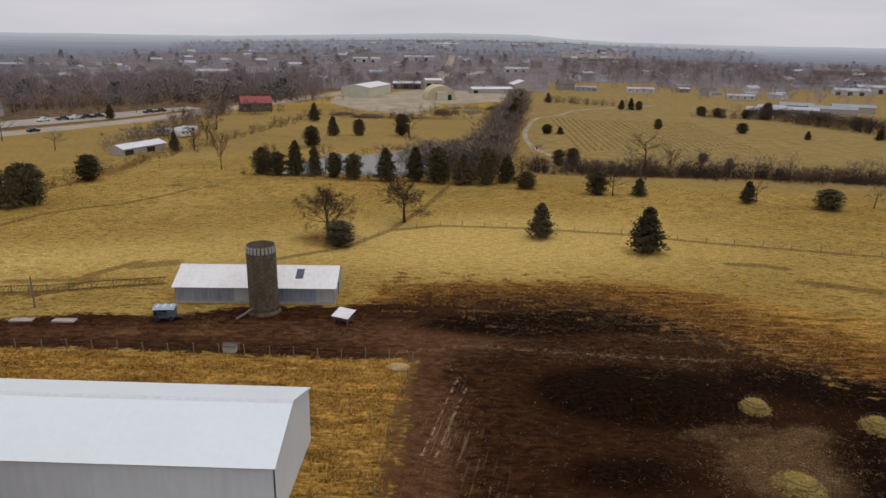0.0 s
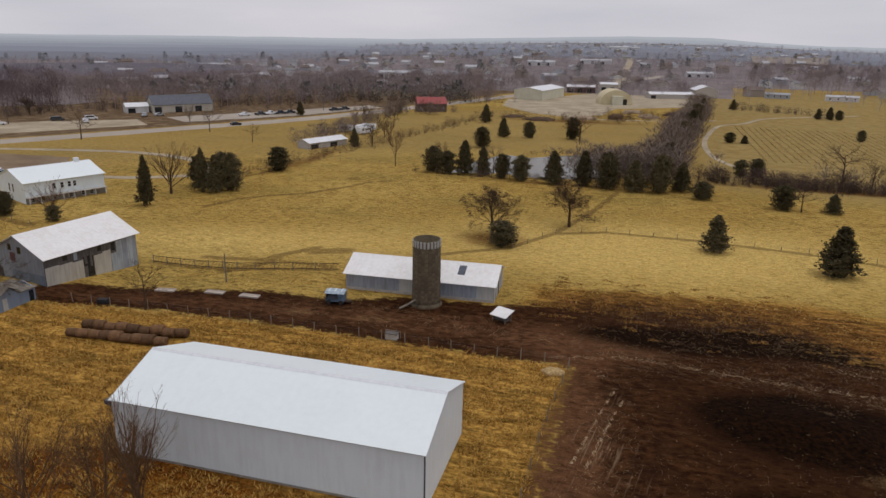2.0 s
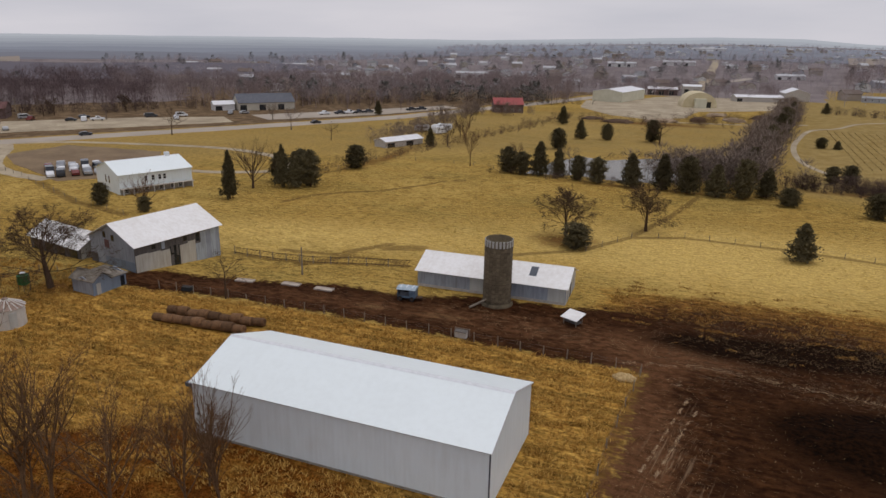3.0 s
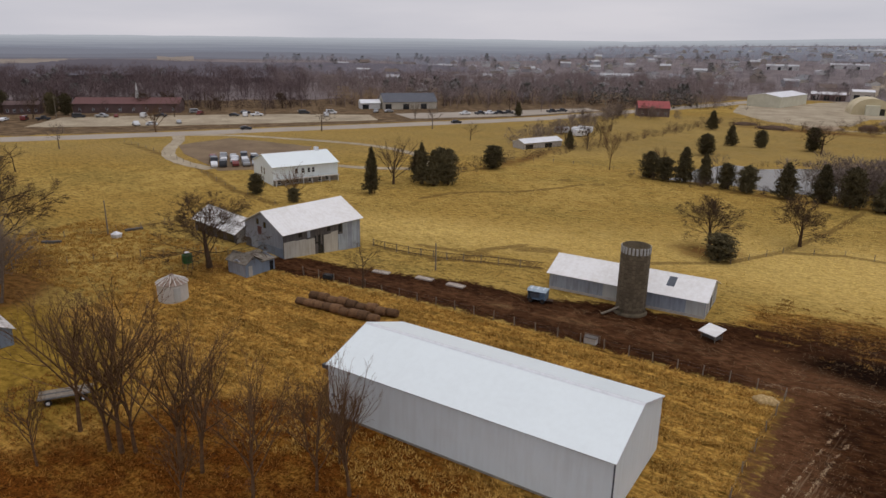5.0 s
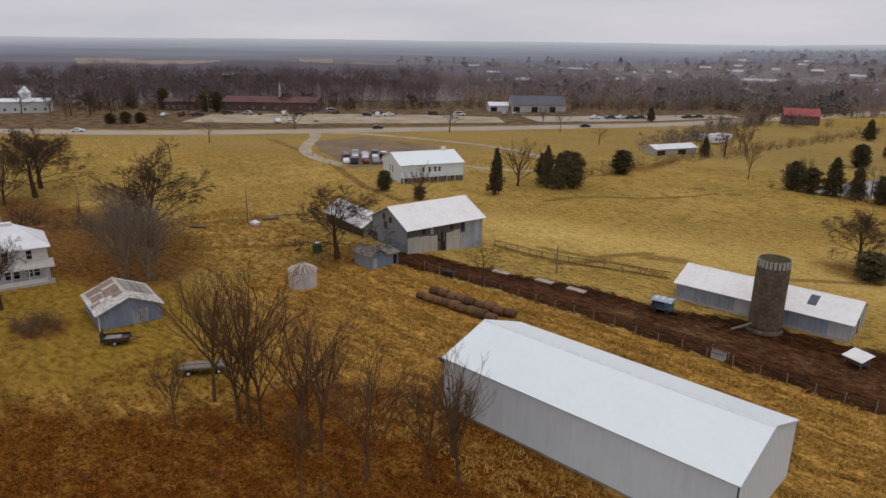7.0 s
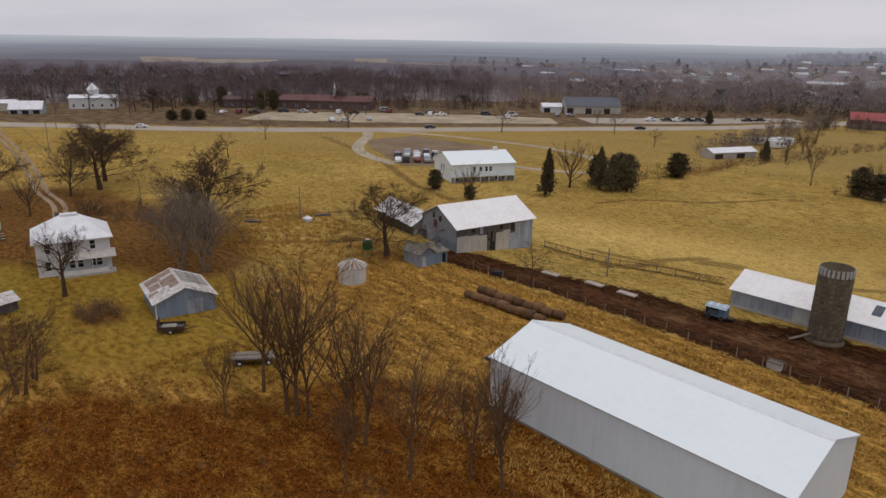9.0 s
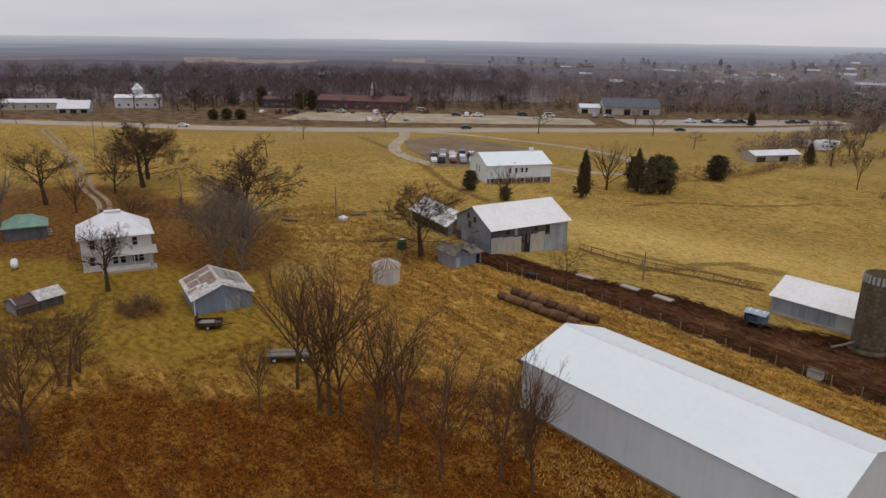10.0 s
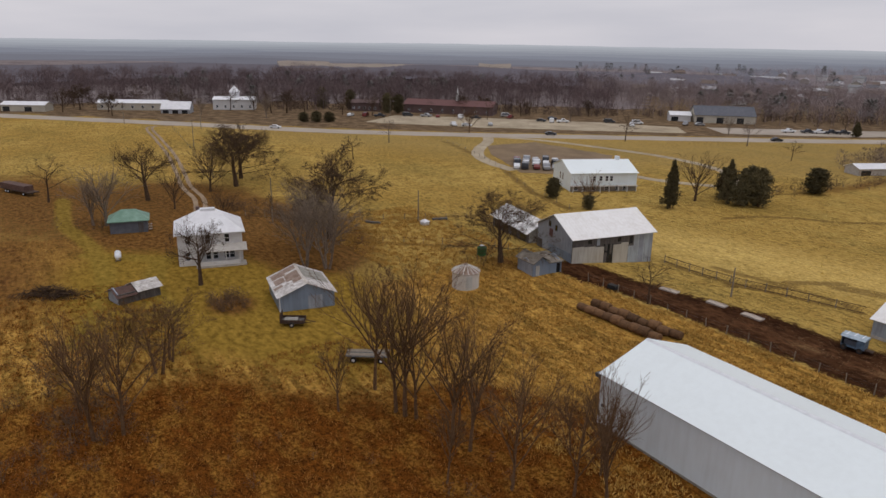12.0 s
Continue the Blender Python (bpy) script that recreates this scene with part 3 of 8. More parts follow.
MASKS = {
    "mud": mud_near + (mud_wide - mud_near) * np.clip((X + Y * 0.6 - 22) / 16, 0, 1),
    "leaf": np.clip(0.9 * spot(X, Y, -95, -3, 14, 10) + 0.6 * spot(X, Y, -118, 2, 22, 14) + 1.0 * spot(X, Y, -148, -14, 26, 18) + 0.9 * spot(X, Y, -122, -22, 16, 12) + 0.9 * spot(X, Y, -78, -22, 5, 4) + 0.8 * spot(X, Y, -108, 0, 14, 10) + 0.6 * spot(X, Y, -73, 22, 7, 4) + 0.7 * spot(X, Y, -11, 80, 9, 7) + 0.6 * spot(X, Y, -100, -50, 30, 12) + 0.8 * spot(X, Y, -165, -44, 40, 16) + 0.12 * inside([(42, 180), (90, 172), (130, 178), (200, 230), (140, 325), (70, 345), (52, 300), (44, 240)], X, Y, 6.0) + 0.6 * spot(X, Y, 2, 136, 50, 4) + 0.9 * spot(X, Y, 80, 154, 60, 5) + 0.6 * spot(X, Y, -82, 150, 5, 40) + 0.7 * spot(X, Y, -15, 290, 50, 14), 0, 1),
    "rust": np.clip(inside([(4, 44), (20, 46), (36, 44), (50, 34), (62, 24), (90, -6), (105, 4), (70, 38), (60, 44), (52, 55), (40, 59), (27, 58), (12, 57), (4, 54)], X, Y, 6.0) + 0.12 * inside([(-70, 36), (-40, 40), (-28, 40), (0, 45), (2, 50), (-28, 57), (-66, 52)], X, Y, 4.0), 0, 1),
    "bleached": np.clip(0.9 * spot(X, Y, 25, 82, 55, 26) + 0.7 * spot(X, Y, -60, 62, 40, 14, 12) + 0.2 * spot(X, Y, 70, 240, 60, 70), 0, 1),
    "dry": np.clip(1.0 * spot(X, Y, 9.5, 8, 5.5, 26) + 0.55 * inside([(-70, 27), (-56, 29), (-30, 31), (10, 31), (22, 33), (22, 40), (0, 44), (-30, 41), (-56, 37), (-69, 33)], X, Y, 4.0), 0, 1),
    "path": np.maximum.reduce([near_line(p, w) for p, w in (([(-160, -36), (-135, -38), (-116, -35), (-100, -35), (-86, -37.5), (-74, -42)], 2.2), ([(-112, -36), (-104, -26), (-92, -30), (-78, -30)], 2.4))]),
    "hazed_field": np.clip(inside([(30, 150), (200, 118), (420, 200), (420, 560), (60, 560), (48, 330), (36, 230)], X, Y, 8.0) + 0.6 * inside([(-100, 150), (-40, 178), (20, 200), (40, 300), (-60, 330), (-110, 280)], X, Y, 15.0) + 0.5 * inside([(-290, 10), (-150, 90), (-110, 150), (-90, 250), (-130, 250), (-240, 70)], X, Y, 15.0), 0, 1),
    "trail": trail_mask,
    "verge": beyond_road,
    "wet": np.clip(1.3 * spot(X, Y, 33, 23, 10, 6) + 1.1 * spot(X, Y, 21, 41.5, 14, 4.2, 3) + 0.9 * spot(X, Y, 37, 44, 10, 3.2, -14) + 0.6 * spot(X, Y, 29, 8, 8, 3.5) + 0.5 * spot(X, Y, 56, 8, 7, 6) + 0.8 * spot(X, Y, 54, 26, 9, 3.5, -20) + 0.9 * spot(X, Y, 72, 6, 18, 18) + 0.28 * spot(X, Y, 46, 16, 30, 24), 0, 1),
    "rut": np.clip(1.0 * spot(X, Y, 12.6, 15, 2.6, 12, -9) + 0.7 * spot(X, Y, 17, 2, 3, 14), 0, 1),
    "litter": np.clip(0.9 * spot(X, Y, -18, 36.2, 6, 1.5, 4) + 0.9 * spot(X, Y, -29, 35.6, 4, 1.6) + 1.15 * spot(X, Y, 43.6, 9.0, 6.5, 5.6) + 0.8 * spot(X, Y, 49.3, 16.3, 2.6, 1.6) + 0.5 * spot(X, Y, 45, 14, 6, 5) + 0.55 * spot(X, Y, 37, 15.5, 6, 1.3, 20), 0, 1),
    "scatter": np.clip(0.35 + 0.8 * spot(X, Y, 38, 46, 22, 6, -12) + 0.3 * spot(X, Y, 14, 16, 5, 18) + 0.9 * spot(X, Y, 27, 33, 17, 1.9, -8), 0, 1),
    "tuft": np.clip(tuft_mask, 0, 1),
    "weed": np.clip(inside(WEEDS, X, Y, 9.0) + 0.7 * spot(X, Y, -28, -6, 16, 9), 0, 1),
    "lawn": np.clip(1.1 * spot(X, Y, -92, -24, 32, 22) + 0.8 * spot(X, Y, -66, -12, 20, 10), 0, 1),
    "wood": np.clip(np.maximum.reduce([np.where((BEAR < -42) & (R > 410), 1.0, 0.0), np.where((BEAR < 7) & (R > 520), 0.9, 0.0), np.where((BEAR > 6) & (R > 640), 0.95, 0.0)]), 0, 1) * np.where(R < 60, 0, 1),
}
for key, values in MASKS.items():
    me.attributes.new(key, "FLOAT", "POINT").data.foreach_set("value", values.astype(np.float32))
tagged(new("ground", me), "rolling dry winter pasture with muddy cattle yard", "ground", kind="structure")


def strip(name, line, width, mat, label, lift=0.05, kind="structure", category="road"):
    """A road or track: a ribbon with thickness along a line of points, smoothed."""
    pts = [Vector((*p, 0)) for p in line]
    smooth = []
    for i in range(len(pts) - 1):
        p0, p1, p2, p3 = pts[max(i - 1, 0)], pts[i], pts[i + 1], pts[min(i + 2, len(pts) - 1)]
        for k in range(8):
            t = k / 8
            smooth.append(0.5 * (2 * p1 + (p2 - p0) * t + (2 * p0 - 5 * p1 + 4 * p2 - p3) * t * t + (3 * p1 - p0 - 3 * p2 + p3) * t ** 3))
    smooth.append(pts[-1])
    bm, rows = bmesh.new(), []
    for i, p in enumerate(smooth):
        d = (smooth[min(i + 1, len(smooth) - 1)] - smooth[max(i - 1, 0)]).normalized()
        s = Vector((-d.y, d.x, 0)) * (width / 2 * (1 + 0.06 * math.sin(i * 1.7)))
        z = ground_z(p.x, p.y)
        rows.append([bm.verts.new((q.x, q.y, z + h)) for q, h in ((p + s * 1.06, -0.1), (p + s, lift), (p - s, lift), (p - s * 1.06, -0.1))])
    for a, c in zip(rows, rows[1:]):
        for k in range(3):
            bm.faces.new((a[k], a[k + 1], c[k + 1], c[k]))
    return tagged(new(name, mesh_of(name, bm, mat)), label, category, kind=kind)


def patch(name, outline, mat, label, lift=0.04, category="ground"):
    """A flat area with an uneven, thin edge."""
    bm = bmesh.new()
    pts = []
    for (x0, y0), (x1, y1) in zip(outline, outline[1:] + outline[:1]):
        k = max(2, int(math.hypot(x1 - x0, y1 - y0) / 4))
        for i in range(k):
            x, y = x0 + (x1 - x0) * i / k, y0 + (y1 - y0) * i / k
            w = 1.2 * noise.noise((x / 5, y / 5, 0.3))
            pts.append((x + w, y - w))
    prism(bm, pts, "z", -0.2, lift)
    bmesh.ops.triangulate(bm, faces=[f for f in bm.faces if len(f.verts) > 4])
    return tagged(new(name, mesh_of(name, bm, mat)), label, category, kind="structure")


strip("road", [(-520, -260), (-420, -120), (-341, -34), (-290, 20), (-247, 64), (-217, 105), (-190, 148), (-158, 200), (-128, 252), (-108, 305), (-84, 372), (-58, 450), (-20, 560), (40, 720)], 11, M["asphalt"], "two-lane asphalt highway with pale worn surface", 0.10)
patch("pavement_lot", [(-268, 92), (-232, 128), (-206, 163), (-180, 200), (-196, 214), (-226, 192), (-262, 152), (-288, 118)], M["gravel"], "pale gravel parking lot along the highway", 0.05, "parking lot")
patch("pavement_shop", [(-172, 214), (-140, 258), (-118, 310), (-128, 318), (-158, 272), (-190, 226)], M["asphalt"], "grey paved lot beside the highway", 0.06, "parking lot")
patch("pavement_works", [(-60, 352), (-38, 318), (-19, 307), (-3, 322), (2, 362), (24, 376), (42, 392), (58, 450), (20, 474), (-12, 480), (-30, 452), (-44, 402), (-66, 402)], M["gravel"], "wide pale gravel yard round the works", 0.05, "yard")
patch("pavement_cars", [(-186, 100), (-168, 89), (-150, 83), (-139, 78), (-132, 86), (-128, 98), (-150, 126), (-186, 122)], M["lot_dirt"], "bare dirt parking area beside the white building", 0.05, "parking lot")
strip("road_loop", [(-209, 117), (-195, 107), (-182, 94), (-170, 85), (-156, 80), (-143, 79)], 4.0, M["gravel"], "pale gravel drive curving to the white building", 0.07)
strip("road_loop_north", [(-204, 116), (-190, 127), (-165, 135), (-138, 140), (-115, 135), (-101, 122), (-100, 114), (-112, 106), (-126, 103)], 3.2, M["gravel"], "pale gravel loop behind the white building", 0.08)
for off in (-1.0, 1.0):
    strip("road_farm_rut", [(-287, 14 + off), (-284, 5 + off), (-250, 1.5 + off), (-216, -1.5 + off), (-185, -5.5 + off), (-162, -8.8 + off), (-147, -9.5 + off), (-135, -12 + off)], 1.0, M["dirt_track"], "pale wheel rut of the farm drive through dry grass", 0.05)
strip("road_works", [(-8, 300), (6, 303), (20, 306), (38, 312), (52, 322)], 2.6, M["gravel"], "pale service track below the works yard", 0.06)
strip("road_track_east", [(47, 178), (42, 192), (39.5, 207), (39.5, 230), (42.4, 256), (51, 297), (64, 314), (77, 341), (100, 360), (130, 380)], 1.9, M["gravel"], "pale dirt track bending round a field", 0.06)


# ---- buildings ----
def slab(bm, p, q, x0, x1, thick):
    """A roof slope from the point p to the point q (y, z), between x0 and x1."""
    (y0, z0), (y1, z1) = p, q
    ln = math.hypot(y1 - y0, z1 - z0)
    ny, nz = -(z1 - z0) / ln * thick, (y1 - y0) / ln * thick
    if nz < 0:
        ny, nz = -ny, -nz
    prism(bm, [(y0, z0), (y1, z1), (y1 + ny, z1 + nz), (y0 + ny, z0 + nz)], "x", x0, x1)


def gable_walls(t, L, W, eave, ridge, mats, thick=0.15, low=-0.3, names=("wall_panel",) * 4, base=0.0):
    """Four walls: front (y 0), back, and the two gable ends; ridge along x."""
    wall, end = mats
    for y0, nm in ((0, names[0]), (W - thick, names[1])):
        bm = bmesh.new()
        box(bm, 0, L, y0, y0 + thick, low, eave)
        part(nm, bm, wall, t)
    for x0, nm in ((0.001, names[2]), (L - thick - 0.001, names[3])):
        bm = bmesh.new()
        prism(bm, [(thick, low), (W - thick, low), (W - thick, eave), (W / 2, ridge - 0.02), (thick, eave)], "x", x0, x0 + thick)
        part(nm, bm, end, t)


def gable_roof(t, L, W, eave, ridge, mat, over=0.35, ends=0.3, thick=0.08, cap=None, name="roof_slope"):
    s = (ridge - eave) / (W / 2)
    for y, sg in ((-over, 1), (W + over, -1)):
        bm = bmesh.new()
        slab(bm, (y, eave - over * s), (W / 2, ridge), -ends, L + ends, thick)
        part(name, bm, mat, t)
    if cap:
        bm = bmesh.new()
        prism(bm, [(W / 2 - 0.3, ridge - 0.3 * s + thick + 0.02), (W / 2, ridge + thick + 0.05), (W / 2 + 0.3, ridge - 0.3 * s + thick + 0.02), (W / 2, ridge + thick - 0.02)], "x", -ends - 0.01, L + ends + 0.01)
        part("ridge_cap", bm, cap, t)


def panel(t, name, mat, x0, x1, y0, y1, z0, z1, label=""):
    bm = bmesh.new()
    box(bm, x0, x1, y0, y1, z0, z1)
    return part(name, bm, mat, t, label)


def window(t, x, y, z, w, h, face="front", frame_mat=None, name="window"):
    """A window with a frame round it and glass set back, on the front (y) or the end (x) of a building."""
    fm = frame_mat or M["trim_white"]
    bm = bmesh.new()
    e = 0.07
    bars = [(-w / 2, w / 2, 0, e), (-w / 2, w / 2, h - e, h), (-w / 2, -w / 2 + e, e, h - e), (w / 2 - e, w / 2, e, h - e), (-w / 2 + e, w / 2 - e, h / 2 - e / 2, h / 2 + e / 2)]
    for a, c, z0, z1 in bars:
        if face == "front":
            box(bm, x + a, x + c, y - 0.05, y + 0.03, z + z0, z + z1)
        else:
            box(bm, x - 0.05, x + 0.05, y + a, y + c, z + z0, z + z1)
    ob = part(name, bm, fm, t)
    bm = bmesh.new()
    if face == "front":
        box(bm, x - w / 2 + e, x + w / 2 - e, y - 0.02, y + 0.02, z + e, z + h - e)
    else:
        box(bm, x - 0.03, x + 0.03, y - w / 2 + e, y + w / 2 - e, z + e, z + h - e)
    part("pane", bm, M["glass"], ob)
    return ob


# the long white machine barn
t = thing("machine_barn", -29.1, 0, 0, "long white steel machine barn with gable roof", "barn", z=0)
BL, BW, BE, BR = 29.1, 12.38, 5.48, 7.6
gable_walls(t, BL, BW, BE, BR, (M["white_wall"], M["white_wall"]), names=("front_wall", "back_wall", "end_wall", "end_wall"))
gable_roof(t, BL, BW, BE, BR, M["white_roof"], 0.22, 0.12, 0.07, M["trim_white"])
for x in (0, BL):
    for y in (0, BW):
        s, k = (1 if x else -1), (1 if y else -1)
        panel(t, "corner_trim", M["trim"] if x and not y else M["trim_white"], x - 0.10 if x else -0.012, x + 0.012 if x else 0.10, y - 0.10 if y else -0.012, y + 0.012 if y else 0.10, -0.2, BE - 0.06)
# dark strip that paints the eave's shadow on the front wall
bm = bmesh.new()
box(bm, 0.1, BL - 0.1, -0.03, -0.003, BE - 0.22, BE - 0.06)
part("eave_trim", bm, M["trim"], t, "dark strip standing in for the shadow under the eave")
for x0, x1 in ((BL + 0.125, BL + 0.15), (-0.15, -0.125)):
    for sg in (0, 1):
        bm = bmesh.new()
        pts = [(-0.22, BE - 0.16), (BW / 2, BR - 0.08), (BW / 2, BR + 0.09), (-0.22, BE + 0.01)]
        prism(bm, [(BW - p[0], p[1]) if sg else p for p in pts], "x", x0, x1)
        part("rake_trim", bm, M["trim_white"], t)
panel(t, "skirt_board", M["concrete"], 0.1, BL - 0.1, -0.035, -0.004, -0.1, 0.22, "mud-stained skirt board")
bm = bmesh.new()
box(bm, -0.9, -0.02, 0.1, 0.6, BE - 0.75, BE - 0.35), box(bm, -0.5, -0.02, 0.25, 0.4, BE - 0.95, BE - 0.75)
part("wall_lamp", bm, M["trim"], t, "dark lamp bracket at the eave")
panel(t, "vent", M["trim"], 0.35, 0.6, -0.08, -0.004, 2.1, 2.35, "small dark wall box")

# the low cattle shed behind the silo
t = thing("cattle_shed", -26.4, 46.2, 2.4, "low galvanised cattle shed with pale roof", "shed", z=0)
SL, SW, SE, SR = 22.6, 8.6, 2.65, 4.35
gable_walls(t, SL, SW, SE, SR, (M["galv"], M["galv_light"]), names=("front_wall", "back_wall", "end_wall", "end_wall"))
gable_roof(t, SL, SW, SE, SR, M["old_roof"], 0.45, 0.35, 0.07, M["old_roof"])
panel(t, "siding_sheet", M["galv_light"], 8.3, 11.4, -0.03, -0.003, 0.3, 2.55)
panel(t, "siding_sheet", M["galv_light"], 20.0, 22.5, -0.03, -0.003, 0.2, 2.55)
panel(t, "foundation", M["concrete_light"], 0.05, SL - 0.05, -0.06, -0.004, -0.2, 0.38, "pale concrete footing")
s = (SR - SE) / (SW / 2)
bm = bmesh.new()
slab(bm, (1.5, SE + 1.5 * s + 0.085), (3.5, SE + 3.5 * s + 0.085), 16.8, 17.9, 0.02)
part("skylight", bm, M["trim"], t, "dark missing roof sheet")
for y in (1.2, 6.0):
    panel(t, "siding_sheet", M["galv"], SL - 0.02, SL + 0.03, y, y + 1.2, 0.1, 2.3)
panel(t, "door_opening", M["old_wood"], SL - 0.02, SL + 0.035, 3.6, 4.7, 0.0, 2.0)

# the stave silo
SX, SY, SRAD = -13.1, 44.0, 1.98
silo = thing("stave_silo", SX, SY, 0, "tall roofless concrete stave silo, dark and weathered", "silo", z=0)
bm = bmesh.new()
seg = 40
rings = []
for r, z in ((2.35, -0.3), (2.31, 0.12), (2.08, 0.5), (2.08, 0.02)):
    rings.append([bm.verts.new((r * math.cos(2 * math.pi * k / seg), r * math.sin(2 * math.pi * k / seg), z)) for k in range(seg)])
for a, c in zip(rings, rings[1:]):
    for k in range(seg):
        bm.faces.new((a[k], a[(k + 1) % seg], c[(k + 1) % seg], c[k]))
part("footing", bm, M["stave"], silo, "round concrete footing", True)
bm = bmesh.new()
inner = []
for r, z in ((1.87, 0.3), (1.87, 9.75), (1.74, 9.75), (1.74, 0.3)):
    inner.append([bm.verts.new((r * math.cos(2 * math.pi * k / seg), r * math.sin(2 * math.pi * k / seg), z)) for k in range(seg)])
for a, c in zip(inner, inner[1:]):
    for k in range(seg):
        bm.faces.new((a[k], a[(k + 1) % seg], c[(k + 1) % seg], c[k]))
part("lining", bm, M["stave"], silo, "dark inner lining", True)
for i in range(14):
    z = 0.75 + i * 0.66
    bm = bmesh.new()
    ring = [[bm.verts.new(((SRAD + 0.035 + 0.022 * math.cos(a)) * math.cos(2 * math.pi * k / 36), (SRAD + 0.035 + 0.022 * math.cos(a)) * math.sin(2 * math.pi * k / 36), z + 0.022 * math.sin(a))) for a in (0, 2.1, 4.2)] for k in range(36)]
    for k in range(36):
        for j in range(3):
            bm.faces.new((ring[k][j], ring[(k + 1) % 36][j], ring[(k + 1) % 36][(j + 1) % 3], ring[k][(j + 1) % 3]))
    part("hoop", bm, M["iron"], silo)
bm = bmesh.new()
tube(bm, [(-2.9, -3.4, 0.15), (-2.1, -2.4, 0.45), (-1.1, -1.6, 1.0)], [0.16, 0.16, 0.14], 6)
part("unloading_chute", bm, M["wood_post"], silo, "old leaning wooden chute")


def stave_mesh(r, w, h, thick, name, mat):
    bm = bmesh.new()
    g = 0.007
    prism(bm, [(-w / 2 + g, g), (w / 2 - g, g), (w / 2 - g, h - g), (-w / 2 + g, h - g)], "x", r - thick, r)
    return mesh_of(name, bm, mat)


# the hay barn on the lane
HB_L, HB_W, HB_E, HB_R = 16.4, 11.4, 4.95, 7.65
hb_ang = math.degrees(math.atan2(47.9 - 31.6, -64.6 + 67.4))
t = thing("hay_barn", -67.4, 31.6, hb_ang, "old hay barn of patched galvanised sheets", "barn", z=0)
gable_walls(t, HB_L, HB_W, HB_E, HB_R, (M["old_wood"], M["galv"]), low=-1.2, names=("front_wall", "back_wall", "end_wall", "end_wall"))
gable_roof(t, HB_L, HB_W, HB_E, HB_R, M["old_roof"], 0.55, 0.45, 0.08, M["old_roof"])
for x0, x1, z0, z1, y0, mt in ((0.0, 2.3, -0.9, 3.35, -0.05, "sheet_cream"), (2.25, 4.5, -0.85, 3.2, -0.06, "sheet_cream"), (4.45, 6.3, -0.8, 3.0, -0.05, "sheet_cream"), (8.2, 9.9, -0.9, 3.1, -0.06, "sheet_cream"), (9.8, 11.3, -1.0, 3.35, -0.05, "sheet_cream"), (11.35, 12.5, -1.0, 2.6, -0.05, "sheet_blue"), (12.4, 13.5, -1.1, 4.4, -0.06, "sheet_blue"),
                            (13.45, 14.6, -1.1, 4.8, -0.05, "galv"), (14.5, 15.5, -1.1, 4.75, -0.065, "sheet_blue"), (15.4, 16.38, -1.1, 4.8, -0.05, "galv"), (6.5, 7.0, 2.2, 4.6, -0.05, "old_wood"), (7.5, 7.9, 1.6, 4.7, -0.05, "old_wood"), (4.8, 5.4, 3.3, 4.7, -0.04, "galv")):
    panel(t, "siding_sheet", M[mt], x0, x1, y0, -0.004, z0, z1)
# openings are dark sheets on the solid wall, painted as shade indoors
for x0, x1, z0, z1 in ((7.0, 8.15, -0.6, 3.3), (6.3, 7.45, 1.9, 3.4), (11.5, 12.2, 3.0, 4.4), (3.0, 3.7, 3.7, 4.5), (9.0, 9.7, 3.6, 4.4)):
    panel(t, "opening", M["glass"], x0, x1, -0.03, -0.003, z0, z1, "dark sheet on the wall for a shaded open doorway")
for y, z, w, h, mt in ((4.9, 4.9, 0.7, 1.0, "glass"), (7.0, 5.2, 0.7, 1.0, "glass"), (6.3, 3.6, 1.1, 1.3, "red_trim"), (9.6, 0.4, 1.6, 1.8, "old_wood")):
    panel(t, "loft_door" if mt == "red_trim" else "opening", M[mt], -0.05, -0.002, y, y + w, z, z + h)
panel(t, "siding_sheet", M["blue_steel"], -0.03, -0.001, 0.2, 7.5, -0.9, 2.2)

# the long pale-roofed shed behind it
t = thing("loafing_shed", -95.2, 35.8, -11, "long low shed with patchy white roof", "shed", z=0)
gable_walls(t, 15.0, 6.4, 2.6, 4.4, (M["old_wood"], M["galv_light"]), names=("front_wall", "back_wall", "end_wall", "end_wall"))
gable_roof(t, 15.0, 6.4, 2.6, 4.4, M["old_roof"], 0.5, 0.4, 0.07, M["old_roof"])
# bays are not cut out: dark sheets stand for their shaded insides
for i in range(4):
    panel(t, "opening", M["glass"], 1.0 + 3.6 * i, 3.4 + 3.6 * i, -0.04, -0.003, 0.0, 2.0, "dark sheet on the wall for a shaded open bay")

# the little coop in front of the hay barn
t = thing("coop", -65.4, 21.7, 87, "small blue-grey tin coop with mossy roof", "shed")
gable_walls(t, 5.6, 4.2, 1.9, 2.6, (M["blue_steel"], M["galv"]), names=("front_wall", "back_wall", "end_wall", "end_wall"))
bm = bmesh.new()
prism(bm, [(-0.3, 1.85), (4.5, 2.25), (4.5, 2.33), (-0.3, 1.93)], "x", 2.9, 5.9)
part("shed_roof", bm, M["mossy_tin"], t, "dull mossy tin roof")
bm = bmesh.new()
for sg in (0, 1):
    pts = [(-0.25, 2.05), (1.5, 3.15), (1.5, 3.23), (-0.25, 2.13)]
    prism(bm, [(3.0 - p[0], p[1]) if sg else p for p in pts], "y", -0.35, 4.6)
part("gable_roof", bm, M["mossy_tin"], t, "dull mossy tin gable roof")
bm = bmesh.new()
prism(bm, [(0.05, 1.9), (2.95, 1.9), (1.5, 3.1)], "y", -0.02, 4.2)
part("gable_end", bm, M["blue_steel"], t)
panel(t, "door", M["galv_light"], 0.5, 1.2, -0.05, -0.022, 0, 1.7)
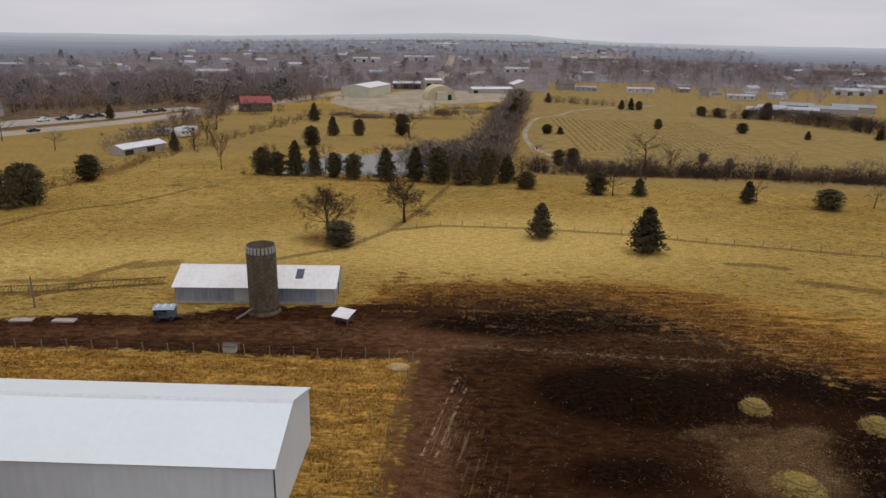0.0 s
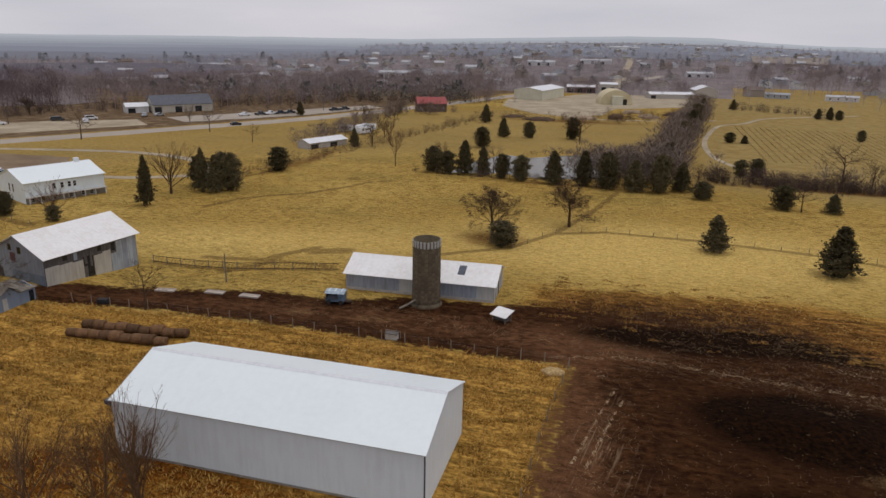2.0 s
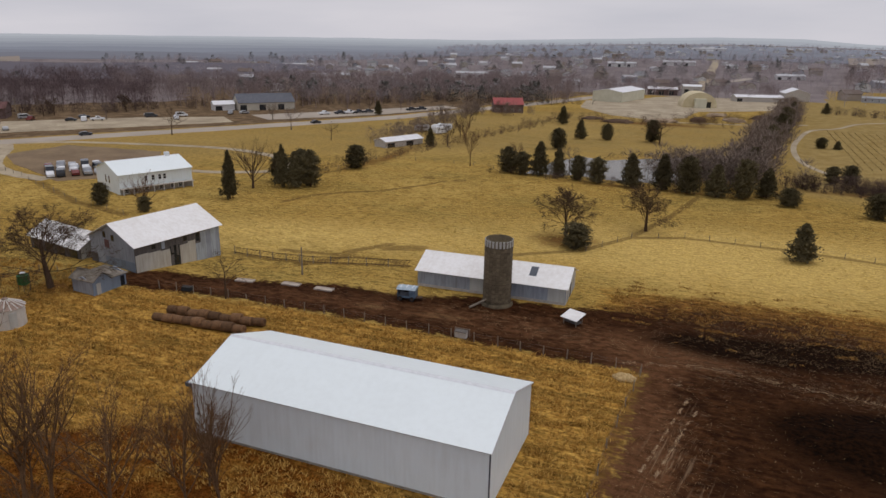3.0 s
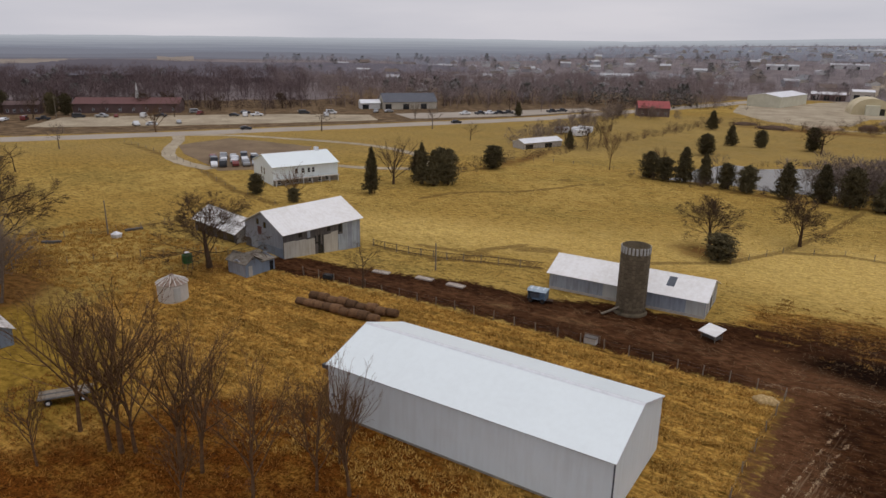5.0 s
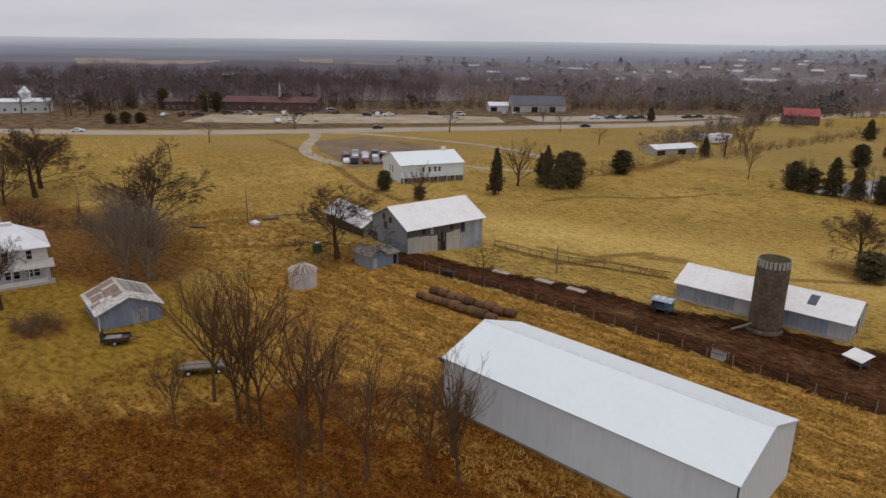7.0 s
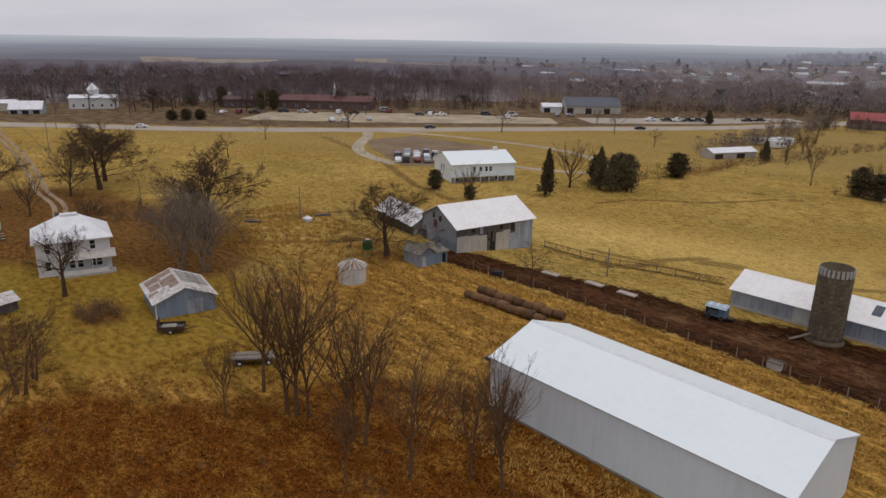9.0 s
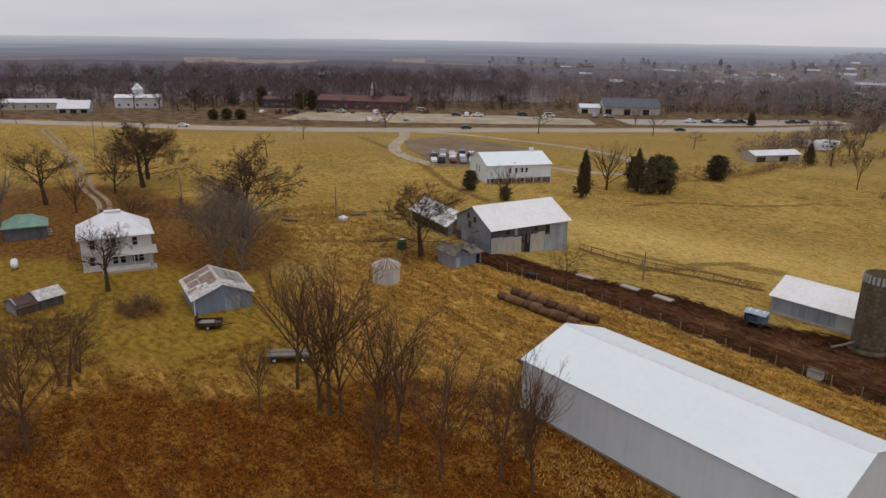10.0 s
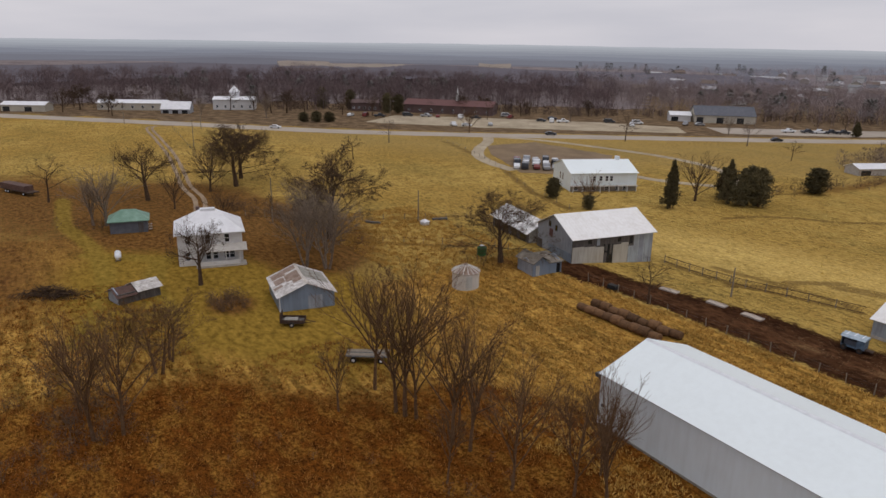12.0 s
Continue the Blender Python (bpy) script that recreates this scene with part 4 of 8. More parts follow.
# dark sheet in place of the shade behind the doorway
panel(t, "opening", M["glass"], 4.6, 5.3, -0.03, -0.003, 0, 1.6, "dark sheet on the wall for a shaded open doorway")

# the grain bin
t = thing("grain_bin", -67.9, 10.6, 0, "small round white grain bin with rusty roof", "grain bin")
bm = bmesh.new()
tube(bm, [(0, 0, -0.2), (0, 0, 2.5)], [2.05, 2.05], 32)
part("bin_wall", bm, M["bin_white"], t, smooth=False)
bm = bmesh.new()
for k in range(32):
    a, c = 2 * math.pi * k / 32, 2 * math.pi * (k + 1) / 32
    lo = [bm.verts.new((2.18 * math.cos(q), 2.18 * math.sin(q), 2.46)) for q in (a, c)]
    hi = [bm.verts.new((0.35 * math.cos(q), 0.35 * math.sin(q), 3.42)) for q in (a, c)]
    bm.faces.new((*lo, hi[1], hi[0]))
part("bin_roof", bm, M["bin_rust"], t, "rust-streaked cone roof")
for k in range(16):
    a = 2 * math.pi * k / 16
    bm = bmesh.new()
    tube(bm, [(2.2 * math.cos(a), 2.2 * math.sin(a), 2.48), (0.35 * math.cos(a), 0.35 * math.sin(a), 3.45)], [0.09, 0.05], 4)
    part("roof_rib", bm, M["bin_white"], t)
bm = bmesh.new()
tube(bm, [(0, 0, 3.38), (0, 0, 3.6)], [0.42, 0.3], 12)
part("roof_cap", bm, M["bin_rust"], t)
bm = bmesh.new()
box(bm, -0.45, 0.45, -0.06, 0.06, 0.2, 2.1, pose(2.06 * math.cos(-0.35), 2.06 * math.sin(-0.35), 0, 0, 0, 70))
part("bin_door", bm, M["galv_light"], t)

# the blue-grey garage with the rusty roof
ang = math.degrees(math.atan2(-9.3 + 16.8, -70.8 + 72.1))
t = thing("garage", -80.6, -15.6, ang - 90, "blue-grey board garage with rusty patched roof", "garage", z=0)
GL, GW, GE, GR = 8.7, 7.6, 2.15, 3.75
gable_walls(t, GL, GW, GE, GR, (M["blue_steel"], M["blue_steel"]), names=("side_wall", "side_wall", "back_wall", "front_wall"))
gable_roof(t, GL, GW, GE, GR, M["blotched_roof"], 0.35, 0.3, 0.07, M["tin_roof"])
s = (GR - GE) / (GW / 2)
for x0, x1, y0, y1 in ((0.2, 2.3, 0.1, 2.0), (0.0, 1.7, 2.0, 3.7), (2.6, 4.6, 0.2, 1.6), (2.4, 5.2, 1.7, 3.6), (5.3, 6.6, 2.4, 3.7), (5.2, 6.0, -0.2, 1.0)):
    bm = bmesh.new()
    slab(bm, (y0, GE + y0 * s + 0.085), (y1, GE + y1 * s + 0.085), x0, x1, 0.012)
    part("roof_sheet", bm, M["bin_rust"], t, "rusted roof sheet")
bm = bmesh.new()
slab(bm, (4.0, GR - 0.2 * s + 0.085), (7.6, GE + 0.085), 0.6, 5.6, 0.012)
part("roof_sheet", bm, M["concrete"], t, "dull weathered roof sheet")
panel(t, "garage_door", M["galv"], GL - 0.0, GL + 0.05, 3.9, 5.9, 0, 1.9)
panel(t, "corner_board", M["trim_white"], GL - 0.02, GL + 0.04, -0.02, 0.1, 0, GE - 0.1)

# the farmhouse
ang = math.degrees(math.atan2(-14.6 + 23.7, -96.3 + 98.3))
t = thing("farmhouse", -98.45, -24.4, ang, "two-storey white clapboard farmhouse with pale roof", "house", z=0)
FW, FD, FE = 10.0, 8.8, 5.35
for nm, a in (("front_wall", (0, FW, 0, 0.2)), ("back_wall", (0, FW, FD - 0.2, FD)), ("side_wall", (0.001, 0.2, 0.2, FD - 0.2)), ("side_wall", (FW - 0.2, FW - 0.001, 0.2, FD - 0.2))):
    panel(t, nm, M["clapboard"], *a, -0.3, FE)


def hip_roof(t, W, D, z, rise, mat, over=0.4, ridge=2.2, label=""):
    bm = bmesh.new()
    lo = [bm.verts.new(p) for p in ((-over, -over, z), (W + over, -over, z), (W + over, D + over, z), (-over, D + over, z))]
    dn = [bm.verts.new((v.co.x, v.co.y, z - 0.15)) for v in lo]
    up = [bm.verts.new((W / 2 - ridge / 2, D / 2, z + rise)), bm.verts.new((W / 2 + ridge / 2, D / 2, z + rise))]
    for f in ((lo[0], lo[1], up[1], up[0]), (lo[1], lo[2], up[1]), (lo[2], lo[3], up[0], up[1]), (lo[3], lo[0], up[0]), dn[::-1], *((dn[i], dn[(i + 1) % 4], lo[(i + 1) % 4], lo[i]) for i in range(4))):
        bm.faces.new(f)
    return part("roof", bm, mat, t, label)


hip_roof(t, FW, FD, FE, 3.0, M["grey_roof"], 0.5)
bm = bmesh.new()
box(bm, FW / 2 - 1.2, FW / 2 + 1.2, FD / 2 - 0.5, FD / 2 + 0.5, FE + 2.7, FE + 3.1)
part("roof_deck", bm, M["grey_roof"], t)
bm = bmesh.new()
prism(bm, [(-1.9, 2.55), (0.05, 3.35), (0.05, 3.45), (-1.9, 2.66)], "x", 2.6, FW + 0.6)
part("porch_roof", bm, M["concrete_light"], t, "grey porch roof")
for x in (2.8, 5.0, 7.2, 9.4):
    bm = bmesh.new()
    tube(bm, [(x, -1.7, 0), (x, -1.7, 2.6)], [0.09, 0.09], 6)
    part("porch_post", bm, M["clapboard"], t)
panel(t, "porch_floor", M["concrete_light"], 2.6, FW + 0.4, -1.9, -0.01, 0.0, 0.35)
panel(t, "porch_wall", M["clapboard"], 2.8, 9.3, -1.75, -1.65, 0.35, 1.0)
for x, z in ((1.4, 0.9), (4.6, 0.9), (5.7, 0.9), (7.4, 0.9), (8.3, 0.9), (1.6, 3.6), (4.6, 3.6), (7.6, 3.6)):
    window(t, x, -0.012, z, 0.85, 1.45)
for y, z in ((2.0, 0.9), (5.6, 0.9), (2.0, 3.6), (5.6, 3.6)):
    window(t, -0.0, y, z, 0.85, 1.45, "end")
bm = bmesh.new()
box(bm, 3.2, 3.8, 5.2, 5.8, 5.8, 8.5)
part("chimney", bm, M["brick"], t)

# the dark shed with a green hipped roof
ang = math.degrees(math.atan2(-24.7 + 31.1, -122.9 + 124.1))
t = thing("green_roofed_shed", -124.1, -31.1, ang, "dark board shed with faded green hipped roof", "shed", z=0)
for nm, a in (("front_wall", (0, 6.5, 0, 0.15)), ("back_wall", (0, 6.5, 4.85, 5)), ("side_wall", (0.001, 0.15, 0.15, 4.85)), ("side_wall", (6.35, 6.499, 0.15, 4.85))):
    panel(t, nm, M["slate_wall"], *a, -0.2, 2.3)
hip_roof(t, 6.5, 5.0, 2.35, 1.7, M["green_roof"], 0.4, 2.4)
panel(t, "door", M["old_wood"], 4.9, 5.8, -0.04, -0.002, 0, 1.9)
for z in (0.5, 0.95, 1.4):
    panel(t, "stair_rail", M["trim_white"], 6.6, 7.3, 0.2, 0.3, z, z + 0.07)

# the low twin-roofed shed
ang = math.degrees(math.atan2(-29.0 + 35.3, -87.0 + 85.2))
t = thing("wood_shed", -85.2, -35.3, ang, "small board shed with one white and one rusty roof", "shed", z=0)
gable_walls(t, 6.0, 3.2, 1.5, 2.2, (M["old_wood"], M["galv"]), names=("front_wall", "back_wall", "end_wall", "end_wall"))
for x0, x1, mt, lb, dz in ((-0.3, 2.6, "rust_dark", "dark rust-red roof half", -0.3), (2.6, 6.3, "blotched_roof", "blotched white roof half", 0.0)):
    bm = bmesh.new()
    slab(bm, (-0.4, 1.35 + dz), (1.6, 2.25 + dz), x0, x1, 0.07)
    slab(bm, (3.6, 1.35 + dz), (1.6, 2.25 + dz), x0, x1, 0.07)
    part("roof", bm, M[mt], t, lb)

# the white two-level building by the loop drive
t = thing("lodge", -113.2, 73.1, 66.5, "white steel lodge on a walk-out basement", "building", z=0)
LL, LW, LE, LR = 17.5, 14.0, 4.7, 6.9
gable_walls(t, LL, LW, LE, LR, (M["white_wall"], M["white_wall"]), names=("front_wall", "back_wall", "end_wall", "end_wall"))
gable_roof(t, LL, LW, LE, LR, M["white_roof"], 0.4, 0.3, 0.08, M["trim_white"])
panel(t, "basement_band", M["concrete"], 0.05, LL - 0.05, -0.05, -0.004, -0.2, 1.45, "stone-grey basement front")
panel(t, "deck", M["concrete_light"], 0.0, LL, -1.2, -0.06, 1.4, 1.55, "pale deck ledge")
for i in range(8):
    bm = bmesh.new()
    tube(bm, [(0.4 + 2.38 * i, -1.1, -0.1), (0.4 + 2.38 * i, -1.1, 1.4)], [0.1, 0.1], 6)
    part("deck_post", bm, M["trim_white"], t)
for x in (1.5, 3.6, 6.2, 9.6, 12.4, 14.3):
    window(t, x, -0.055, 0.25, 1.0, 1.0)
for x in (6.2, 7.9, 9.5, 10.7):
    window(t, x, -0.01, 2.6, 0.8, 1.3)
for y in (6.0, 8.0):
    window(t, -0.0, y, 1.9, 0.9, 1.9, "end")
bm = bmesh.new()
box(bm, 14.2, 15.2, 6.5, 7.5, 6.6, 7.8)
part("cupola", bm, M["trim_white"], t)


def shed_building(name, x, y, ang, L, W, eave, ridge, wall, roof, label, category, doors=0, z=0, wins=0):
    t = thing(name, x, y, ang, label, category, z=z)
    gable_walls(t, L, W, eave, ridge, (wall, wall), names=("front_wall", "back_wall", "end_wall", "end_wall"))
    gable_roof(t, L, W, eave, ridge, roof, 0.4, 0.3, 0.1, roof)
    for i in range(doors):
        panel(t, "door", M["glass"], 0.8 + i * L / doors, 0.8 + i * L / doors + min(3.2, L / doors * 0.6), -0.05, -0.003, 0, eave * 0.72)
    for i in range(wins):
        window(t, (i + 0.5) * L / wins, -0.01, 1.0, 1.1, 1.3)
    return t


shed_building("open_shed", -90.4, 165.5, 66, 17, 6, 2.1, 3.1, M["concrete_light"], M["grey_roof"], "long low shed with pale roof and open bays", "shed", 2)
shed_building("red_roofed_house", -94, 298, 25, 15, 10, 4.2, 7.0, M["brick"], M["red_roof"], "house with a red metal roof", "house", 0, 0, 4)
shed_building("warehouse", -43.5, 397, 77.5, 42, 19, 6.0, 7.6, M["cream"], M["grey_roof"], "large cream steel warehouse with white roof", "warehouse", 0)
shed_building("works_block", -12, 468, 8, 12, 12, 7.2, 8.2, M["concrete_light"], M["grey_roof"], "pale block building at the works", "building", 2)
shed_building("long_works_shed", 22, 448, 18, 30, 10, 3.0, 4.2, M["concrete_light"], M["grey_roof"], "long low pale works shed", "shed", 1)
shed_building("gabled_works_shed", 67, 472, 98, 18, 15, 5.2, 8.0, M["concrete_light"], M["grey_roof"], "gabled pale works shed", "shed", 1)
shed_building("brick_works_shed", -36, 478, 8, 20, 12, 4, 5.2, M["brick"], M["grey_roof"], "low brick works building", "building", 3)
shed_building("green_gabled_store", -206, 238, 50, 28, 13, 3.8, 7.6, TOWN_WALLS[1], M["slate_wall"], "low store with broad dark gabled roof", "store", 3)
shed_building("white_kiosk", -216, 232, 50, 10, 7, 3.0, 4.4, TOWN_WALLS[0], M["grey_roof"], "small white roadside building", "building", 1)
shed_building("brick_school_wing", -316, 108, 52, 14, 9, 4.2, 5.4, M["brick"], M["brick"], "low red brick school wing", "building", 0, 0, 5)
shed_building("brick_church_hall", -300, 130, 44, 46, 14, 4.2, 6.4, M["brick"], M["red_trim"], "long low red brick church hall", "church", 0, 0, 8)
shed_building("motel_row", -363, -4.5, 64, 33, 9, 3.4, 4.6, TOWN_WALLS[1], M["grey_roof"], "long low white roadside building", "building", 0, 0, 7)
shed_building("open_pavilion", -336, 19.5, 64, 13, 8, 2.2, 5.2, TOWN_WALLS[4], M["grey_roof"], "small pavilion with pale hipped roof", "pavilion", 3)
t = shed_building("roadside_hall", -345, 46, 66, 20, 12, 5.0, 6.0, TOWN_WALLS[0], M["grey_roof"], "white roadside hall with a pointed cupola", "building", 0, 0, 5)
bm = bmesh.new()
tube(bm, [(10, 6, 5.8), (10, 6, 8.4), (10, 6, 8.5), (10, 6, 11.6)], [2.6, 2.6, 3.1, 0.05], 6)
part("cupola", bm, M["grey_roof"], t, "white pointed cupola")
shed_building("roadside_shop", -372, -44, 60, 20, 8, 3.0, 4.2, TOWN_WALLS[1], M["grey_roof"], "low pale roadside shop", "shop", 2)
for x, y, a, L, W, wl_, rf in ((138, 488, -6, 20, 6, 0, 2), (100, 492, -4, 16, 6, 4, 4), (180, 496, 12, 8, 7, 2, 2), (193, 464, 10, 7, 6, 0, 0), (195, 440, -14, 18, 4, 0, 2), (216, 462, 5, 9, 5, 0, 4)):
    shed_building("mobile_home", x, y, a, L, W, 3.0, 3.9, TOWN_WALLS[wl_], TOWN_ROOFS[rf], "long pale prefabricated home at the field edge", "house", 0, 0, 4)
for x, y, a, L, W, h in ((168, 338, -22, 16, 8, 3.0), (186, 340, -18, 20, 8, 3.2), (180, 352, -20, 14, 8, 3.0), (206, 348, -20, 24, 9, 3.4), (198, 366, -18, 18, 9, 3.4), (226, 362, -20, 22, 10, 3.4)):
    shed_building("metal_shop", x, y, a, L, W, h, h + 1.2, M["concrete_light"], TOWN_ROOFS[4 if W > 8.5 else 2], "pale metal workshop behind the far field", "workshop", 1)
# steeple of the church hall
t = thing("steeple", -285.8, 153.4, 44, "slender white church steeple on the hall roof", "steeple", z=6.0)
panel(t, "base", M["clapboard"], -0.7, 0.7, -0.7, 0.7, 0, 2.0)
bm = bmesh.new()
tube(bm, [(0, 0, 2.0), (0, 0, 3.2), (0, 0, 7.4)], [0.6, 0.55, 0.03], 8)
part("spire", bm, M["clapboard"], t)
# the tan arched store at the works
t = thing("arched_store", 2, 388, 12, "tan arched fabric store at the works", "building", z=0)
bm = bmesh.new()
prism(bm, [(9.5 * math.cos(a), 8.6 * math.sin(a) ** 0.8 if math.sin(a) > 0 else 0) for a in (math.pi * k / 14 for k in range(15))], "y", 0, 18)
part("shell", bm, M["tan_dome"], t)
panel(t, "porch", M["cream"], -3.2, 3.2, -3.2, -0.02, 0, 5.2)
panel(t, "door", M["glass"], 3.6, 6.2, -0.06, -0.003, 0, 3.4)


# ---- trees ----
def limb_path(rng, p, d, length, bend, up, n):
    pts, d, p = [p.copy()], d.copy(), p.copy()
    for _ in range(n):
        d = (d + Vector((rng.uniform(-bend, bend), rng.uniform(-bend, bend), rng.uniform(-bend, bend) * 0.6 + up))).normalized()
        p = p + d * (length / n)
        pts.append(p)
    return pts


def add_tube(V, F, pts, r0, r1, sides):
    base, n = len(V), len(pts)
    for i, p in enumerate(pts):
        d = (pts[min(i + 1, n - 1)] - pts[max(i - 1, 0)]).normalized()
        u = d.cross(Vector((0.31, 0.87, 0.2))).normalized()
        w = d.cross(u)
        r = r0 + (r1 - r0) * i / (n - 1)
        for k in range(sides):
            a = 2 * math.pi * k / sides
            q = p + r * (math.cos(a) * u + math.sin(a) * w)
            V.append((q.x, q.y, q.z))
    for i in range(n - 1):
        for k in range(sides):
            a, b_, k2 = base + i * sides, base + (i + 1) * sides, (k + 1) % sides
            F.append((a + k, a + k2, b_ + k2, b_ + k))


def grow(rng, V, F, p, d, length, radius, level, st):
    n = 4 if level >= 3 else 3 if level == 2 else 2 if level == 1 else 1
    if level == 0:
        # the finest twigs are three-sided points
        d = (d + Vector((rng.uniform(-1, 1), rng.uniform(-1, 1), rng.uniform(-0.6, 0.6))) * st["bend"]).normalized()
        u = d.cross(Vector((0.31, 0.87, 0.2))).normalized() * radius
        w, k = d.cross(u), len(V)
        for q in (p + u, p - 0.5 * u + 0.87 * w, p - 0.5 * u - 0.87 * w, p + d * length):
            V.append((q.x, q.y, q.z))
        F.extend(((k, k + 1, k + 3), (k + 1, k + 2, k + 3), (k + 2, k, k + 3)))
        return
    pts = limb_path(rng, p, d, length, st["bend"], st["up"], n)
    add_tube(V, F, pts, radius, max(radius * 0.35, 0.008), 5 if level >= 3 else 3)
    kids = st["kids"][level]
    for i in range(kids):
        f = st["from"] + (1 - st["from"]) * (i + rng.random()) / kids
        k = min(int(f * n), n - 1)
        q = pts[k].lerp(pts[k + 1], f * n - k)
        ax = (pts[k + 1] - pts[k]).normalized()
        side = Vector((rng.gauss(0, 1), rng.gauss(0, 1), rng.gauss(0, 0.6)))
        side = (side - ax * side.dot(ax)).normalized()
        a = radians(rng.uniform(*st["angle"]))
        nd = (ax * math.cos(a) + side * math.sin(a)).normalized()
        grow(rng, V, F, q, nd, length * rng.uniform(*st["short"]) * (1.1 - 0.45 * f), max(radius * (0.58 - 0.25 * f), 0.009), level - 1, st)


STYLES = {
    "oak": dict(trunk=0.22, stems=1, lean=0.05, lim=10, bend=0.32, up=0.05, kids=[0, 5, 5, 5, 5], angle=(26, 58), short=(0.48, 0.70), spread=(12, 74), llen=0.50, thick=0.27, **{"from": 0.2}),
    "dome": dict(trunk=0.16, stems=1, lean=0.04, lim=20, bend=0.20, up=0.03, kids=[0, 6, 6, 5, 4], angle=(25, 58), short=(0.50, 0.72), spread=(6, 88), llen=0.44, thick=0.20, **{"from": 0.2}),
    "slender": dict(trunk=0.24, stems=1, lean=0.10, lim=11, bend=0.12, up=0.09, kids=[0, 4, 5, 5], angle=(18, 42), short=(0.42, 0.62), spread=(16, 40), llen=0.56, thick=0.48, **{"from": 0.25}),
    "fan": dict(trunk=0.17, stems=1, lean=0.05, lim=10, bend=0.12, up=0.08, kids=[0, 4, 5, 5], angle=(14, 38), short=(0.44, 0.66), spread=(10, 50), llen=0.62, thick=0.46, **{"from": 0.22}),
    "grey": dict(trunk=0.20, stems=3, lean=0.30, lim=8, bend=0.17, up=0.04, kids=[0, 5, 5, 5], angle=(18, 48), short=(0.46, 0.68), spread=(12, 66), llen=0.58, thick=0.42, **{"from": 0.30}),
    "twiggy": dict(trunk=0.18, stems=2, lean=0.18, lim=6, bend=0.16, up=0.03, kids=[0, 5, 5, 5, 4], angle=(20, 52), short=(0.45, 0.68), spread=(22, 72), llen=0.52, thick=0.34, **{"from": 0.2}),
    "vase": dict(trunk=0.14, stems=1, lean=0.02, lim=14, bend=0.10, up=0.04, kids=[0, 5, 5, 5], angle=(16, 42), short=(0.42, 0.62), spread=(14, 55), llen=0.66, thick=0.34, **{"from": 0.25}),
    "small": dict(trunk=0.28, stems=1, lean=0.05, lim=8, bend=0.2, up=0.05, kids=[0, 4, 5, 4], angle=(24, 50), short=(0.5, 0.7), spread=(28, 75), llen=0.45, thick=0.36, **{"from": 0.22}),
}


def tree_meshes(seed, style, h, radius, mat):
    rng, st = random.Random(seed), STYLES[style]
    TV, TF, BV, BF = [], [], [], []
    top = len(st["kids"]) - 1
    for s in range(st["stems"]):
        a = 2 * math.pi * (s + rng.random() * 0.6) / st["stems"]
        off = Vector((math.cos(a), math.sin(a), 0)) * (0.35 if st["stems"] > 1 else 0)
        d = Vector((math.cos(a) * st["lean"], math.sin(a) * st["lean"], 1)).normalized()
        hh = h * rng.uniform(0.82, 1.0) if s else h
        pts = limb_path(rng, off + Vector((0, 0, -0.3)), d, hh * (st["trunk"] + 0.38), 0.05, 0.06, 7)
        r = radius * (1 if st["stems"] == 1 else rng.uniform(0.75, 1))
        add_tube(TV, TF, pts, r * 1.15, r * 0.25, 7)
        n = len(pts) - 1
        f0 = st["trunk"] / (st["trunk"] + 0.38)
        for i in range(st["lim"]):
            f = f0 + (1 - f0) * (i + 0.6 * rng.random()) / st["lim"]
            k = min(int(f * n), n - 1)
            q = pts[k].lerp(pts[k + 1], f * n - k)
            ang = i * 2.4 + rng.random()
            tilt = radians(rng.uniform(*st["spread"]))
            nd = Vector((math.cos(ang) * math.sin(tilt), math.sin(ang) * math.sin(tilt), math.cos(tilt)))
            grow(rng, BV, BF, q, nd, h * st["llen"] * rng.uniform(0.75, 1.1) * (1.15 - 0.5 * (f - f0) / (1 - f0)), r * st["thick"], top, st)
    return raw_mesh("trunk", TV, TF, mat, True), raw_mesh("crown", BV, BF, mat, True)


TREE_KINDS = {}


def tree(kind, x, y, h, turn, label, group="bare trees", category="tree", wide=1.0):
    """A leafless tree of one of the kinds below, scaled to the height h."""
    trunk, limbs, h0 = TREE_KINDS[kind]
    t = thing("bare_tree", x, y, turn, label, category, group)
    s = h / h0
    t.scale = (s * wide, s * wide, s)
    for nm, me in (("trunk", trunk), ("crown", limbs)):
        ob = new(nm, me)
        ob.parent = t
    return t


for kind, seed, style, h, r, mt in (("oak_b", 11, "oak", 12, 0.42, "bark"), ("dome_a", 52, "dome", 12, 0.32, "bark"), ("dome_b", 63, "dome", 12, 0.32, "bark"), ("slender_a", 5, "slender", 12, 0.165, "bark_red"), ("slender_b", 9, "slender", 12, 0.155, "bark_red"),
                                    ("fan_a", 106, "fan", 13, 0.19, "bark_red"), ("fan_b", 114, "fan", 13, 0.18, "bark_red"), ("fan_c", 127, "fan", 13, 0.17, "bark_red"), ("grey_a", 131, "grey", 12, 0.22, "twig"), ("grey_b", 142, "grey", 12, 0.22, "twig"), ("thicket_a", 18, "twiggy", 11, 0.20, "bark_red"), ("thicket_b", 41, "twiggy", 11, 0.20, "bark_red"), ("vase_a", 4, "vase", 12, 0.28, "bark_red"), ("vase_b", 33, "vase", 12, 0.28, "bark"), ("vase_c", 77, "vase", 12, 0.30, "twig"),
                                    ("small_a", 7, "small", 8, 0.15, "bark_pale"), ("small_b", 17, "small", 8, 0.16, "bark")):
    pair = tree_meshes(seed, style, h, r, M[mt])
    TREE_KINDS[kind] = (*pair, max(v_.co.z for me_ in pair for v_ in me_.vertices))


